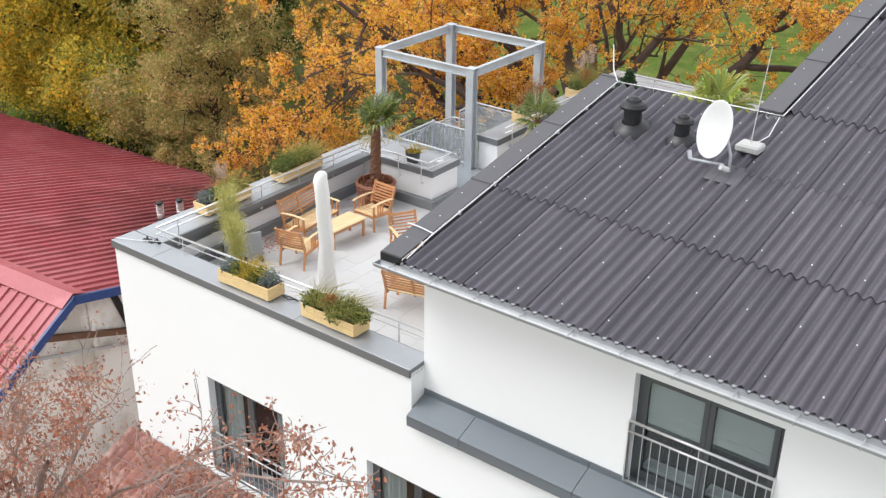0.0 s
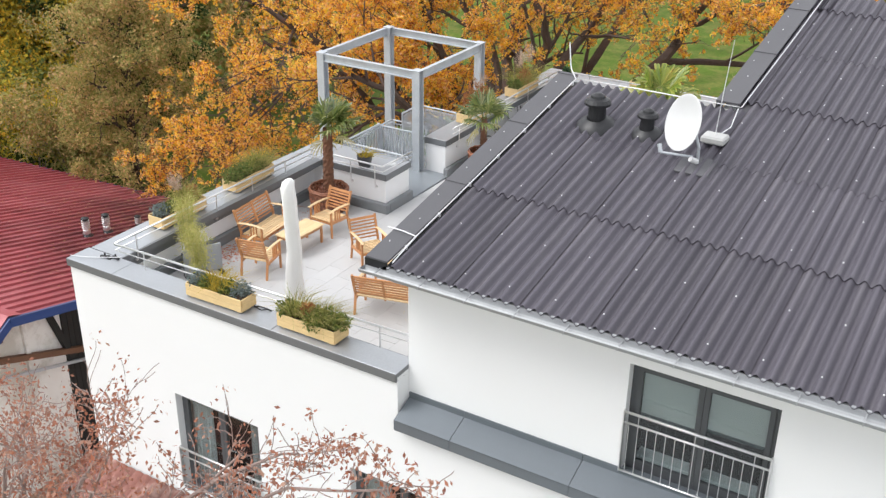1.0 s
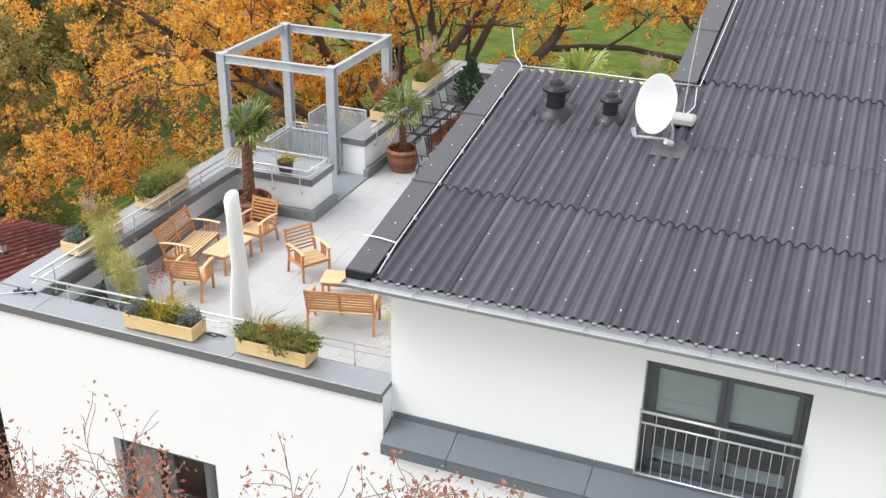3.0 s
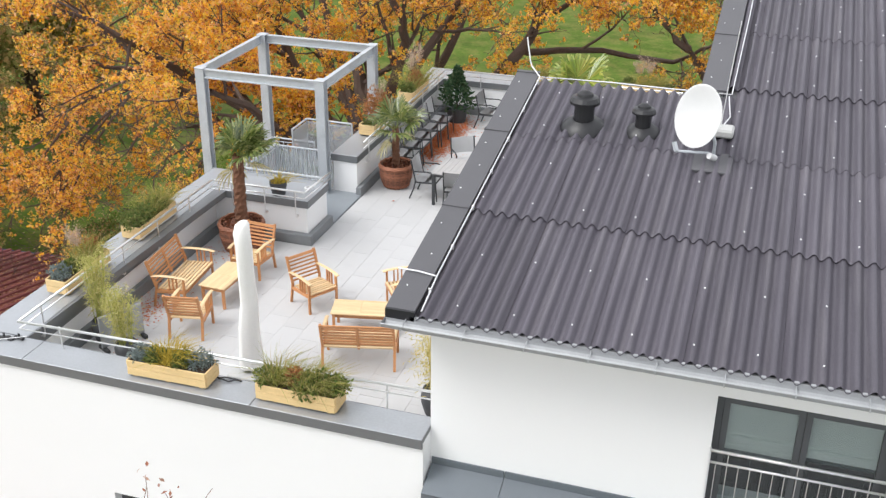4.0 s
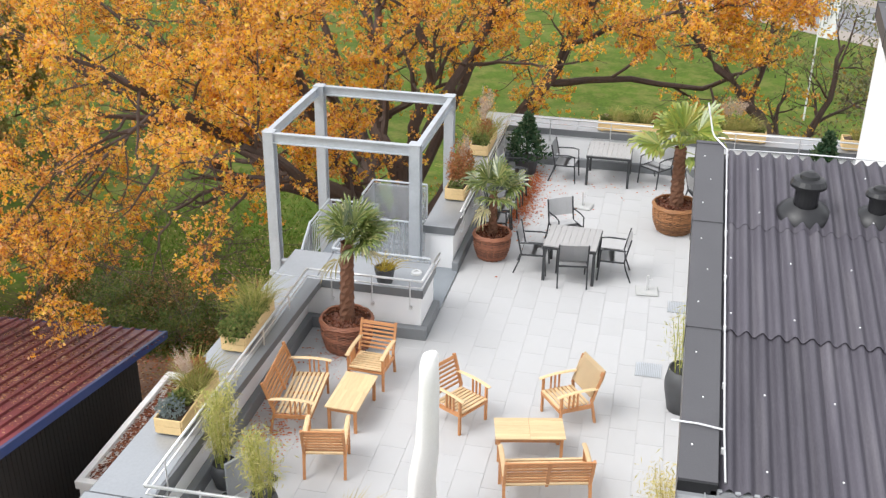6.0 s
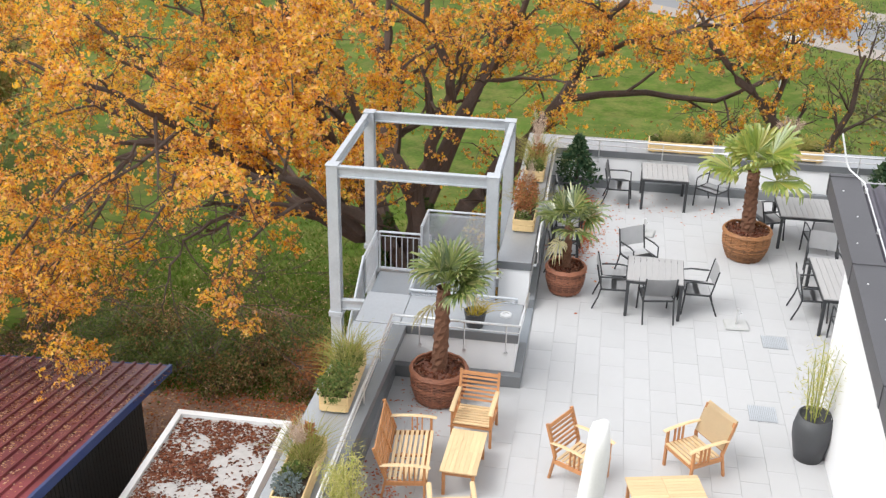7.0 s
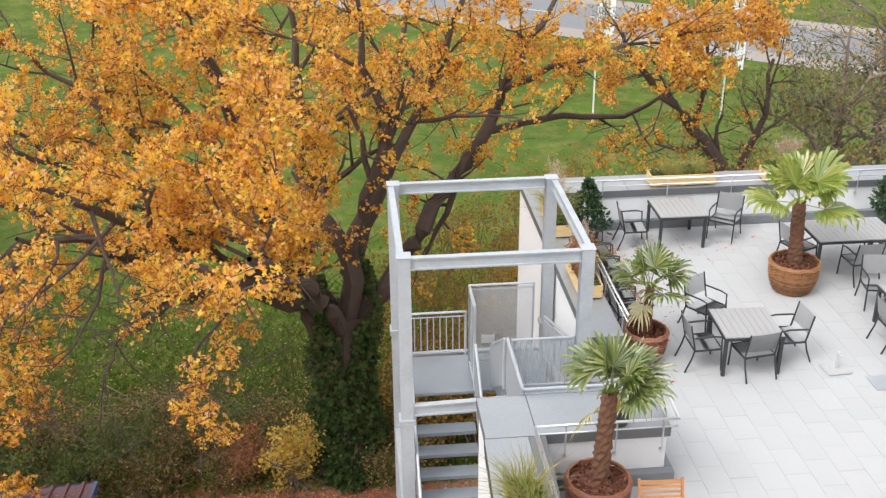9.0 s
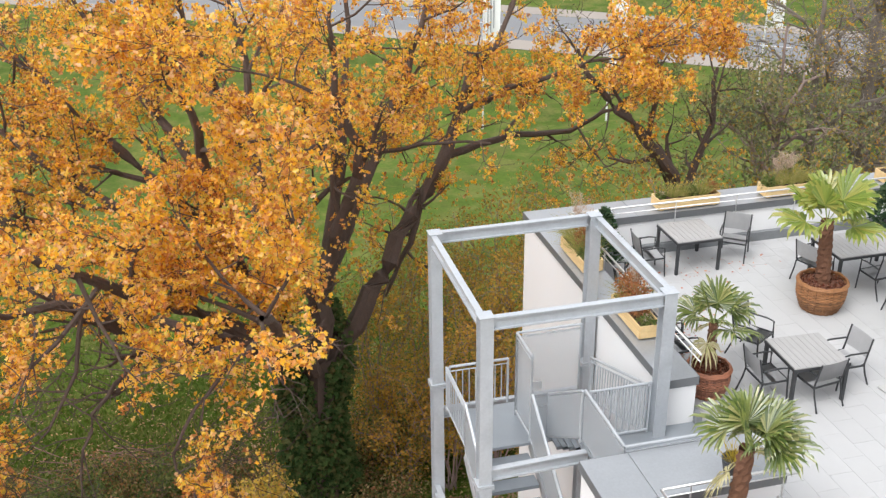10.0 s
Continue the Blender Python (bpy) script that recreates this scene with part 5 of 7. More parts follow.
def clump(parent, name, mat, rng, c, r, n, size=0.05, flat=0.7, label=""):
    """A small bush of leaves, denser at its skin."""
    d = rng.normal(size=(n, 3))
    d /= np.linalg.norm(d, axis=1)[:, None]
    q = rng.uniform(0.25, 1.0, n) ** 0.5
    lump = 1 + 0.25 * np.sin(d[:, 0] * 5 + c[0] * 7) * np.sin(d[:, 1] * 4 + c[1] * 5)
    pos = np.array(c) + d * (q * lump)[:, None] * np.array([r, r, r * flat])
    me = cloud(name, pos, size * rng.uniform(0.7, 1.4, n), mat, rng, "leaf", d * 0.8)
    return leaf_part(name, me, parent, label)


def planter(m, length, plan, seed, label):
    """A pale wooden trough, long along x, with its planting."""
    rng = np.random.default_rng(seed)
    t = thing("planter_box", m, label, "planter box", "wooden planter boxes")
    L, D, H = length / 2, 0.19, 0.26
    for y in (-D, D):
        for z0, z1 in ((0.03, 0.145), (0.15, H)):
            bm = B()
            box(bm, -L, L, y - 0.012, y + 0.012, z0, z1, 0.004)
            part("side_board", bm, M_PINE, t)
    for x in (-L, L):
        for z0, z1 in ((0.03, 0.145), (0.15, H)):
            bm = B()
            box(bm, x - 0.012, x + 0.012, -D + 0.013, D - 0.013, z0, z1, 0.004)
            part("end_board", bm, M_PINE, t)
    for x in (-L + 0.1, 0, L - 0.1):
        bm = B()
        box(bm, x - 0.03, x + 0.03, -D + 0.02, D - 0.02, 0.0, 0.03)
        part("foot", bm, M_PINE, t)
    bm = B()
    quadmesh(bm, 5, 15, lambda i, j: (-L + 0.013 + (2 * L - 0.026) * j / 14, -D + 0.013 + (2 * D - 0.026) * i / 4, H - 0.04 + 0.02 * math.sin(j * 2.1 + i)))
    part("soil", bm, M_SOIL, t)
    for kind, x, s in plan:
        c = (x * L, rng.uniform(-0.04, 0.04), H - 0.04)
        if kind == "grass":
            tuft(t, "grass_tuft", L_GRASS, rng, c, 0.12 * s, 0.5 * s, 300, 0.7, width=0.016)
        elif kind == "gold":
            tuft(t, "golden_grass", L_GOLD, rng, c, 0.13 * s, 0.4 * s, 380, 0.6, width=0.022)
        elif kind == "herb":
            clump(t, "herb", L_HERB, rng, (c[0], c[1], c[2] + 0.1 * s), 0.19 * s, 520, 0.06)
        elif kind == "blue":
            clump(t, "lavender", L_BLUE, rng, (c[0], c[1], c[2] + 0.1 * s), 0.18 * s, 520, 0.05)
        elif kind == "mix":
            clump(t, "trailing_plant", L_HERB, rng, (c[0], c[1], c[2] + 0.08), 0.2 * s, 420, 0.07)
            tuft(t, "grass_tuft", L_GRASS, rng, c, 0.15 * s, 0.42 * s, 360, 0.8, width=0.018)
        elif kind == "plume":
            tuft(t, "plume_grass", L_GRASS, rng, c, 0.13, 0.42 * s, 300, 1.0, width=0.012)
            heads = []
            for k in range(9):
                w, e = rng.uniform(0, 6.28), 0.26 * s * rng.uniform(0.15, 1.0)
                foot, tip = np.array([c[0], c[1], c[2] + 0.3 * s]), np.array([c[0] + e * math.cos(w), c[1] + e * math.sin(w) * 0.6, c[2] + s * rng.uniform(0.5, 0.68)])
                f = rng.uniform(0.15, 1.0, 90)[:, None]
                heads.append(foot + (tip - foot) * f + rng.normal(size=(90, 3)) * 0.022)
            heads = np.concatenate(heads)
            leaf_part("plume_head", cloud("plume_head", heads, rng.uniform(0.04, 0.09, len(heads)), L_PLUME, rng, "blade", np.tile([0.2, 0, 0.8], (len(heads), 1)), 0.7, 0.09), t, "feathery pinkish plumes")
        elif kind == "rust":
            clump(t, "rusty_shrub", L_RUST, rng, (c[0], c[1], c[2] + 0.28 * s), 0.22 * s, 480, 0.06, 1.5)
        elif kind == "flower":
            clump(t, "low_flower", L_HERB, rng, (c[0], c[1], c[2] + 0.05), 0.14 * s, 300, 0.05, 0.6)
            clump(t, "blossom", L_PLUME, rng, (c[0], c[1], c[2] + 0.1), 0.1 * s, 60, 0.03, 0.4)
    return t


CT = 0.777
planter(pose(3.54, 0.33, CT, 0, 0, 1), 1.24, [("blue", -0.75, 0.9), ("herb", -0.4, 0.8), ("gold", -0.05, 1.1), ("herb", 0.3, 0.9), ("blue", 0.7, 1.0)], 11, "pale pine trough planted with lavender and golden grass")
planter(pose(5.52, 0.35, CT, 0, 0, 0), 1.18, [("herb", -0.8, 0.9), ("grass", -0.55, 1.15), ("rust", -0.15, 0.45), ("mix", 0.2, 1.1), ("mix", 0.5, 1.1), ("herb", 0.85, 1.0)], 12, "pale pine trough overflowing with green grasses")
planter(Matrix.Translation((0.52, 2.42, west_z(2.42) + 0.004)) @ pose(0, 0, 0, 1.1, 0, 0) @ pose(0, 0, 0, 0, 0, 91), 1.24, [("blue", -0.7, 1.0), ("herb", -0.3, 0.8), ("plume", 0.1, 1.1), ("grass", 0.4, 1.1), ("rust", 0.75, 0.5)], 13, "pale pine trough with lavender and dry plume grass")
planter(Matrix.Translation((0.56, 4.52, west_z(4.52) + 0.004)) @ pose(0, 0, 0, 1.1, 0, 0) @ pose(0, 0, 0, 0, 0, 91), 1.24, [("herb", -0.8, 1.25), ("herb", -0.4, 1.3), ("grass", 0.05, 1.0), ("herb", 0.35, 1.0), ("mix", 0.5, 1.0), ("grass", 0.7, 1.15)], 14, "pale pine trough with tall yellow-green grass")
planter(pose(2.6, 10.78, CN + 0.001, 0, 0, 90), 1.2, [("flower", -0.75, 1.0), ("rust", -0.35, 0.85), ("rust", 0.05, 1.2), ("plume", 0.25, 1.35), ("rust", 0.65, 0.9)], 15, "pine trough with small white flowers and rusty shrubs")
planter(pose(2.6, 13.3, CN + 0.001, 0, 0, 90), 1.2, [("herb", -0.7, 1.0), ("plume", -0.3, 1.5), ("rust", 0.1, 0.7), ("plume", 0.6, 1.6)], 16, "pine trough with pale plume grasses")
planter(pose(5.7, 15.22, CN + 0.001, 0, 0, 0), 1.4, [("flower", -0.8, 0.8), ("grass", -0.45, 0.8), ("grass", -0.1, 0.7), ("herb", 0.15, 0.8), ("grass", 0.5, 0.9), ("rust", 0.85, 0.4)], 17, "pine trough with dry grasses on the far coping")
planter(pose(8.14, 15.24, CN + 0.001, 0, 0, 0), 1.26, [("herb", -0.8, 0.8), ("plume", -0.4, 1.0), ("plume", 0.0, 1.1), ("grass", 0.4, 0.9), ("flower", 0.8, 0.9)], 18, "pine trough with pampas plumes on the far coping")
planter(pose(11.1, 15.26, CN + 0.001, 0, 0, 0), 1.32, [("grass", -0.5, 0.9), ("plume", 0.0, 1.0), ("herb", 0.6, 0.9)], 19, "pine trough with mixed grasses on the far coping")


def bamboo(m, pot_r, pot_h, h, n, seed, label, wide=0.3, mat=L_BAMBOO):
    rng = np.random.default_rng(seed)
    t = thing("potted_bamboo", m, label, "potted bamboo", "potted bamboos")
    bm = B()
    lathe(bm, [(0.0, 0.0), (pot_r * 0.72, 0.0), (pot_r * 0.98, pot_h * 0.5), (pot_r, pot_h * 0.7), (pot_r * 0.86, pot_h), (pot_r * 0.78, pot_h), (pot_r * 0.8, pot_h - 0.06), (0.0, pot_h - 0.06)], 24)
    part("pot", bm, M_POT, t, "matt anthracite pot", True)
    tops = []
    for k in range(14):
        a, q = rng.uniform(0, 6.28), pot_r * 0.6 * rng.uniform(0, 1) ** 0.5
        b = (q * math.cos(a), q * math.sin(a))
        e = (b[0] + wide * 0.7 * math.cos(a) * rng.uniform(0.2, 1), b[1] + wide * 0.7 * math.sin(a) * rng.uniform(0.2, 1))
        hh = h * rng.uniform(0.7, 1.0)
        bm = B()
        tube(bm, [(b[0], b[1], pot_h - 0.07), ((b[0] + e[0]) / 2, (b[1] + e[1]) / 2, pot_h + hh * 0.55), (e[0], e[1], pot_h + hh)], [0.008, 0.007, 0.003], 5)
        part("cane", bm, mat, t)
        tops.append((b, e, hh))
    pos = []
    for k in range(n):
        b, e, hh = tops[rng.integers(len(tops))]
        f = rng.uniform(0.18, 1.0)
        pos.append((b[0] + (e[0] - b[0]) * f + rng.normal() * wide * 0.32, b[1] + (e[1] - b[1]) * f + rng.normal() * wide * 0.32, pot_h + hh * f + rng.normal() * 0.05))
    aim = np.tile([0, 0, -0.45], (n, 1))
    leaf_part("leaves", cloud("leaves", pos, rng.uniform(0.05, 0.12, n), mat, rng, "leaf", aim, 1.0, 0.11), t, "feathery yellow-green leaves")
    return t


bamboo(pose(1.2, 1.95, 0), 0.19, 0.38, 1.4, 3000, 21, "feathery bamboo in a round black pot", 0.2)
bamboo(pose(1.93, 1.5, 0), 0.19, 0.36, 1.05, 2500, 22, "low feathery bamboo in a black pot", 0.25)
bamboo(pose(7.02, 1.72, 0), 0.22, 0.42, 1.05, 2500, 23, "yellowing bamboo in a dark pot beside the house wall", 0.33, L_BAMBOO_DRY)
bamboo(pose(7.18, 5.25, 0), 0.28, 0.72, 1.1, 900, 24, "bamboo in a tall bulbous grey pot", 0.3)

# grey folded screen by the corner bamboo
sc = thing("wind_screen", pose(1.55, 1.95, 0, 0, 0, 62), "grey upright screen panel standing by the bamboo pots", "screen")
bm = B()
box(bm, -0.38, 0.38, -0.02, 0.02, 0.06, 0.62, 0.004)
part("panel", bm, M_COPING, sc)
for x in (-0.34, 0.34):
    bm = B()
    box(bm, x - 0.03, x + 0.03, -0.14, 0.14, 0.0, 0.06)
    part("foot", bm, M_METAL_DARK, sc)

# small pot on the coping beside the stairs
sp = thing("potted_grass", pose(2.17, 6.57, CN + 0.001), "yellowish grass in a small black pot on the coping", "potted plant")
bm = B()
lathe(bm, [(0.0, 0.0), (0.13, 0.0), (0.18, 0.26), (0.155, 0.26), (0.15, 0.22), (0.0, 0.22)], 20)
part("pot", bm, M_POT, sp)
tuft(sp, "grass", L_GOLD, np.random.default_rng(31), (0, 0, 0.2), 0.1, 0.36, 130, 0.6)
dr = thing("roof_drain", pose(2.62, 6.98, CN + 0.001), "small pale round drain cap on the coping", "drain cap")
bm = B()
lathe(bm, [(0.1, 0.0), (0.09, 0.03), (0.05, 0.035), (0.05, 0.015), (0.0, 0.01)], 16)
part("cap", bm, M_DISH, dr)


# evergreen and mulch bed by the inner wall
def small_conifer(m, h, r, label, seed):
    rng = np.random.default_rng(seed)
    t = thing("potted_evergreen", m, label, "evergreen")
    bm = B()
    lathe(bm, [(0.0, 0.0), (0.22, 0.0), (0.28, 0.36), (0.25, 0.36), (0.0, 0.32)], 18)
    part("pot", bm, M_POT, t)
    bm = B()
    rod(bm, (0, 0, 0.3), (0, 0, h), 0.035, 0.01)
    part("trunk", bm, M_BARK, t)
    n = 1900
    f = rng.uniform(0, 1, n) ** 0.8
    a = rng.uniform(0, 6.28, n)
    q = r * (1 - f ** 1.5) * (0.45 + 0.5 * rng.uniform(0, 1, n) ** 0.4) * (1 + 0.55 * np.sin(a * 3 + f * 15) * np.sin(f * 21 + 2 * a))
    pos = np.stack([q * np.cos(a), q * np.sin(a), 0.35 + (h - 0.3) * f], 1)
    aim = np.stack([np.cos(a), np.sin(a), 0.4 + 0 * a], 1)
    leaf_part("needles", cloud("needles", pos, rng.uniform(0.06, 0.15, n), L_CONIFER, rng, "leaf", aim, 0.9, 0.5), t)


small_conifer(pose(3.45, 14.25, 0), 1.36, 0.42, "dark green bushy evergreen in a pot by the parapet", 41)
small_conifer(pose(10.0, 14.2, 0), 1.5, 0.38, "dark evergreen shrub in a pot by the far parapet", 42)


def litter(name, spots, n, seed, z, label, size=0.05, bounds=None, height=None, mat=None, bare=()):
    """Flat-lying leaves in drifts, at a level or on a surface given by its height at (x, y), kept inside bounds and thin on bare spots."""
    rng = np.random.default_rng(seed)
    pos = []
    for x, y, rx, ry, share in spots:
        k = int(n * share)
        pos.append(np.stack([x + rng.normal(size=k) * rx, y + rng.normal(size=k) * ry, z + rng.uniform(0.002, 0.02, k)], 1))
    pos = np.concatenate(pos)
    if bounds:
        pos = pos[(pos[:, 0] > bounds[0]) & (pos[:, 0] < bounds[1]) & (pos[:, 1] > bounds[2]) & (pos[:, 1] < bounds[3])]
    for x, y, rx, ry in bare:
        d = ((pos[:, 0] - x) / rx) ** 2 + ((pos[:, 1] - y) / ry) ** 2 + 0.5 * np.sin(pos[:, 0] * 6.3 + 1) * np.sin(pos[:, 1] * 5.1)
        pos = pos[rng.uniform(0, 1, len(pos)) < np.clip(d * d, 0.03, 1)]
    ob = new(name, cloud(name, pos, rng.uniform(0.6, 1.4, len(pos)) * size, mat or L_LITTER, rng, "leaf", None, 1.0, 0.7))
    v = np.empty(len(ob.data.vertices) * 3)
    ob.data.vertices.foreach_get("co", v)
    v = v.reshape(-1, 3)
    v[:, 2] = z + 0.004 + (v[:, 2] - z) * 0.15 + 0.004
    if height:
        v[:, 2] += height(v[:, 0], v[:, 1]) - z
    ob.data.vertices.foreach_set("co", v.reshape(-1))
    return tagged(ob, label, "fallen leaves", "", "stuff")


litter("fallen_leaves", [(3.5, 12.5, 0.2, 0.7, 0.65), (3.55, 13.7, 0.2, 0.4, 0.2), (4.1, 12.4, 0.4, 0.9, 0.03), (1.35, 3.3, 0.15, 0.5, 0.13), (1.7, 3.2, 0.3, 0.5, 0.05), (1.4, 6.1, 0.25, 0.2, 0.04), (5.6, 13.9, 0.8, 0.4, 0.01)], 6500, 51, 0.0,
       "red-brown fallen leaves lying on the terrace paving", 0.06, (2.97, 7.3, 0.6, 14.85), None, L_REDLEAF)
litter("fallen_leaves_west", [(1.35, 3.3, 0.2, 0.6, 0.7), (1.5, 5.6, 0.3, 0.4, 0.2)], 900, 52, 0.0,
       "red-brown fallen leaves in the parapet corner", 0.05, (0.96, 2.9, 0.6, 6.27), None, L_REDLEAF)

# small loose things on copings and paving
for x, y, w in ((0.58, 0.42, 20), (0.8, 0.48, -10)):
    cb = thing("rail_clamp", pose(x, y, CT, 0, 0, w), "small black rail clamp on the coping", "clamp", "rail clamps")
    bm = B()
    box(bm, -0.09, 0.09, -0.03, 0.03, 0.0, 0.035, 0.006)
    part("foot_plate", bm, M_BLACK, cb)
    bm = B()
    rod(bm, (0, 0, 0.03), (0, 0, 0.09), 0.016, n=8)
    part("bolt", bm, M_BLACK, cb)
coil = thing("cable_loop", pose(4.34, 0.46, CT), "loose loop of black cable lying on the coping", "cable")
bm = B()
tube(bm, [(-0.2, 0.02, 0.012), (-0.1, -0.03, 0.03), (0.02, -0.04, 0.015), (0.12, 0.0, 0.04), (0.19, 0.03, 0.012), (0.08, 0.05, 0.012), (-0.06, 0.04, 0.02), (-0.16, 0.0, 0.012)], 0.011, 6)
part("cable", bm, M_BLACK, coil)
st = thing("wooden_stick", pose(4.78, 12.36, 0.0), "short brown wooden stick lying on the paving", "stick")
bm = B()
beam(bm, (-0.19, -0.17, 0.016), (0.19, 0.17, 0.016), 0.035, 0.028)
part("stick_body", bm, M_BEAM, st)


# ---- red sheet-roofed neighbour: a long gabled hall, gable towards the terrace ----
hall = thing("red_roofed_hall", pose(-7.4, 3.49, -4.57), "low gabled hall, dusty red ribbed roof and blue verge boards", "hall")
U, R = Vector((-0.0761, 0.9971, 0)), Vector((-0.9971, -0.0761, 0))
NORTH, SOUTH, LONG = 14.84, 5.2, 27.0
DOWN_N, DOWN_S = U + Vector((0, 0, -0.2513)), -U + Vector((0, 0, -0.6))
UPW = Vector((0, 0, 1))


def slope(name, down, length, spacing):
    """One roof slope below the ridge with its standing ribs and the verge board on the gable."""
    bm = B()
    prism(bm, [Vector((0, 0, 0)), down * length, down * length + R * LONG, R * LONG], (0, 0, -0.07))
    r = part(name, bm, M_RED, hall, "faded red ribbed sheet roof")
    for i in range(int(LONG / spacing)):
        a = R * (0.3 + spacing * i)
        bm = B()
        prism(bm, [a - R * 0.055, a - R * 0.035 + UPW * 0.07, a + R * 0.035 + UPW * 0.07, a + R * 0.055], down * (length + 0.02))
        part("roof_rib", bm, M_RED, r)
    bm = B()
    beam(bm, -R * 0.03 - UPW * 0.1, down * length - R * 0.03 - UPW * 0.1, 0.05, 0.24)
    part("verge_board", bm, M_BLUE, hall, "blue painted verge board")
    bm = B()
    beam(bm, -R * 0.02 + UPW * 0.04, down * length - R * 0.02 + UPW * 0.04, 0.09, 0.02)
    part("verge_flashing", bm, M_BLUEZ, hall, "pale blue verge flashing")
    bm = B()
    beam(bm, down * length - UPW * 0.08 - R * 0.03, down * length - UPW * 0.08 + R * LONG, 0.05, 0.18)
    part("eaves_board", bm, M_BLUE, hall)
    return r


slope("roof_north", DOWN_N, NORTH, 0.4)
slope("roof_south", DOWN_S, SOUTH, 0.4)
for down in (DOWN_N, DOWN_S):
    bm = B()
    prism(bm, [UPW * 0.1, R * LONG + UPW * 0.1, R * LONG + UPW * 0.075 + down * 0.42, UPW * 0.075 + down * 0.42], (0, 0, 0.014))
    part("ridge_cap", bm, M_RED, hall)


def gable_wall(name, s0, s1, back, mat, label, thick=0.2):
    """A piece of the gable wall between two distances north of the ridge, up to the roof."""
    low = GZ + 4.57

    def top(s):
        return -0.2513 * s - 0.09 if s >= 0 else 0.6 * s - 0.09

    cuts = [s0] + ([0.0] if s0 < 0 < s1 else []) + [s1]
    ring = [U * s + R * back + UPW * top(s) for s in cuts] + [U * s1 + R * back + UPW * low, U * s0 + R * back + UPW * low]
    bm = B()
    prism(bm, ring, R * thick)
    return part(name, bm, mat, hall, label)


gable_wall("rendered_wall", -4.9, 2.3, 0.75, M_BEIGE, "weathered beige rendered wall")
board_wall = gable_wall("boarded_wall", 2.3, 14.0, 0.72, M_BOARD, "black-stained boarded wall")
for k in range(57):
    gb = gable_wall("board", 2.31 + 0.205 * k, 2.495 + 0.205 * k, 0.69, M_BOARD, "", 0.03)
    gb.parent = board_wall
bm = B()
prism(bm, [U * 13.8 + R * 0.9, U * 13.8 + R * LONG, U * 14.0 + R * LONG, U * 14.0 + R * 0.9], (0, 0, GZ + 4.57 + 4.0))
bmesh.ops.translate(bm, verts=bm.verts, vec=(0, 0, -3.9))
part("north_wall", bm, M_BOARD, hall)
bm = B()
prism(bm, [U * -4.9 + R * 0.95 - UPW * 3.1, U * -4.9 + R * LONG - UPW * 3.1, U * -4.7 + R * LONG - UPW * 3.1, U * -4.7 + R * 0.95 - UPW * 3.1], (0, 0, GZ + 4.57 + 3.1))
part("south_wall", bm, M_BEIGE, hall)
for p, q, w, mt in ((U * -0.75 + R * 0.62 - UPW * 1.18, U * 3.2 + R * 0.62 - UPW * 2.75, 0.17, M_BEAM),
                    (U * -1.6 + R * 0.6 - UPW * 1.5, U * 3.2 + R * 0.6 - UPW * 3.1, 0.08, M_GALV),
                    (U * 1.7 + R * 0.64 - UPW * 0.6, U * 2.4 + R * 0.64 - UPW * 2.6, 0.16, M_BOARD),
                    (U * 0.95 + R * 0.7 - UPW * 0.4, U * 0.95 + R * 0.7 + UPW * (GZ + 4.57), 0.14, M_BEIGE),
                    (R * 0.05 - U * 0.35 - UPW * 0.5, R * 0.75 - U * 0.35 - UPW * 0.5, 0.16, M_BEAM)):
    bm = B()
    beam(bm, p, q, w, w)
    part("timber_beam" if mt is not M_GALV else "pipe", bm, mt, hall)
for s, tall in ((7.78, 0.85), (8.73, 0.85), (10.31, 0.5)):
    base = Vector((-7.4, 3.49, -4.57)) + R * 5.05 + DOWN_N * s
    v = thing("flue_pipe", Matrix.Translation(base), "short ribbed steel flue pipe with dark cap", "flue pipe", "flue pipes")
    k = 0.14 * (0.6 + 0.4 * tall)
    bm = B()
    prof = [(k, -0.1), (k, 0.3 * tall)]
    for i in range(4):
        prof += [(k * 0.8, (0.34 + 0.1 * i) * tall), (k * 1.08, (0.38 + 0.1 * i) * tall), (k * 1.08, (0.42 + 0.1 * i) * tall)]
    lathe(bm, prof + [(0.0, 0.73 * tall)], 14)
    part("pipe", bm, M_RAIL, v)
    bm = B()
    lathe(bm, [(k * 0.7, 0.7 * tall), (k * 0.7, 0.78 * tall), (k * 1.1, 0.79 * tall), (k * 1.05, 0.84 * tall), (0.0, 0.9 * tall)], 14)
    part("cowl", bm, M_BLACK, v)
    bm = B()
    lathe(bm, [(k * 1.7, 0.02), (k * 1.2, 0.08), (k, 0.12)], 12)
    part("collar", bm, M_BLACK, v)

# ---- flat-roofed white annexe ----
ann = thing("flat_roofed_annexe", pose(-5.62, 13.2, 0), "small white flat-roofed annexe with leaves on its gravel roof", "annexe")
AZ = -8.1
bm = B()
box(bm, -1.6, 1.6, -2.6, 2.6, GZ - 0.1, AZ - 0.16)
part("walls", bm, M_PARAPET, ann)
for a in ((-1.66, 1.66, 2.46, 2.66), (-1.66, 1.66, -2.68, -2.48), (-1.66, -1.48, -2.48, 2.46), (1.48, 1.66, -2.48, 2.46)):
    bm = B()
    box(bm, *a, AZ - 0.24, AZ, 0.01)
    part("roof_kerb", bm, M_PARAPET, ann)
bm = B()
box(bm, -1.48, 1.48, -2.48, 2.46, AZ - 0.16, AZ - 0.1)
part("roof_gravel", bm, M_GRAVEL, ann)

# ---- tiled canopy along the foot of the south wall ----
can = thing("tiled_canopy", pose(1.75, 0.03, -3.75), "lean-to canopy of weathered red clay tiles against the wall", "canopy")
bm = B()
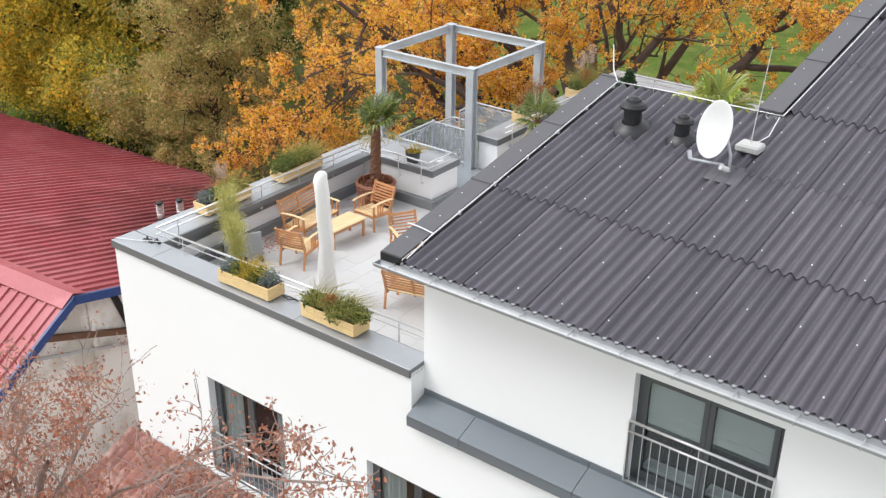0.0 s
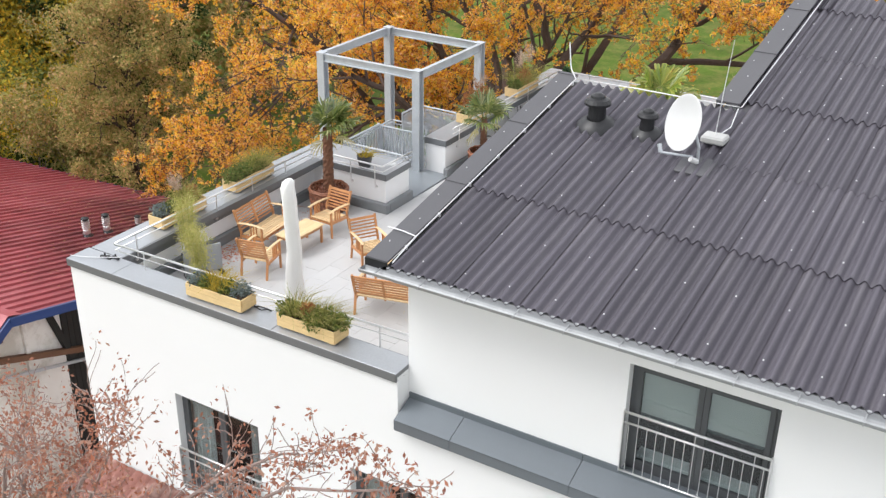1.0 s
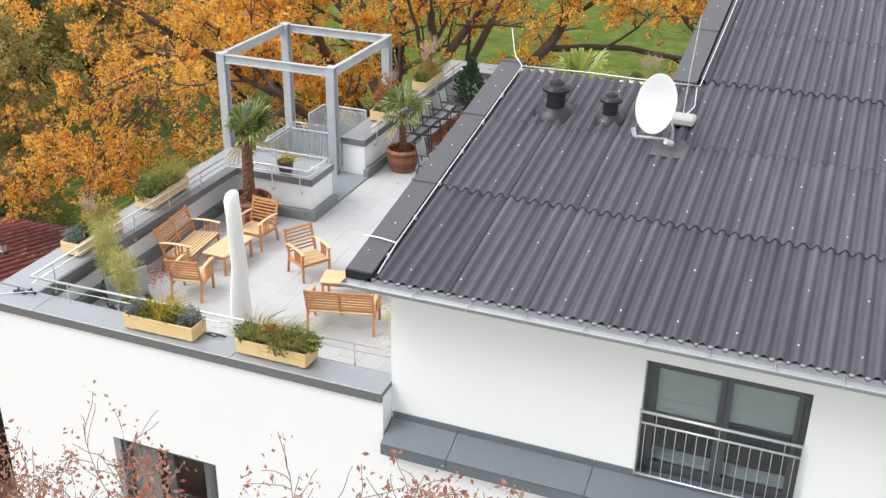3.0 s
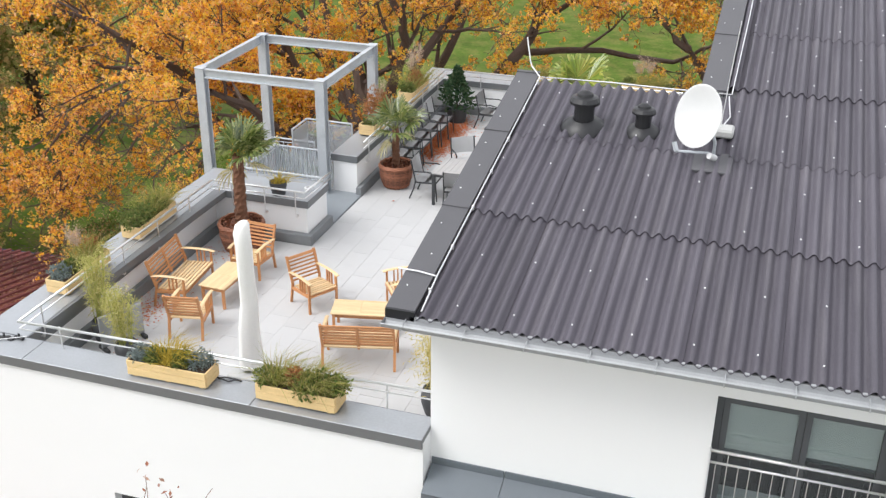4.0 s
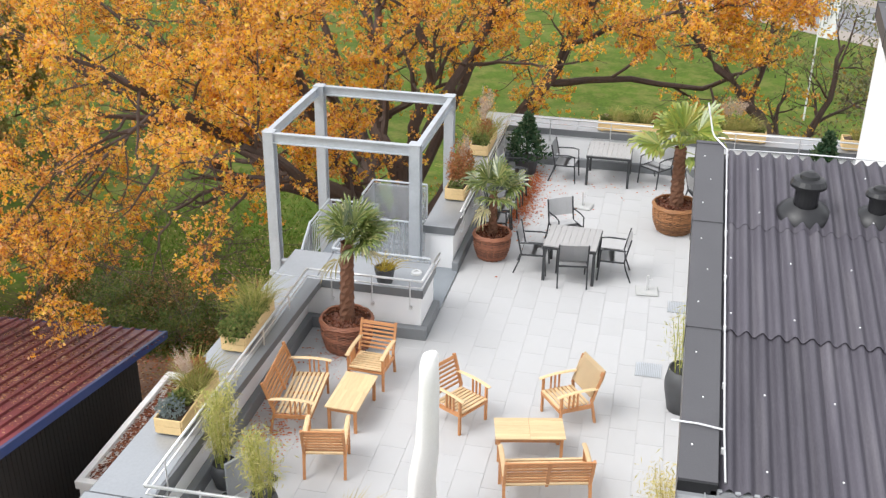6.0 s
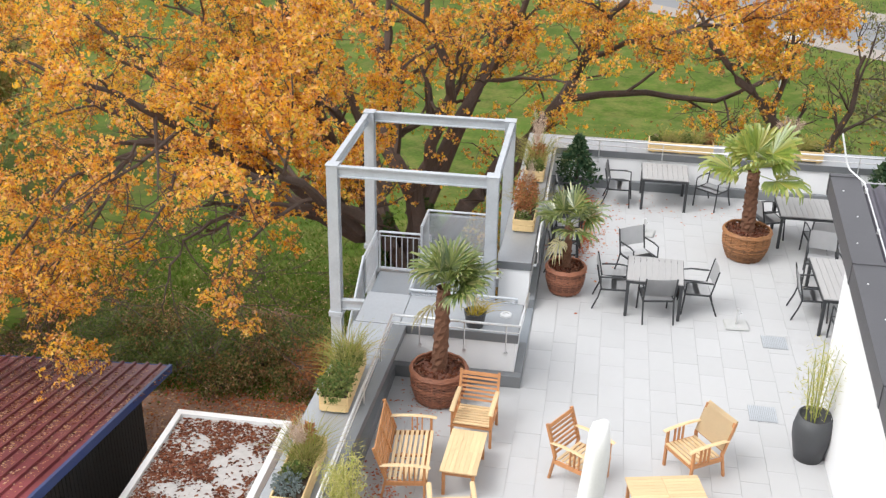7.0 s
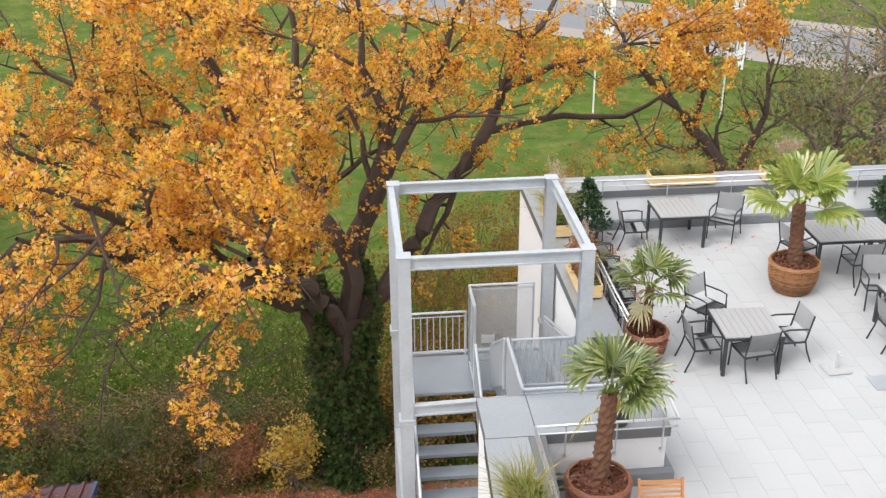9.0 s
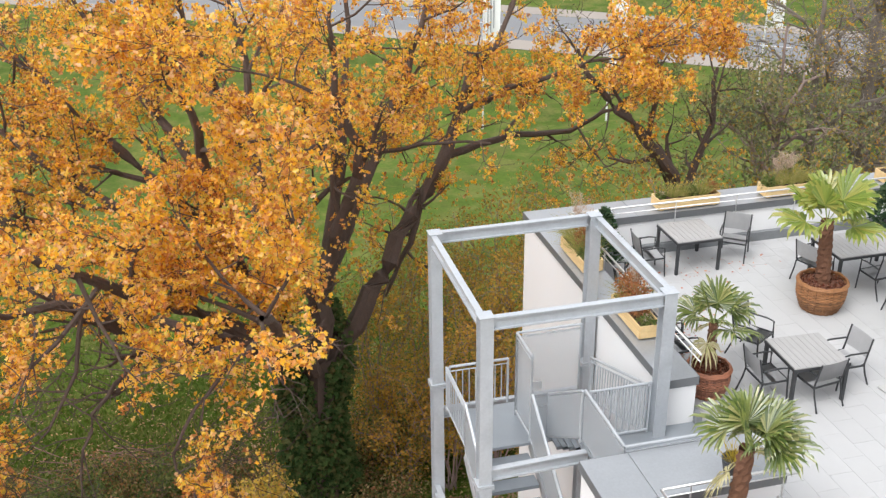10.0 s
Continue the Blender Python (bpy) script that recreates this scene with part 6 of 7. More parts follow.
prism(bm, [(-2.0, 0, -0.06), (2.0, 0, -0.06), (2.0, -3.2, -1.5), (-2.0, -3.2, -1.5)], (0, 0, -0.1))
part("canopy_deck", bm, M_BEAM, can)
for r in range(11):
    bm = B()
    for c in range(18):
        x = -2.0 + 0.222 * c
        y = -0.02 - 0.29 * r
        z = 0.03 - 0.45 * (0.29 * r)
        quadmesh(bm, 2, 5, lambda i, j: (x + 0.222 * j / 4, y - 0.32 * i, z - 0.45 * 0.32 * i + 0.03 * i * 0.6 + 0.03 * math.sin(math.pi * j / 4) + 0.01))
    part("tile_course", bm, M_TILE, can)
for x in (-1.8, 1.8):
    bm = B()
    beam(bm, (x, -3.0, -1.5), (x, -3.0, GZ + 3.75), 0.14, 0.14)
    part("post", bm, M_BEAM, can)


# ---- road beyond the lawn ----
def band(name, off, width, z, mat, label, category, kind="structure"):
    bm = B()
    n = Vector((0.584, 0.811, 0))
    d = Vector((0.811, -0.584, 0))
    o = Vector((10.6, 94.8, ground_z(94.8) + z)) + n * off
    bm.faces.new([bm.verts.new(p) for p in (o - d * 220, o + d * 220, o + d * 220 + n * width, o - d * 220 + n * width)])
    return tagged(mesh_object(name, bm, mat), label, category, "", kind)


band("pavement", 0.0, 3.2, 0.04, M_PATH, "sandy footpath along the road", "footpath")
band("road", 3.2, 10.4, 0.03, M_ASPHALT, "grey asphalt road beyond the lawn", "road")
band("pavement_far", 13.6, 3.0, 0.05, M_PATH, "footpath on the far side of the road", "footpath")
n_r, d_r = Vector((0.584, 0.811, 0)), Vector((0.811, -0.584, 0))
bm = B()
for k in range(-14, 15):
    o = Vector((10.6, 94.8, ground_z(94.8) + 0.06)) + n_r * 8.3 + d_r * (k * 9)
    bm.faces.new([bm.verts.new(p) for p in (o, o + d_r * 4.5, o + d_r * 4.5 + n_r * 0.16, o + n_r * 0.16)])
tagged(mesh_object("road_marking", bm, M_MARK), "white dashed centre line on the road", "road marking", "", "structure")

for x, y, low in ((15.8, 64.5, 5.8), (24.8, 63.8, 3.8), (35.6, 62.0, 6.2)):
    f = thing("banner_pole", pose(x, y, ground_z(y), 0, 0, -30), "white flag pole with a tall white printed banner on the lawn", "banner", "banner poles")
    bm = B()
    rod(bm, (0, 0, 0), (0, 0, 11.0), 0.07, 0.04)
    part("pole", bm, M_POLE, f)
    bm = B()
    quadmesh(bm, 9, 4, lambda i, j: (0.05 + 0.37 * j, 0.07 * math.sin(i * 0.8 + j), low + 5.0 * i / 8))
    cl = part("banner_cloth", bm, M_BANNER, f, "white cloth banner")
    bm = B()
    for k in range(3):
        box(bm, 0.3 + 0.2 * k, 0.36 + 0.2 * k, -0.12, -0.11, low + 0.8 + 0.3 * k, low + 4.0)
    part("print_bar", bm, M_BAR, cl)


# ---- trees ----
def grow(limbs, rng, counts, lengths, rise=0.25, spread=0.9, stout=1.0):
    """Branches and twig ends grown from given limbs, each a list of (x, y, z, radius)."""
    tubes, tips = [], []

    def sprout(p, d, length, r, level):
        pts, rad = [p], [r]
        n = 5
        for i in range(n):
            d = d + Vector((rng.normal(), rng.normal(), rng.normal() + rise)) * 0.16
            d.normalize()
            p = p + d * (length / n)
            pts.append(p)
            rad.append(max(0.006, r * (1 - 0.72 * (i + 1) / n)))
        tubes.append((pts, rad, level))
        if level >= len(counts):
            tips.extend((pts[k], d) for k in (2, 3, 4, 5))
            return
        branch_out(pts, rad, level)

    def branch_out(pts, rad, level):
        for k in range(counts[level]):
            f = 0.22 + 0.78 * (k + rng.uniform(0.2, 1)) / counts[level]
            f = min(f, 0.995) * (len(pts) - 1)
            i = int(f)
            p = pts[i].lerp(pts[i + 1], f - i)
            d = (pts[i + 1] - pts[i]).normalized()
            q = Vector((rng.normal(), rng.normal(), rng.normal() * 0.7))
            d = (d * 0.75 + q.normalized() * spread + Vector((0, 0, rise * 0.5))).normalized()
            sprout(p, d, lengths[level] * rng.uniform(0.65, 1.25), max(0.008, rad[i] * 0.55), level + 1)

    for limb in limbs:
        pts = [Vector(p[:3]) for p in limb]
        rad = [p[3] * stout for p in limb]
        fine, frad = [], []
        for i in range(len(pts) - 1):
            a, b = pts[max(i - 1, 0)], pts[min(i + 2, len(pts) - 1)]
            for s in range(4):
                f = s / 4
                h = (2 * f ** 3 - 3 * f ** 2 + 1) * pts[i] + (f ** 3 - 2 * f ** 2 + f) * 0.5 * (pts[i + 1] - a) + (3 * f ** 2 - 2 * f ** 3) * pts[i + 1] + (f ** 3 - f ** 2) * 0.5 * (b - pts[i])
                fine.append(h + Vector((rng.normal(), rng.normal(), rng.normal())) * 0.05)
                frad.append(rad[i] * (1 - f) + rad[i + 1] * f)
        fine.append(pts[-1])
        frad.append(rad[-1])
        tubes.append((fine, frad, 0))
        branch_out(fine, frad, 0)
    return tubes, tips


def wood(name, tubes, mat, parent, label=""):
    """All branches as one mesh of tapered tubes."""
    verts, faces = [], []
    for pts, rad, level in tubes:
        n = (10, 6, 5, 4, 3)[min(level, 4)]
        start = len(verts)
        for i, p in enumerate(pts):
            d = (pts[min(i + 1, len(pts) - 1)] - pts[max(i - 1, 0)]).normalized()
            a = d.orthogonal().normalized()
            b = d.cross(a)
            for k in range(n):
                w = 2 * math.pi * k / n
                verts.append(p + (a * math.cos(w) + b * math.sin(w)) * rad[i] * (1 + 0.12 * math.sin(3 * w + i)))
        for i in range(len(pts) - 1):
            for k in range(n):
                faces.append((start + i * n + k, start + i * n + (k + 1) % n, start + (i + 1) * n + (k + 1) % n, start + (i + 1) * n + k))
    ob = new(name, from_lists(name, [tuple(v) for v in verts], faces, [mat]))
    ob.parent = parent
    return tagged(ob, label)


def crown(name, tips, per, size, mat, parent, rng, reach, shape="leaf", keep=None, droop=0.0, aspect=0.6, label=""):
    c = np.array([tuple(p) for p, d in tips])
    if keep is not None:
        c = c[[keep(p) for p in c]]
    pos = np.repeat(c, per, 0) + rng.normal(size=(len(c) * per, 3)) * reach
    aim = np.tile([0, 0, -droop], (len(pos), 1))
    return leaf_part(name, cloud(name, pos, rng.uniform(0.6, 1.35, len(pos)) * size, mat, rng, shape, aim, 1.0, aspect), parent, label)


# the great oak behind the stair tower
rng = np.random.default_rng(61)
oak = thing("oak_tree", Matrix.Translation((0.11, 0.435, -0.75)) @ Matrix.Scale(1.08, 4), "huge spreading oak in orange autumn leaf, ivy on its trunk", "tree")
OX, OY = -1.75, 19.5
trunk_limb = [(OX, OY, -9.6, 0.95), (OX, OY, -8.8, 0.7), (OX + 0.05, OY, -7.0, 0.62), (OX + 0.1, OY, -5.2, 0.66), (OX + 0.15, OY, -4.2, 0.5)]
limbs = [
    [(-1.7, 19.5, -5.0, 0.42), (-1.6, 19.5, -2.6, 0.34), (-2.5, 20.3, -0.9, 0.27), (-2.6, 21.0, 0.9, 0.2), (-2.6, 21.5, 2.4, 0.12), (-2.9, 21.8, 4.6, 0.05)],
    [(-1.6, 19.5, -3.0, 0.26), (-1.0, 19.3, -0.8, 0.22), (-0.4, 18.8, 1.1, 0.17), (-0.9, 18.3, 2.8, 0.11), (-1.0, 18.0, 5.0, 0.04)],
    [(-1.3, 19.6, -2.4, 0.24), (-0.4, 19.8, -0.3, 0.2), (0.7, 20.5, 1.6, 0.14), (1.5, 21.0, 3.6, 0.09), (2.0, 21.5, 5.4, 0.04)],
    [(-1.5, 19.5, -4.9, 0.4), (-0.3, 19.8, -3.2, 0.33), (0.8, 20.6, -1.8, 0.29), (2.5, 22.0, 0.1, 0.22), (3.1, 22.3, 1.4, 0.15), (4.2, 22.6, 3.1, 0.09), (4.9, 22.9, 4.8, 0.04)],
    [(2.3, 21.9, -0.1, 0.16), (4.1, 22.8, -0.1, 0.13), (6.9, 24.5, -0.7, 0.1), (8.1, 24.0, 0.1, 0.06), (9.0, 23.8, 0.6, 0.03)],
    [(-1.9, 19.4, -5.2, 0.38), (-3.5, 18.8, -3.1, 0.3), (-5.4, 17.0, -2.0, 0.22), (-6.5, 15.5, -0.1, 0.14), (-7.9, 14.0, 0.8, 0.06)],
    [(-1.9, 19.3, -4.6, 0.34), (-3.1, 18.6, -1.8, 0.26), (-3.6, 17.6, 0.4, 0.19), (-4.0, 16.5, 3.0, 0.12), (-4.4, 16.0, 4.3, 0.06)],
    [(-1.8, 19.0, -4.4, 0.3), (-2.4, 17.0, -2.2, 0.22), (-3.0, 14.4, -0.4, 0.15), (-3.3, 12.4, 0.9, 0.07)],
    [(-2.4, 18.8, -3.6, 0.28), (-4.6, 16.2, -0.8, 0.2), (-6.2, 13.8, 1.4, 0.12), (-7.4, 12.4, 2.6, 0.05)],
    [(-3.4, 20.4, -2.8, 0.2), (-7.0, 21.6, -1.4, 0.14), (-9.8, 22.0, -0.4, 0.09), (-12.0, 22.2, 0.6, 0.04)],
    [(-3.0, 20.6, -3.0, 0.18), (-7.2, 22.6, -2.2, 0.12), (-10.2, 23.4, -1.8, 0.07), (-12.4, 23.6, -1.6, 0.03)],
    [(-9.0, 18.4, -0.5, 0.1), (-11.4, 18.6, 0.6, 0.07), (-13.6, 18.8, 1.6, 0.03)],
    [(-8.4, 18.8, -1.0, 0.09), (-11.0, 17.4, -2.0, 0.06), (-12.8, 16.8, -3.4, 0.03)],
    [(-7.0, 21.6, -1.2, 0.1), (-10.6, 20.8, 1.2, 0.07), (-13.0, 20.6, 3.4, 0.03)],
    [(-8.4, 17.0, -0.7, 0.07), (-9.4, 15.2, -2.6, 0.05), (-9.9, 14.2, -4.6, 0.02)],
    [(-8.8, 17.2, -1.0, 0.07), (-10.4, 15.2, -3.0, 0.05), (-11.0, 14.4, -5.2, 0.02)],
    [(-10.2, 17.2, -1.4, 0.07), (-11.8, 15.6, -3.4, 0.05), (-12.4, 14.6, -5.4, 0.02)],
    [(-2.4, 20.2, -2.6, 0.22), (-4.2, 21.8, 0.6, 0.16), (-5.6, 22.8, 2.6, 0.1), (-6.6, 23.4, 4.6, 0.05)],
    [(-3.6, 20.6, -2.0, 0.2), (-6.4, 21.6, -0.2, 0.14), (-8.6, 22.4, 1.4, 0.09), (-10.4, 22.8, 2.6, 0.04)],
    [(-2.2, 20.4, -1.0, 0.2), (-3.2, 22.2, 1.6, 0.14), (-3.8, 23.4, 3.4, 0.08), (-4.2, 24.0, 5.2, 0.04)],
    [(-2.0, 19.8, -4.2, 0.3), (-4.4, 22.0, -1.0, 0.22), (-7.0, 23.6, 1.6, 0.13), (-8.8, 24.8, 3.4, 0.06)],
    [(-1.5, 20.0, -3.8, 0.26), (-0.4, 22.8, -0.6, 0.18), (0.4, 25.0, 2.2, 0.1), (0.6, 26.2, 4.6, 0.05)],
    [(-3.4, 18.9, -3.2, 0.22), (-6.4, 19.2, -2.0, 0.16), (-9.2, 18.4, -0.4, 0.1), (-11.2, 17.6, 1.0, 0.05)],
    [(-3.0, 14.6, -0.6, 0.07), (-4.4, 14.0, -1.4, 0.05), (-5.1, 13.8, -2.6, 0.035), (-4.8, 13.6, -3.6, 0.02)],
    [(-5.4, 17.0, -2.0, 0.09), (-6.4, 15.6, -2.2, 0.06), (-7.0, 14.8, -3.2, 0.03), (-7.1, 14.6, -4.2, 0.015)],
    [(-8.6, 18.6, -0.8, 0.08), (-9.8, 16.4, -2.2, 0.05), (-10.6, 15.4, -4.0, 0.03), (-10.8, 15.2, -5.2, 0.015)],
    [(2.9, 22.2, 1.0, 0.13), (4.4, 21.4, 1.9, 0.09), (6.2, 20.6, 2.6, 0.05), (7.6, 20.2, 2.9, 0.03)],
]
tubes, tips = grow(limbs, rng, (7, 5, 4), (2.6, 1.35, 0.6), 0.2, 1.0, 0.76)
tubes.append(([Vector(p[:3]) for p in trunk_limb], [p[3] for p in trunk_limb], 0))
wood("trunk", tubes, M_BARK, oak, "dark furrowed trunk and limbs")


def dense_side(p):
    """The crown is fuller on its outer, south-western side and thin along the inner limbs."""
    x, y, z = p[0] * 1.08 + 0.11, p[1] * 1.08 + 0.435, p[2] * 1.08 - 0.75
    low = -2.1 - 0.5 * (y - 17.0) - (4.4 if x < -9.0 else 0.0) - 1.1 * math.sin(x * 1.25 + 0.6) + 0.5 * rng.normal()
    if z < low and not (math.hypot(x + 5.2, y - 14.4) < 1.15 and z > -4.4):
        return False
    if x > 3.0:
        return rng.uniform() < (0.5 if z > 0.6 else 0.12)
    inner = math.hypot(p[0] + 0.5, p[1] - 20.5) / 8.5
    west = 0.5 - 0.06 * (p[0] + 1.7)
    thin = 0.6 if z < low + 1.6 else 0.8
    if -7.5 < x < -1.8 and y < 20.5 and z > low + 1.0:
        thin = 1.1
    if x < -7.5:
        thin = 0.62
    if -4.4 < x < -0.8 and 16.3 < y < 20.0 and -3.6 < z < 0.6:
        thin = 1.7
    return rng.uniform() < thin * min(0.44 if x > -8 else 0.36, 0.19 + 0.24 * inner + 0.2 * west)


kept = np.array([tuple(p) for p, d in tips])
kept = kept[[dense_side(p) for p in kept]]
# each twig end carries a few tight rosettes of broad leaves
hearts = np.repeat(kept, 4, 0) + rng.normal(size=(len(kept) * 4, 3)) * 0.15
pos = np.repeat(hearts, 11, 0) + rng.normal(size=(len(hearts) * 11, 3)) * 0.05
around = rng.normal(size=(len(hearts), 3)) * 0.35
aim = np.repeat(around, 11, 0) + np.array([0, 0, -0.25])
leaf_part("crown", cloud("crown", pos, rng.uniform(0.06, 0.125, len(pos)), L_OAK, rng, "oak", aim, 0.8, 0.85), oak, "orange and yellow oak leaves")
ivn = 19000
f = rng.uniform(0, 1, ivn)
a = rng.uniform(0, 6.28, ivn)
rr_ = 0.6 + 0.14 * np.sin(a * 3 + f * 9) + 0.1 * np.sin(a * 7 - f * 23) + 0.24 * rng.uniform(0, 1, ivn) ** 2 + 0.35 * np.maximum(0, 0.35 - f)
ivp = np.stack([OX + rr_ * np.cos(a), OY + rr_ * np.sin(a), -9.3 + f * (5.3 + 0.9 * np.sin(2 * a + 1.0) + 0.5 * np.sin(5 * a))], 1)
leaf_part("ivy", cloud("ivy", ivp, rng.uniform(0.09, 0.2, ivn), L_IVY, rng, "leaf", np.stack([np.cos(a), np.sin(a), 0 * a], 1), 0.8, 0.9), oak, "dark green ivy round the trunk")


def leafy_tree(x, y, height, radius, mat, seed, size, per, label, low=0.15, sharp=1.0, limbs_n=16, counts=(6, 4), name="tree", bare=1.0):
    """A full-crowned tree: a trunk with rising limbs that fill an egg-shaped crown."""
    g = np.random.default_rng(seed)
    t = thing(name, pose(x, y, ground_z(y)), label, "tree", "park trees")
    ls = [[(0, 0, -0.2, 0.05 * radius + 0.12), (0, 0, height * 0.3, 0.04 * radius + 0.08), (0.1, 0, height * 0.62, 0.07), (0, 0.1, height * 0.95, 0.03)]]
    for k in range(limbs_n):
        h = height * (low + (0.82 - low) * k / limbs_n)
        fz = min(1.0, (h / height) * 1.05 + 0.12)
        ext = radius * (1 - abs(2 * fz - 0.95) ** 2.2 * 0.55) * g.uniform(0.75, 1.05) * sharp
        w = 2.4 * k + g.uniform(-0.4, 0.4)
        e = (math.cos(w) * ext, math.sin(w) * ext)
        ls.append([(0, 0, h * 0.9, 0.07), (e[0] * 0.5, e[1] * 0.5, h + ext * 0.16, 0.05), (e[0], e[1], h + ext * 0.34, 0.02)])
    tb, tp = grow(ls, g, counts, (radius * 0.42, radius * 0.24), 0.3, 1.0)
    wood("trunk", tb, M_BARK if bare == 1.0 else M_TWIG, t)
    keep = None if bare == 1.0 else (lambda p: g.uniform() < bare)
    crown("crown", tp, per, size, mat, t, g, radius * 0.062, "leaf", keep, 0.2, 0.6)
    return t


leafy_tree(-20.3, 19.9, 12.5, 2.8, L_OLIVE, 71, 0.13, 22, "dense olive-green tree turning pale brown", 0.1, 1.0, 28, (6, 4))
leafy_tree(-34.0, 22.5, 13.0, 5.6, L_YELLOW, 72, 0.22, 24, "broad tree with yellow and green leaves overhanging the red roof", 0.16, 1.0, 26, (6, 4))
# borrows the dark ivy leaf colour to paint this tree as deeply shaded
leafy_tree(-29.0, 27.5, 16.0, 4.0, L_IVY, 73, 0.28, 20, "dark green tree, its deep shade put into the leaf colour", 0.1, 1.0, 24, (5, 4))
leafy_tree(-43.0, 27.0, 14.5, 5.5, L_YELLOW, 74, 0.3, 20, "yellowing tree behind the hall", 0.12, 1.0, 22, (5, 4))
leafy_tree(-31.0, 40.0, 16.5, 6.0, L_OLIVE, 76, 0.34, 20, "tall brownish-green tree at the park edge", 0.08, 1.0, 24, (5, 4))
leafy_tree(-50.0, 36.0, 16.5, 6.5, L_OLIVE, 78, 0.36, 20, "green-brown tree far behind the hall", 0.08, 1.0, 22, (5, 4))

# bare trees and scrub beyond the far parapet
g = np.random.default_rng(81)
lean = thing("leaning_tree", Matrix.Translation((0, 0, 0)), "nearly bare leaning tree with dark crooked branches and sparse grey-green leaves", "tree")
ls = [[(10.6, 24.6, GZ - 0.3, 0.3), (10.4, 24.4, -5.5, 0.24), (9.9, 24.0, -2.3, 0.2), (8.6, 24.0, -0.6, 0.15), (7.3, 24.0, 0.8, 0.09), (6.6, 24.0, 2.0, 0.04)],
      [(10.2, 24.2, -3.5, 0.16), (11.2, 24.6, -1.4, 0.1), (11.6, 25.0, 0.8, 0.05)], [(9.0, 24.0, -1.0, 0.1), (9.4, 24.6, 0.8, 0.06), (9.2, 25.0, 2.2, 0.03)]]
tb, tp = grow(ls, g, (7, 4, 3), (1.7, 0.9, 0.5), 0.25, 1.0)
wood("trunk", tb, M_BARK, lean)
crown("crown", tp, 5, 0.14, L_GREYGREEN, lean, g, 0.16, "leaf", lambda p: g.uniform() < (0.5 if p[2] > -0.5 and p[0] > 8.5 else 0.15), 0.8, 0.35)
leafy_tree(14.2, 25.5, 13.6, 3.2, L_GREYGREEN, 82, 0.15, 9, "thin grey tree with drooping grey-green leaves", 0.35, 1.0, 14, (6, 4), "bare_tree", 0.5)
leafy_tree(20.5, 28.0, 14.5, 3.8, L_GREYGREEN, 83, 0.14, 7, "bare grey tree with fine twigs", 0.25, 1.0, 16, (6, 4), "bare_tree", 0.35)
leafy_tree(18.0, 21.5, 11.0, 2.4, L_SCRUB, 84, 0.12, 7, "thin twiggy tree with sparse yellow leaves", 0.3, 1.0, 12, (6, 4), "bare_tree", 0.4)

for x, y, r, hh, sd in ((18.3, 26.5, 0.3, 17.0, 86), (16.0, 26.0, 0.2, 14.0, 87), (22.5, 30.0, 0.3, 17.0, 88)):
    g2 = np.random.default_rng(sd)
    gt = thing("bare_tree", pose(x, y, ground_z(y)), "tall bare tree with a thick pale grey trunk", "tree", "park trees")
    ls = [[(0.3, 0, -0.2, r * 1.2), (0.15, 0, hh * 0.35, r), (-0.1, 0, hh * 0.65, r * 0.7), (-0.3, 0.2, hh, 0.05)]]
    for k in range(10):
        w = 2.4 * k + g2.uniform(-0.3, 0.3)
        h0 = hh * (0.4 + 0.05 * k)
        ls.append([(0.05, 0, h0, r * 0.4), (1.3 * math.cos(w), 1.3 * math.sin(w), h0 + 1.2, r * 0.26), (2.9 * math.cos(w), 2.9 * math.sin(w), h0 + 1.8, 0.03)])
    tb, tp = grow(ls, g2, (7, 4, 3), (1.9, 1.0, 0.6), 0.1, 1.0)
    wood("trunk", tb, M_GREYBARK, gt)
    crown("crown", tp, 3, 0.1, L_SCRUB, gt, g2, 0.2, "leaf", lambda p: g2.uniform() < 0.3, 0.2)


def shrub(x, y, h, r, mat, seed, size, per, label, category="shrub", group="park shrubs"):
    g = np.random.default_rng(seed)
    t = thing("shrub", pose(x, y, ground_z(y)), label, category, group)
    ls = []
    for k in range(9):
        w = 2.4 * k
        e = r * g.uniform(0.4, 1.0)
        ls.append([(0.1 * math.cos(w), 0.1 * math.sin(w), -0.05, 0.03), (e * 0.5 * math.cos(w), e * 0.5 * math.sin(w), h * 0.5, 0.02), (e * math.cos(w), e * math.sin(w), h * g.uniform(0.6, 1.0), 0.008)])
    tb, tp = grow(ls, g, (6, 3), (r * 0.5, r * 0.3), 0.3, 1.0)
    wood("stem", tb, M_BARK if mat is L_UNDER else M_TWIG, t)
    crown("foliage", tp, per, size, mat, t, g, r * 0.13, "leaf", None, 0.1, 0.6)
    return t


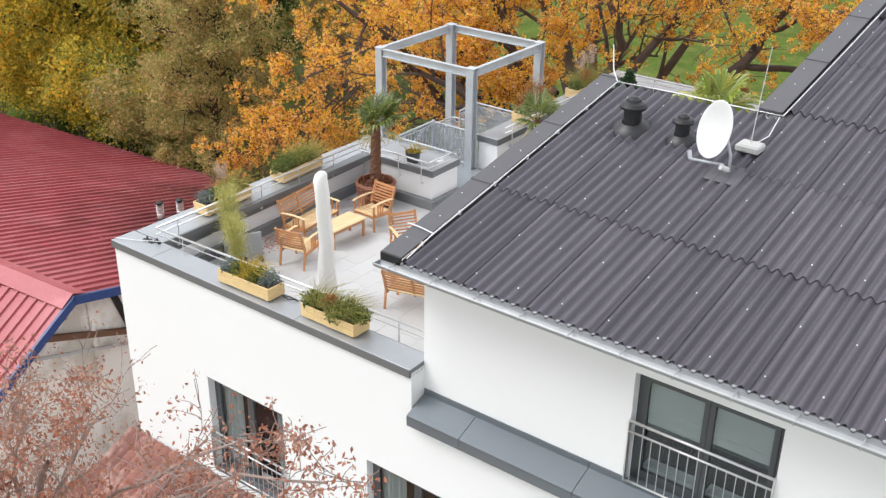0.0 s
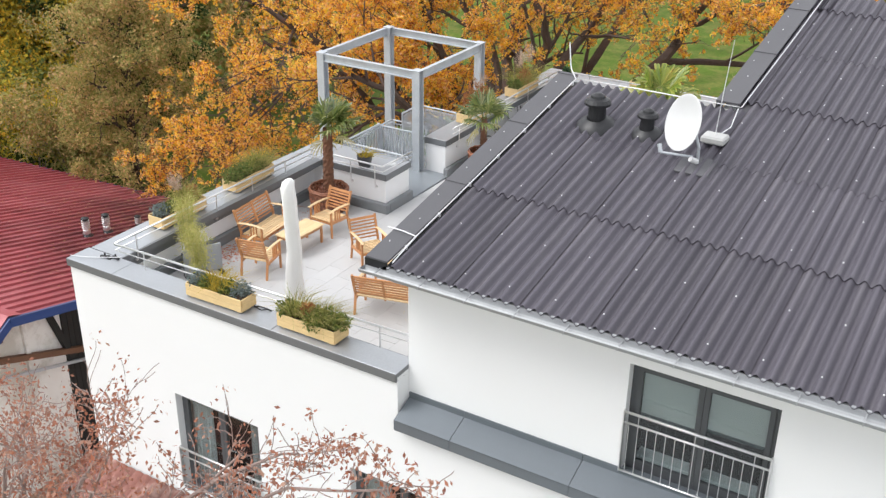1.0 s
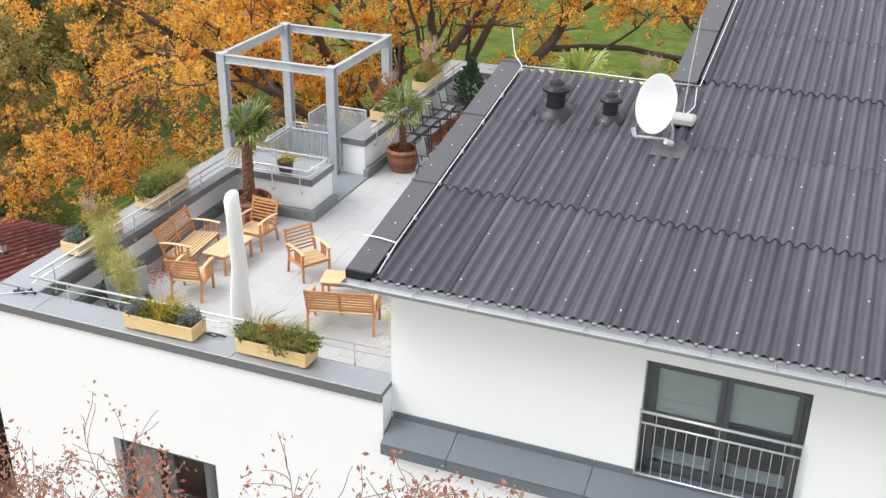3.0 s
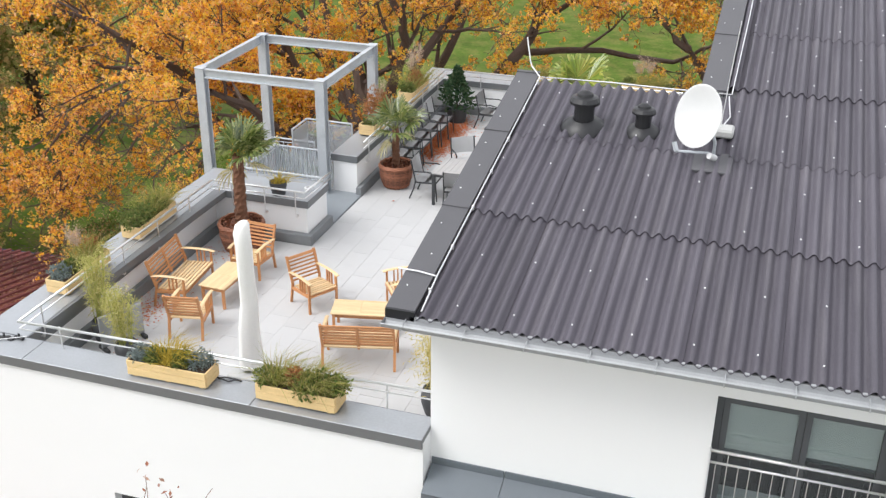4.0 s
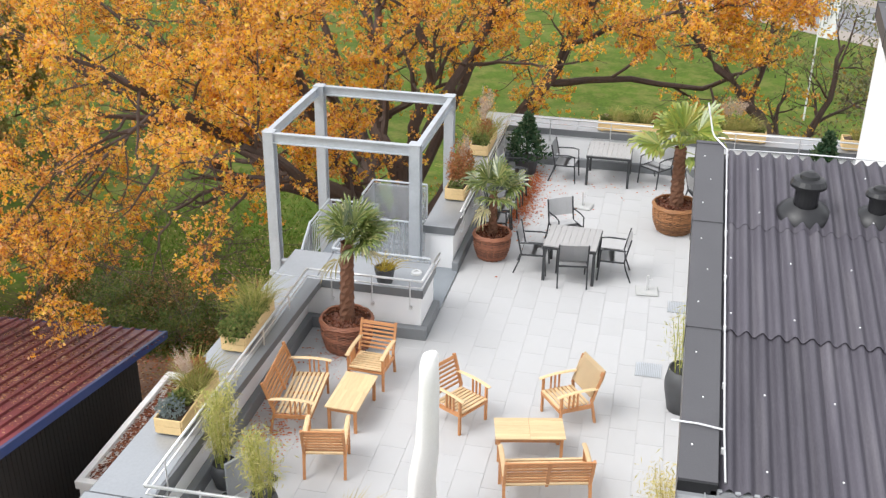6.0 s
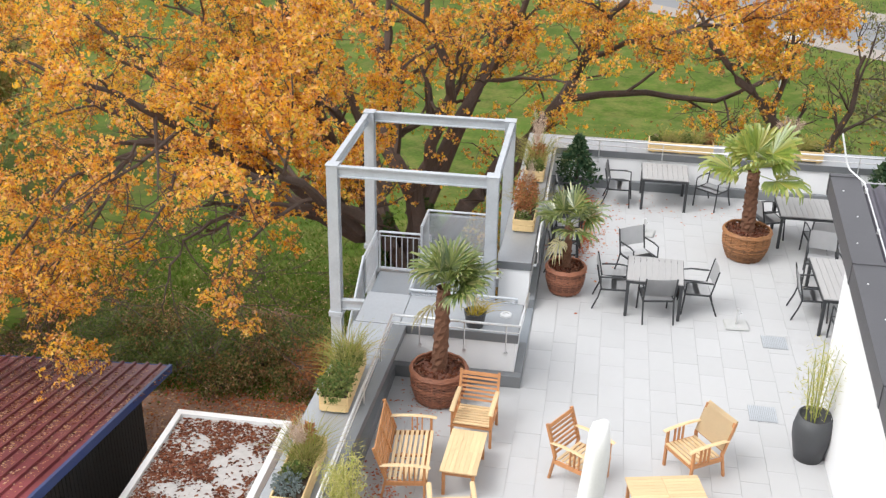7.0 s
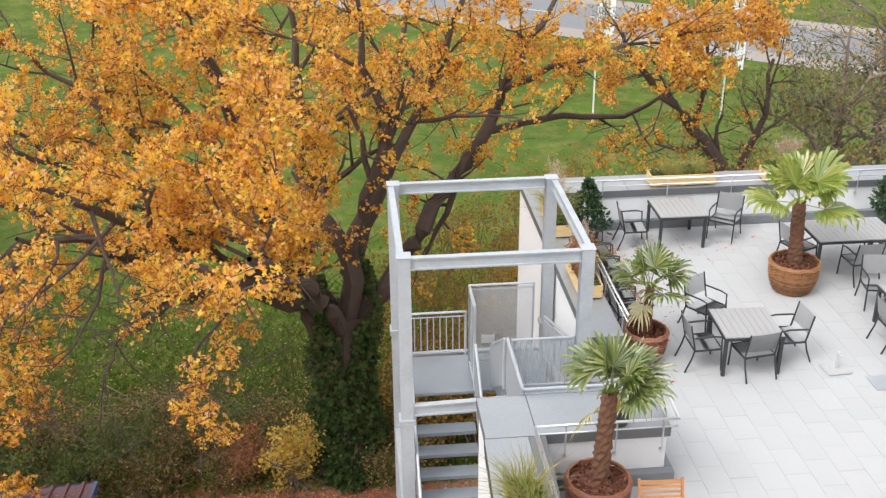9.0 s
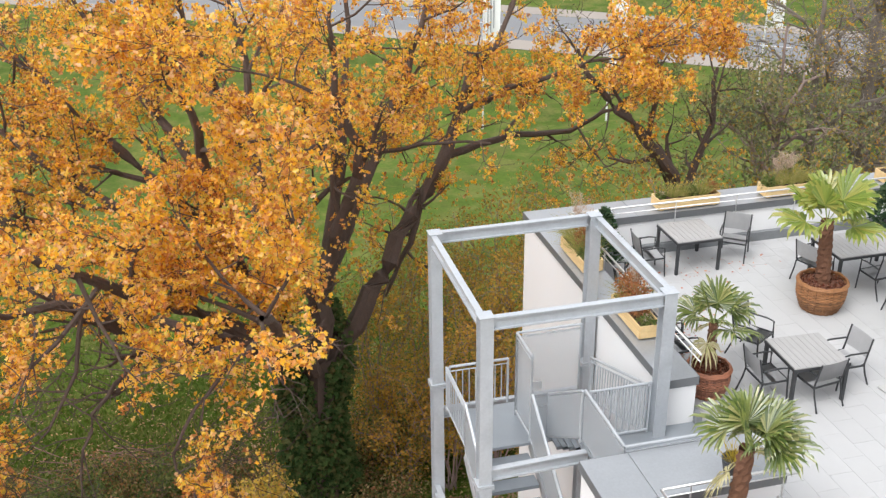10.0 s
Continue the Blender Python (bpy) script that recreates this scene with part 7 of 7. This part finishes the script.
for k, (x, y, h, r, mat, size, per, label) in enumerate((
        (4.8, 23.7, 9.0, 2.2, L_BROWNY, 0.11, 7, "tall thin scrub turning yellow"),
        (7.9, 23.2, 9.3, 2.2, L_SCRUB, 0.11, 7, "tall autumn scrub with yellow and brown leaves"),
        (10.4, 23.8, 9.3, 2.0, L_BROWNY, 0.11, 7, "thin scrub with yellow leaves"),
        (13.5, 22.7, 9.5, 2.3, L_SCRUB, 0.11, 7, "tall autumn scrub with yellow and brown leaves"),
        (16.5, 23.1, 7.9, 2.2, L_SCRUB, 0.11, 12, "thin scrub with yellow leaves"),
        (2.2, 21.8, 5.6, 1.7, L_SCRUB, 0.1, 9, "thin scrub beside the oak"),
        (0.9, 22.4, 3.6, 1.6, L_BROWNY, 0.1, 9, "low brown-green scrub behind the stair tower"),
        (3.4, 21.4, 6.2, 1.8, L_BROWNY, 0.1, 8, "thin yellow scrub behind the stair tower"),
        (0.4, 24.0, 7.6, 1.6, L_BROWNY, 0.1, 6, "slender sapling with thin rusty yellow leaves"),
        (2.4, 25.8, 8.2, 1.8, L_SCRUB, 0.1, 6, "slender sapling with thin yellow-brown leaves"),
        (4.6, 26.6, 7.4, 1.8, L_BROWNY, 0.1, 5, "slender sapling with thin rusty yellow leaves"),
        (-0.2, 23.4, 1.8, 1.5, L_UNDER, 0.1, 9, "dense dark undergrowth behind the oak"),
        (1.6, 23.6, 2.0, 1.6, L_DARK, 0.1, 9, "dense dark green undergrowth behind the oak"),
        (3.4, 24.0, 1.8, 1.6, L_UNDER, 0.1, 9, "dense dark undergrowth behind the oak"),
        (6.3, 22.4, 9.3, 2.2, L_BROWNY, 0.11, 8, "dense rusty yellow scrub below the far parapet"),
        (9.2, 22.0, 9.4, 2.0, L_BROWNY, 0.11, 7, "dense rusty yellow scrub below the far parapet"),
        (12.0, 22.0, 9.5, 2.0, L_BROWNY, 0.11, 7, "dense rusty yellow scrub below the far parapet"),
        (-4.9, 21.6, 1.2, 0.9, L_RUST, 0.1, 5, "low rusty orange bush at the lawn edge"),
        (-3.5, 20.9, 2.2, 0.8, L_GOLDLEAF, 0.13, 3, "small bush with bright yellow and ochre leaves"),
        (-5.6, 21.6, 0.6, 0.8, L_UNDER, 0.09, 6, "low dark brown-green bush"),
        (-7.0, 22.5, 0.83, 1.3, L_UNDER, 0.1, 6, "low rusty brown undergrowth at the lawn edge"),
        (-9.0, 22.9, 0.9, 1.4, L_DARK, 0.1, 6, "low dark green bush at the lawn edge"),
        (-11.2, 23.1, 0.9, 1.4, L_UNDER, 0.1, 6, "low rusty brown undergrowth at the lawn edge"),
        (-6.0, 23.5, 0.68, 1.2, L_DARK, 0.1, 6, "low dark green bush at the lawn edge"),
        (-8.1, 24.1, 0.68, 1.3, L_UNDER, 0.1, 6, "low rusty brown undergrowth at the lawn edge"),
        (-0.3, 20.8, 1.2, 1.1, L_UNDER, 0.1, 6, "low brown-green bush by the oak's foot"),
        (-13.1, 23.1, 1.05, 1.5, L_DARK, 0.1, 6, "low dark green bush at the lawn edge"),
        (-4.6, 23.3, 0.68, 1.1, L_UNDER, 0.1, 6, "low rusty brown undergrowth at the lawn edge"),
        (-10.2, 21.7, 0.68, 1.2, L_DARK, 0.1, 6, "low dark green bush at the lawn edge"),
        (-8.0, 21.3, 0.6, 1.1, L_UNDER, 0.1, 6, "low rusty brown undergrowth at the lawn edge"),
        (-12.4, 21.5, 0.75, 1.2, L_DARK, 0.1, 6, "low dark green bush at the lawn edge"),
        (-25.5, 21.5, 5.0, 2.6, L_OLIVE, 0.2, 16, "tall olive hedge shrub behind the hall"),
        (-29.0, 22.5, 5.2, 2.8, L_DARK, 0.2, 16, "tall dark hedge shrub behind the hall"),
        (-38.0, 21.5, 5.0, 2.8, L_YELLOW, 0.2, 16, "tall yellowing hedge shrub behind the hall"),
        (-33.5, 25.5, 5.5, 2.8, L_DARK, 0.22, 16, "tall dark hedge shrub behind the hall"),
        (-34.5, 20.2, 6.0, 2.8, L_YELLOW, 0.18, 18, "bright yellow shrub overhanging the hall roof"),
        (-31.0, 20.0, 5.8, 2.6, L_YELLOW, 0.18, 18, "bright yellow shrub overhanging the hall roof"),
        (-27.6, 20.2, 5.4, 2.4, L_YELLOW, 0.18, 18, "yellow-green shrub at the hall eaves"),
        (-38.5, 19.6, 6.0, 2.8, L_YELLOW, 0.18, 18, "bright yellow shrub overhanging the hall roof"),
        (-24.6, 20.0, 5.0, 2.2, L_OLIVE, 0.17, 18, "olive shrub at the hall eaves"))):
    shrub(x, y, h, r, mat, 90 + k, size, per, label)

# withered tree in front of the house
g = np.random.default_rng(121)
wt = thing("withered_tree", pose(-0.95, 0.1, -1.32), "nearly leafless tree with withered brown leaves on thin twigs", "tree")
ls = [[(7.6, -6.6, GZ - 0.2, 0.24), (7.7, -6.6, -3.0, 0.18), (7.8, -6.6, 0.6, 0.12), (8.1, -6.5, 2.6, 0.07), (8.8, -6.4, 4.4, 0.03)]]
for e, r in (((11.2, -6.2, 5.2), 0.05), ((10.2, -5.5, 4.8), 0.045), ((9.6, -7.4, 4.5), 0.045), ((7.2, -6.2, 4.2), 0.05), ((6.9, -7.6, 3.9), 0.045), ((8.4, -7.6, 4.5), 0.04), ((8.0, -5.2, 4.0), 0.045), ((9.3, -6.0, 4.95), 0.035), ((10.4, -7.0, 4.4), 0.04), ((7.4, -5.8, 4.3), 0.045), ((11.6, -6.8, 5.4), 0.04), ((8.6, -6.9, 4.9), 0.035), ((11.0, -5.6, 5.2), 0.035), ((12.5, -6.4, 5.5), 0.04), ((12.1, -5.8, 5.4), 0.03), ((11.8, -7.2, 5.3), 0.03)):
    s = Vector((7.85, -6.6, 0.8 + 0.12 * len(ls)))
    m_ = s.lerp(Vector(e), 0.5) + Vector((0, 0, 0.35))
    ls.append([(*s, r), (*m_, r * 0.7), (*e, 0.012)])
tb, tp = grow(ls, g, (10, 6), (0.8, 0.4), 0.05, 0.85)
tb = [(pts, [q * (0.62 if level else 0.85) for q in rad], level) for pts, rad, level in tb]
wood("trunk", tb, M_TWIG, wt, "grey branches and twigs")
crown("crown", tp, 7, 0.056, L_BROWN, wt, g, 0.06, "leaf", lambda p: g.uniform() < 0.5 + 0.4 * math.sin(2.1 * p[0] + 1.3 * p[1] + 1.7 * p[2]), 1.0, 0.5, "curled brown leaves")

# rough grass and a pile of cut branches near the oak
g = np.random.default_rng(151)
n = 60000
gx, gy = g.uniform(-17, 8, n), 20.6 + np.abs(g.normal(size=n)) * 9.0
keep_g = gy < 42
gx, gy = gx[keep_g], gy[keep_g]
gp = np.stack([gx, gy, np.array([ground_z(q) for q in gy])], 1)
tagged(new("grass", cloud("grass", gp, g.uniform(0.12, 0.3, len(gp)), L_LAWN, g, "blade", np.tile([0, 0, 0.9], (len(gp), 1)), 0.8, 0.3)), "rough green grass tufts on the lawn", "grass", "", "stuff")
cx, cy = g.uniform(-17, -1.5, 26000), 23.2 + 1.2 * g.normal(size=26000)
cz = 0.03 + 0.38 * g.uniform(0, 1, 26000) ** 1.5 * (0.6 + 0.5 * np.sin(1.7 * cx + 0.6 * cy) * np.sin(1.1 * cy - 0.4 * cx))
cp = np.stack([cx, cy, GZ + cz], 1)
tagged(new("undergrowth", cloud("undergrowth", cp, g.uniform(0.07, 0.16, len(cp)), L_UNDER, g, "leaf", np.tile([0, 0, 0.4], (len(cp), 1)), 1.0, 0.6)), "low tangle of dark green and rusty leaves at the lawn edge", "undergrowth", "", "stuff")
pile = thing("brushwood_pile", pose(-7.9, 25.3, ground_z(25.3)), "heap of cut grey branches at the lawn edge", "brushwood")
for k in range(60):
    a = g.normal() * 0.45 - 0.2
    p = Vector((g.normal() * 0.8, g.normal() * 0.5, 0.05 + 0.4 * g.uniform()))
    d = Vector((math.cos(a), math.sin(a), g.normal() * 0.1)) * g.uniform(0.4, 1.5)
    wood("branch", [([p - d, p + Vector((0, 0, 0.05)), p + d], [0.02, 0.015, 0.006], 3)], M_BRUSH, pile)

# fallen leaves outdoors
litter("leaf_litter", [(-6, 17.5, 5, 1.6, 0.4), (-2, 18.5, 2.5, 1.2, 0.15), (-8, 24, 6, 3, 0.2), (2, 24, 5, 4, 0.15), (10, 30, 9, 6, 0.05)], 6500, 131, GZ + 0.02,
       "tan fallen leaves scattered over earth and lawn", 0.12, None, lambda x, y: np.array([ground_z(q) for q in y]) + 0.03, L_PALELEAF)


litter("lawn_leaves", [(-3, 25, 7, 3.2, 0.35), (-12, 27, 7, 4, 0.25), (4, 29, 7, 3, 0.25), (12, 27, 5, 3, 0.15), (-3, 23.5, 4, 1.6, 0.4)], 8000, 141, GZ + 0.02,
       "tan and ochre fallen leaves sprinkled over the lawn", 0.11, None, lambda x, y: np.array([ground_z(q) for q in y]) + 0.05, L_PALELEAF)


def hall_roof(x, y):
    return -4.57 - 0.2513 * ((y - 3.49) * 0.9971 - (x + 7.4) * 0.0761) + 0.012


litter("roof_leaves", [(-11.5, 15.5, 2.6, 2.0, 0.6), (-16, 14.5, 3.5, 2.0, 0.3), (-10.0, 12.5, 1.6, 2.2, 0.4), (-9.5, 9.5, 1.4, 2.0, 0.15)], 5200, 137, 0.0,
       "pale brown fallen leaves on the red roof", 0.08, (-34, -8.2, 6.0, 17.9), hall_roof, L_PALELEAF)
litter("roof_edge_leaves", [(-10.3, 14.5, 1.4, 2.0, 0.6), (-12.5, 16.0, 2.2, 1.4, 0.4)], 5000, 143, 0.0,
       "dark wet fallen leaves on the red roof", 0.09, (-34, -8.2, 6.0, 17.9), hall_roof, L_SODDEN)
litter("oak_foot_leaves", [(-3.5, 20.3, 2.6, 0.5, 0.5), (-8.5, 20.8, 3.0, 0.5, 0.3), (-1.5, 18.6, 1.5, 0.7, 0.2)], 5000, 145, GZ + 0.03, "red-brown leaf drift round the foot of the oak", 0.11, None, None, L_REDLEAF)
litter("yard_leaves", [(-3.0, 17.4, 2.6, 1.1, 0.5), (-6.5, 18.6, 3.0, 1.0, 0.5)], 6000, 139, GZ + 0.03, "dark red-brown fallen leaves on bare earth by the oak", 0.1)
litter("annexe_leaves", [(-5.6, 13.2, 1.6, 2.4, 1.0)], 20000, 133, AZ - 0.095, "brown fallen leaves on the gravel roof", 0.12,
       (-7.05, -4.2, 10.75, 15.6), None, L_SODDEN, ((-4.85, 13.7, 0.85, 1.2), (-6.25, 14.5, 0.45, 0.55), (-5.7, 12.5, 1.2, 0.6), (-5.0, 11.6, 0.9, 0.7)))


# ---- pieces: corrugated sheets ----
def sheet_mesh(waves, length):
    """A corrugated sheet that starts at the origin, waves along x and runs up the slope in y."""
    verts, faces = [], []
    n = waves * 8 + 1
    rise = 0.187 * length
    for y, z in ((0.01, 0.004), (0.0, 0.018), (0.0, 0.018), (length, rise)):
        for j in range(n):
            x = 0.177 * j / 8
            verts.append((x, y, z + 0.039 * math.sin(2 * math.pi * j / 8 - math.pi / 2) + (0.014 if j > n - 5 else 0)))
    for i in (0, 2):
        for j in range(n - 1):
            faces.append((i * n + j, i * n + j + 1, (i + 1) * n + j + 1, (i + 1) * n + j))
    me = from_lists("corrugated_sheet", verts, faces, [M_ROOF])
    me.polygons.foreach_set("use_smooth", [True] * len(me.polygons))
    return me


ROWS_Y = [-0.17, 2.16, 4.28, 6.4, 8.5, 10.6]
full = sheet_mesh(6, 2.26)
first = sheet_mesh(6, 2.46)
short_top = sheet_mesh(6, 1.84)
narrow = sheet_mesh(2, 2.26)
shortest = sheet_mesh(6, 0.9)
screws = []
for row, y in enumerate(ROWS_Y):
    for col in range(16):
        x = 7.381 + 1.062 * col
        if row >= 3 and col < 3:
            continue
        me = first if row == 0 else full
        if row == 2 and col < 3:
            me = short_top
        if row == 5:
            me = shortest
        ob = new("corrugated_sheet", me)
        ob.parent = roof
        ob.location = (x, y, roof_z(y) + 0.008 * (row % 2))
        for fx in (1, 5) if (col + row) % 2 else (3,):
            for fy in (0.28, 1.35):
                if row < 5 and (fy < 1.5 or (fx + col) % 2):
                    screws.append((x + 0.177 * (fx + 0.0) - 0.0885, y + fy, roof_z(y + fy) + 0.018 * (1 - fy / 2.26) + 0.043 + 0.008 * (row % 2)))
    if row >= 3:
        ob = new("corrugated_sheet", narrow if row < 5 else shortest)
        if row == 5:
            ob.scale = (0.333, 1, 1)
        ob.parent = roof
        ob.location = (10.39, y, roof_z(y) + 0.008 * (row % 2))
bm = B()
for p in screws:
    bmesh.ops.create_icosphere(bm, subdivisions=1, radius=0.013, matrix=Matrix.Translation(p))
part("roof_screws", bm, M_SCREW, roof, "bright roofing screws")

# ---- pieces: paving slabs ----
rng_p = random.Random(9)
SX, SY = 0.4, 0.6
slab_shapes = {}


def slab(w, d):
    key = (round(w, 2), round(d, 2))
    if key not in slab_shapes:
        bm = B()
        box(bm, 0.0014, key[0] - 0.0014, 0.0014, key[1] - 0.0014, -0.01, 0.0, 0.0014)
        me = bpy.data.meshes.new("paving_slab")
        bm.to_mesh(me)
        bm.free()
        me.materials.append(M_PAVER)
        slab_shapes[key] = me
    return slab_shapes[key]


cells = []
for i in range(43):
    x0 = 0.97 + SX * i
    for j in range(-1, 25):
        y0 = 0.6 + SY * j + (0.3 if i % 2 else 0.0)
        y1 = y0 + SY
        x1 = x0 + SX
        lo, hi = 0.6, 14.86
        left, right = 0.97, 18.0
        if x0 >= 7.36:
            lo = 6.12
        if x0 >= 10.0:
            lo = 11.37
        if x0 < 2.94:
            hi = 6.27
        a, b = max(y0, lo), min(y1, hi)
        e = min(x1, right)
        if b - a > 0.05 and e - x0 > 0.05:
            cells.append((x0, e, a, b))
near = [c for c in cells if c[0] < 7.2 and c[2] < 14.0]
near = sorted(near, key=lambda c: (c[0] - 4) ** 2 + (c[2] - 6.5) ** 2)[:300]
chosen = set(near)
rest = B()
for c in cells:
    dz = rng_p.uniform(-0.0015, 0.0015)
    if c in chosen:
        ob = new("paving_slab", slab(c[1] - c[0], c[3] - c[2]))
        ob.parent = floor
        ob.location = (c[0], c[2], dz)
    else:
        box(rest, c[0] + 0.0018, c[1] - 0.0018, c[2] + 0.0018, c[3] - 0.0018, -0.01, dz)
tagged(part("paving_slabs", rest, M_PAVER, floor), kind="stuff")
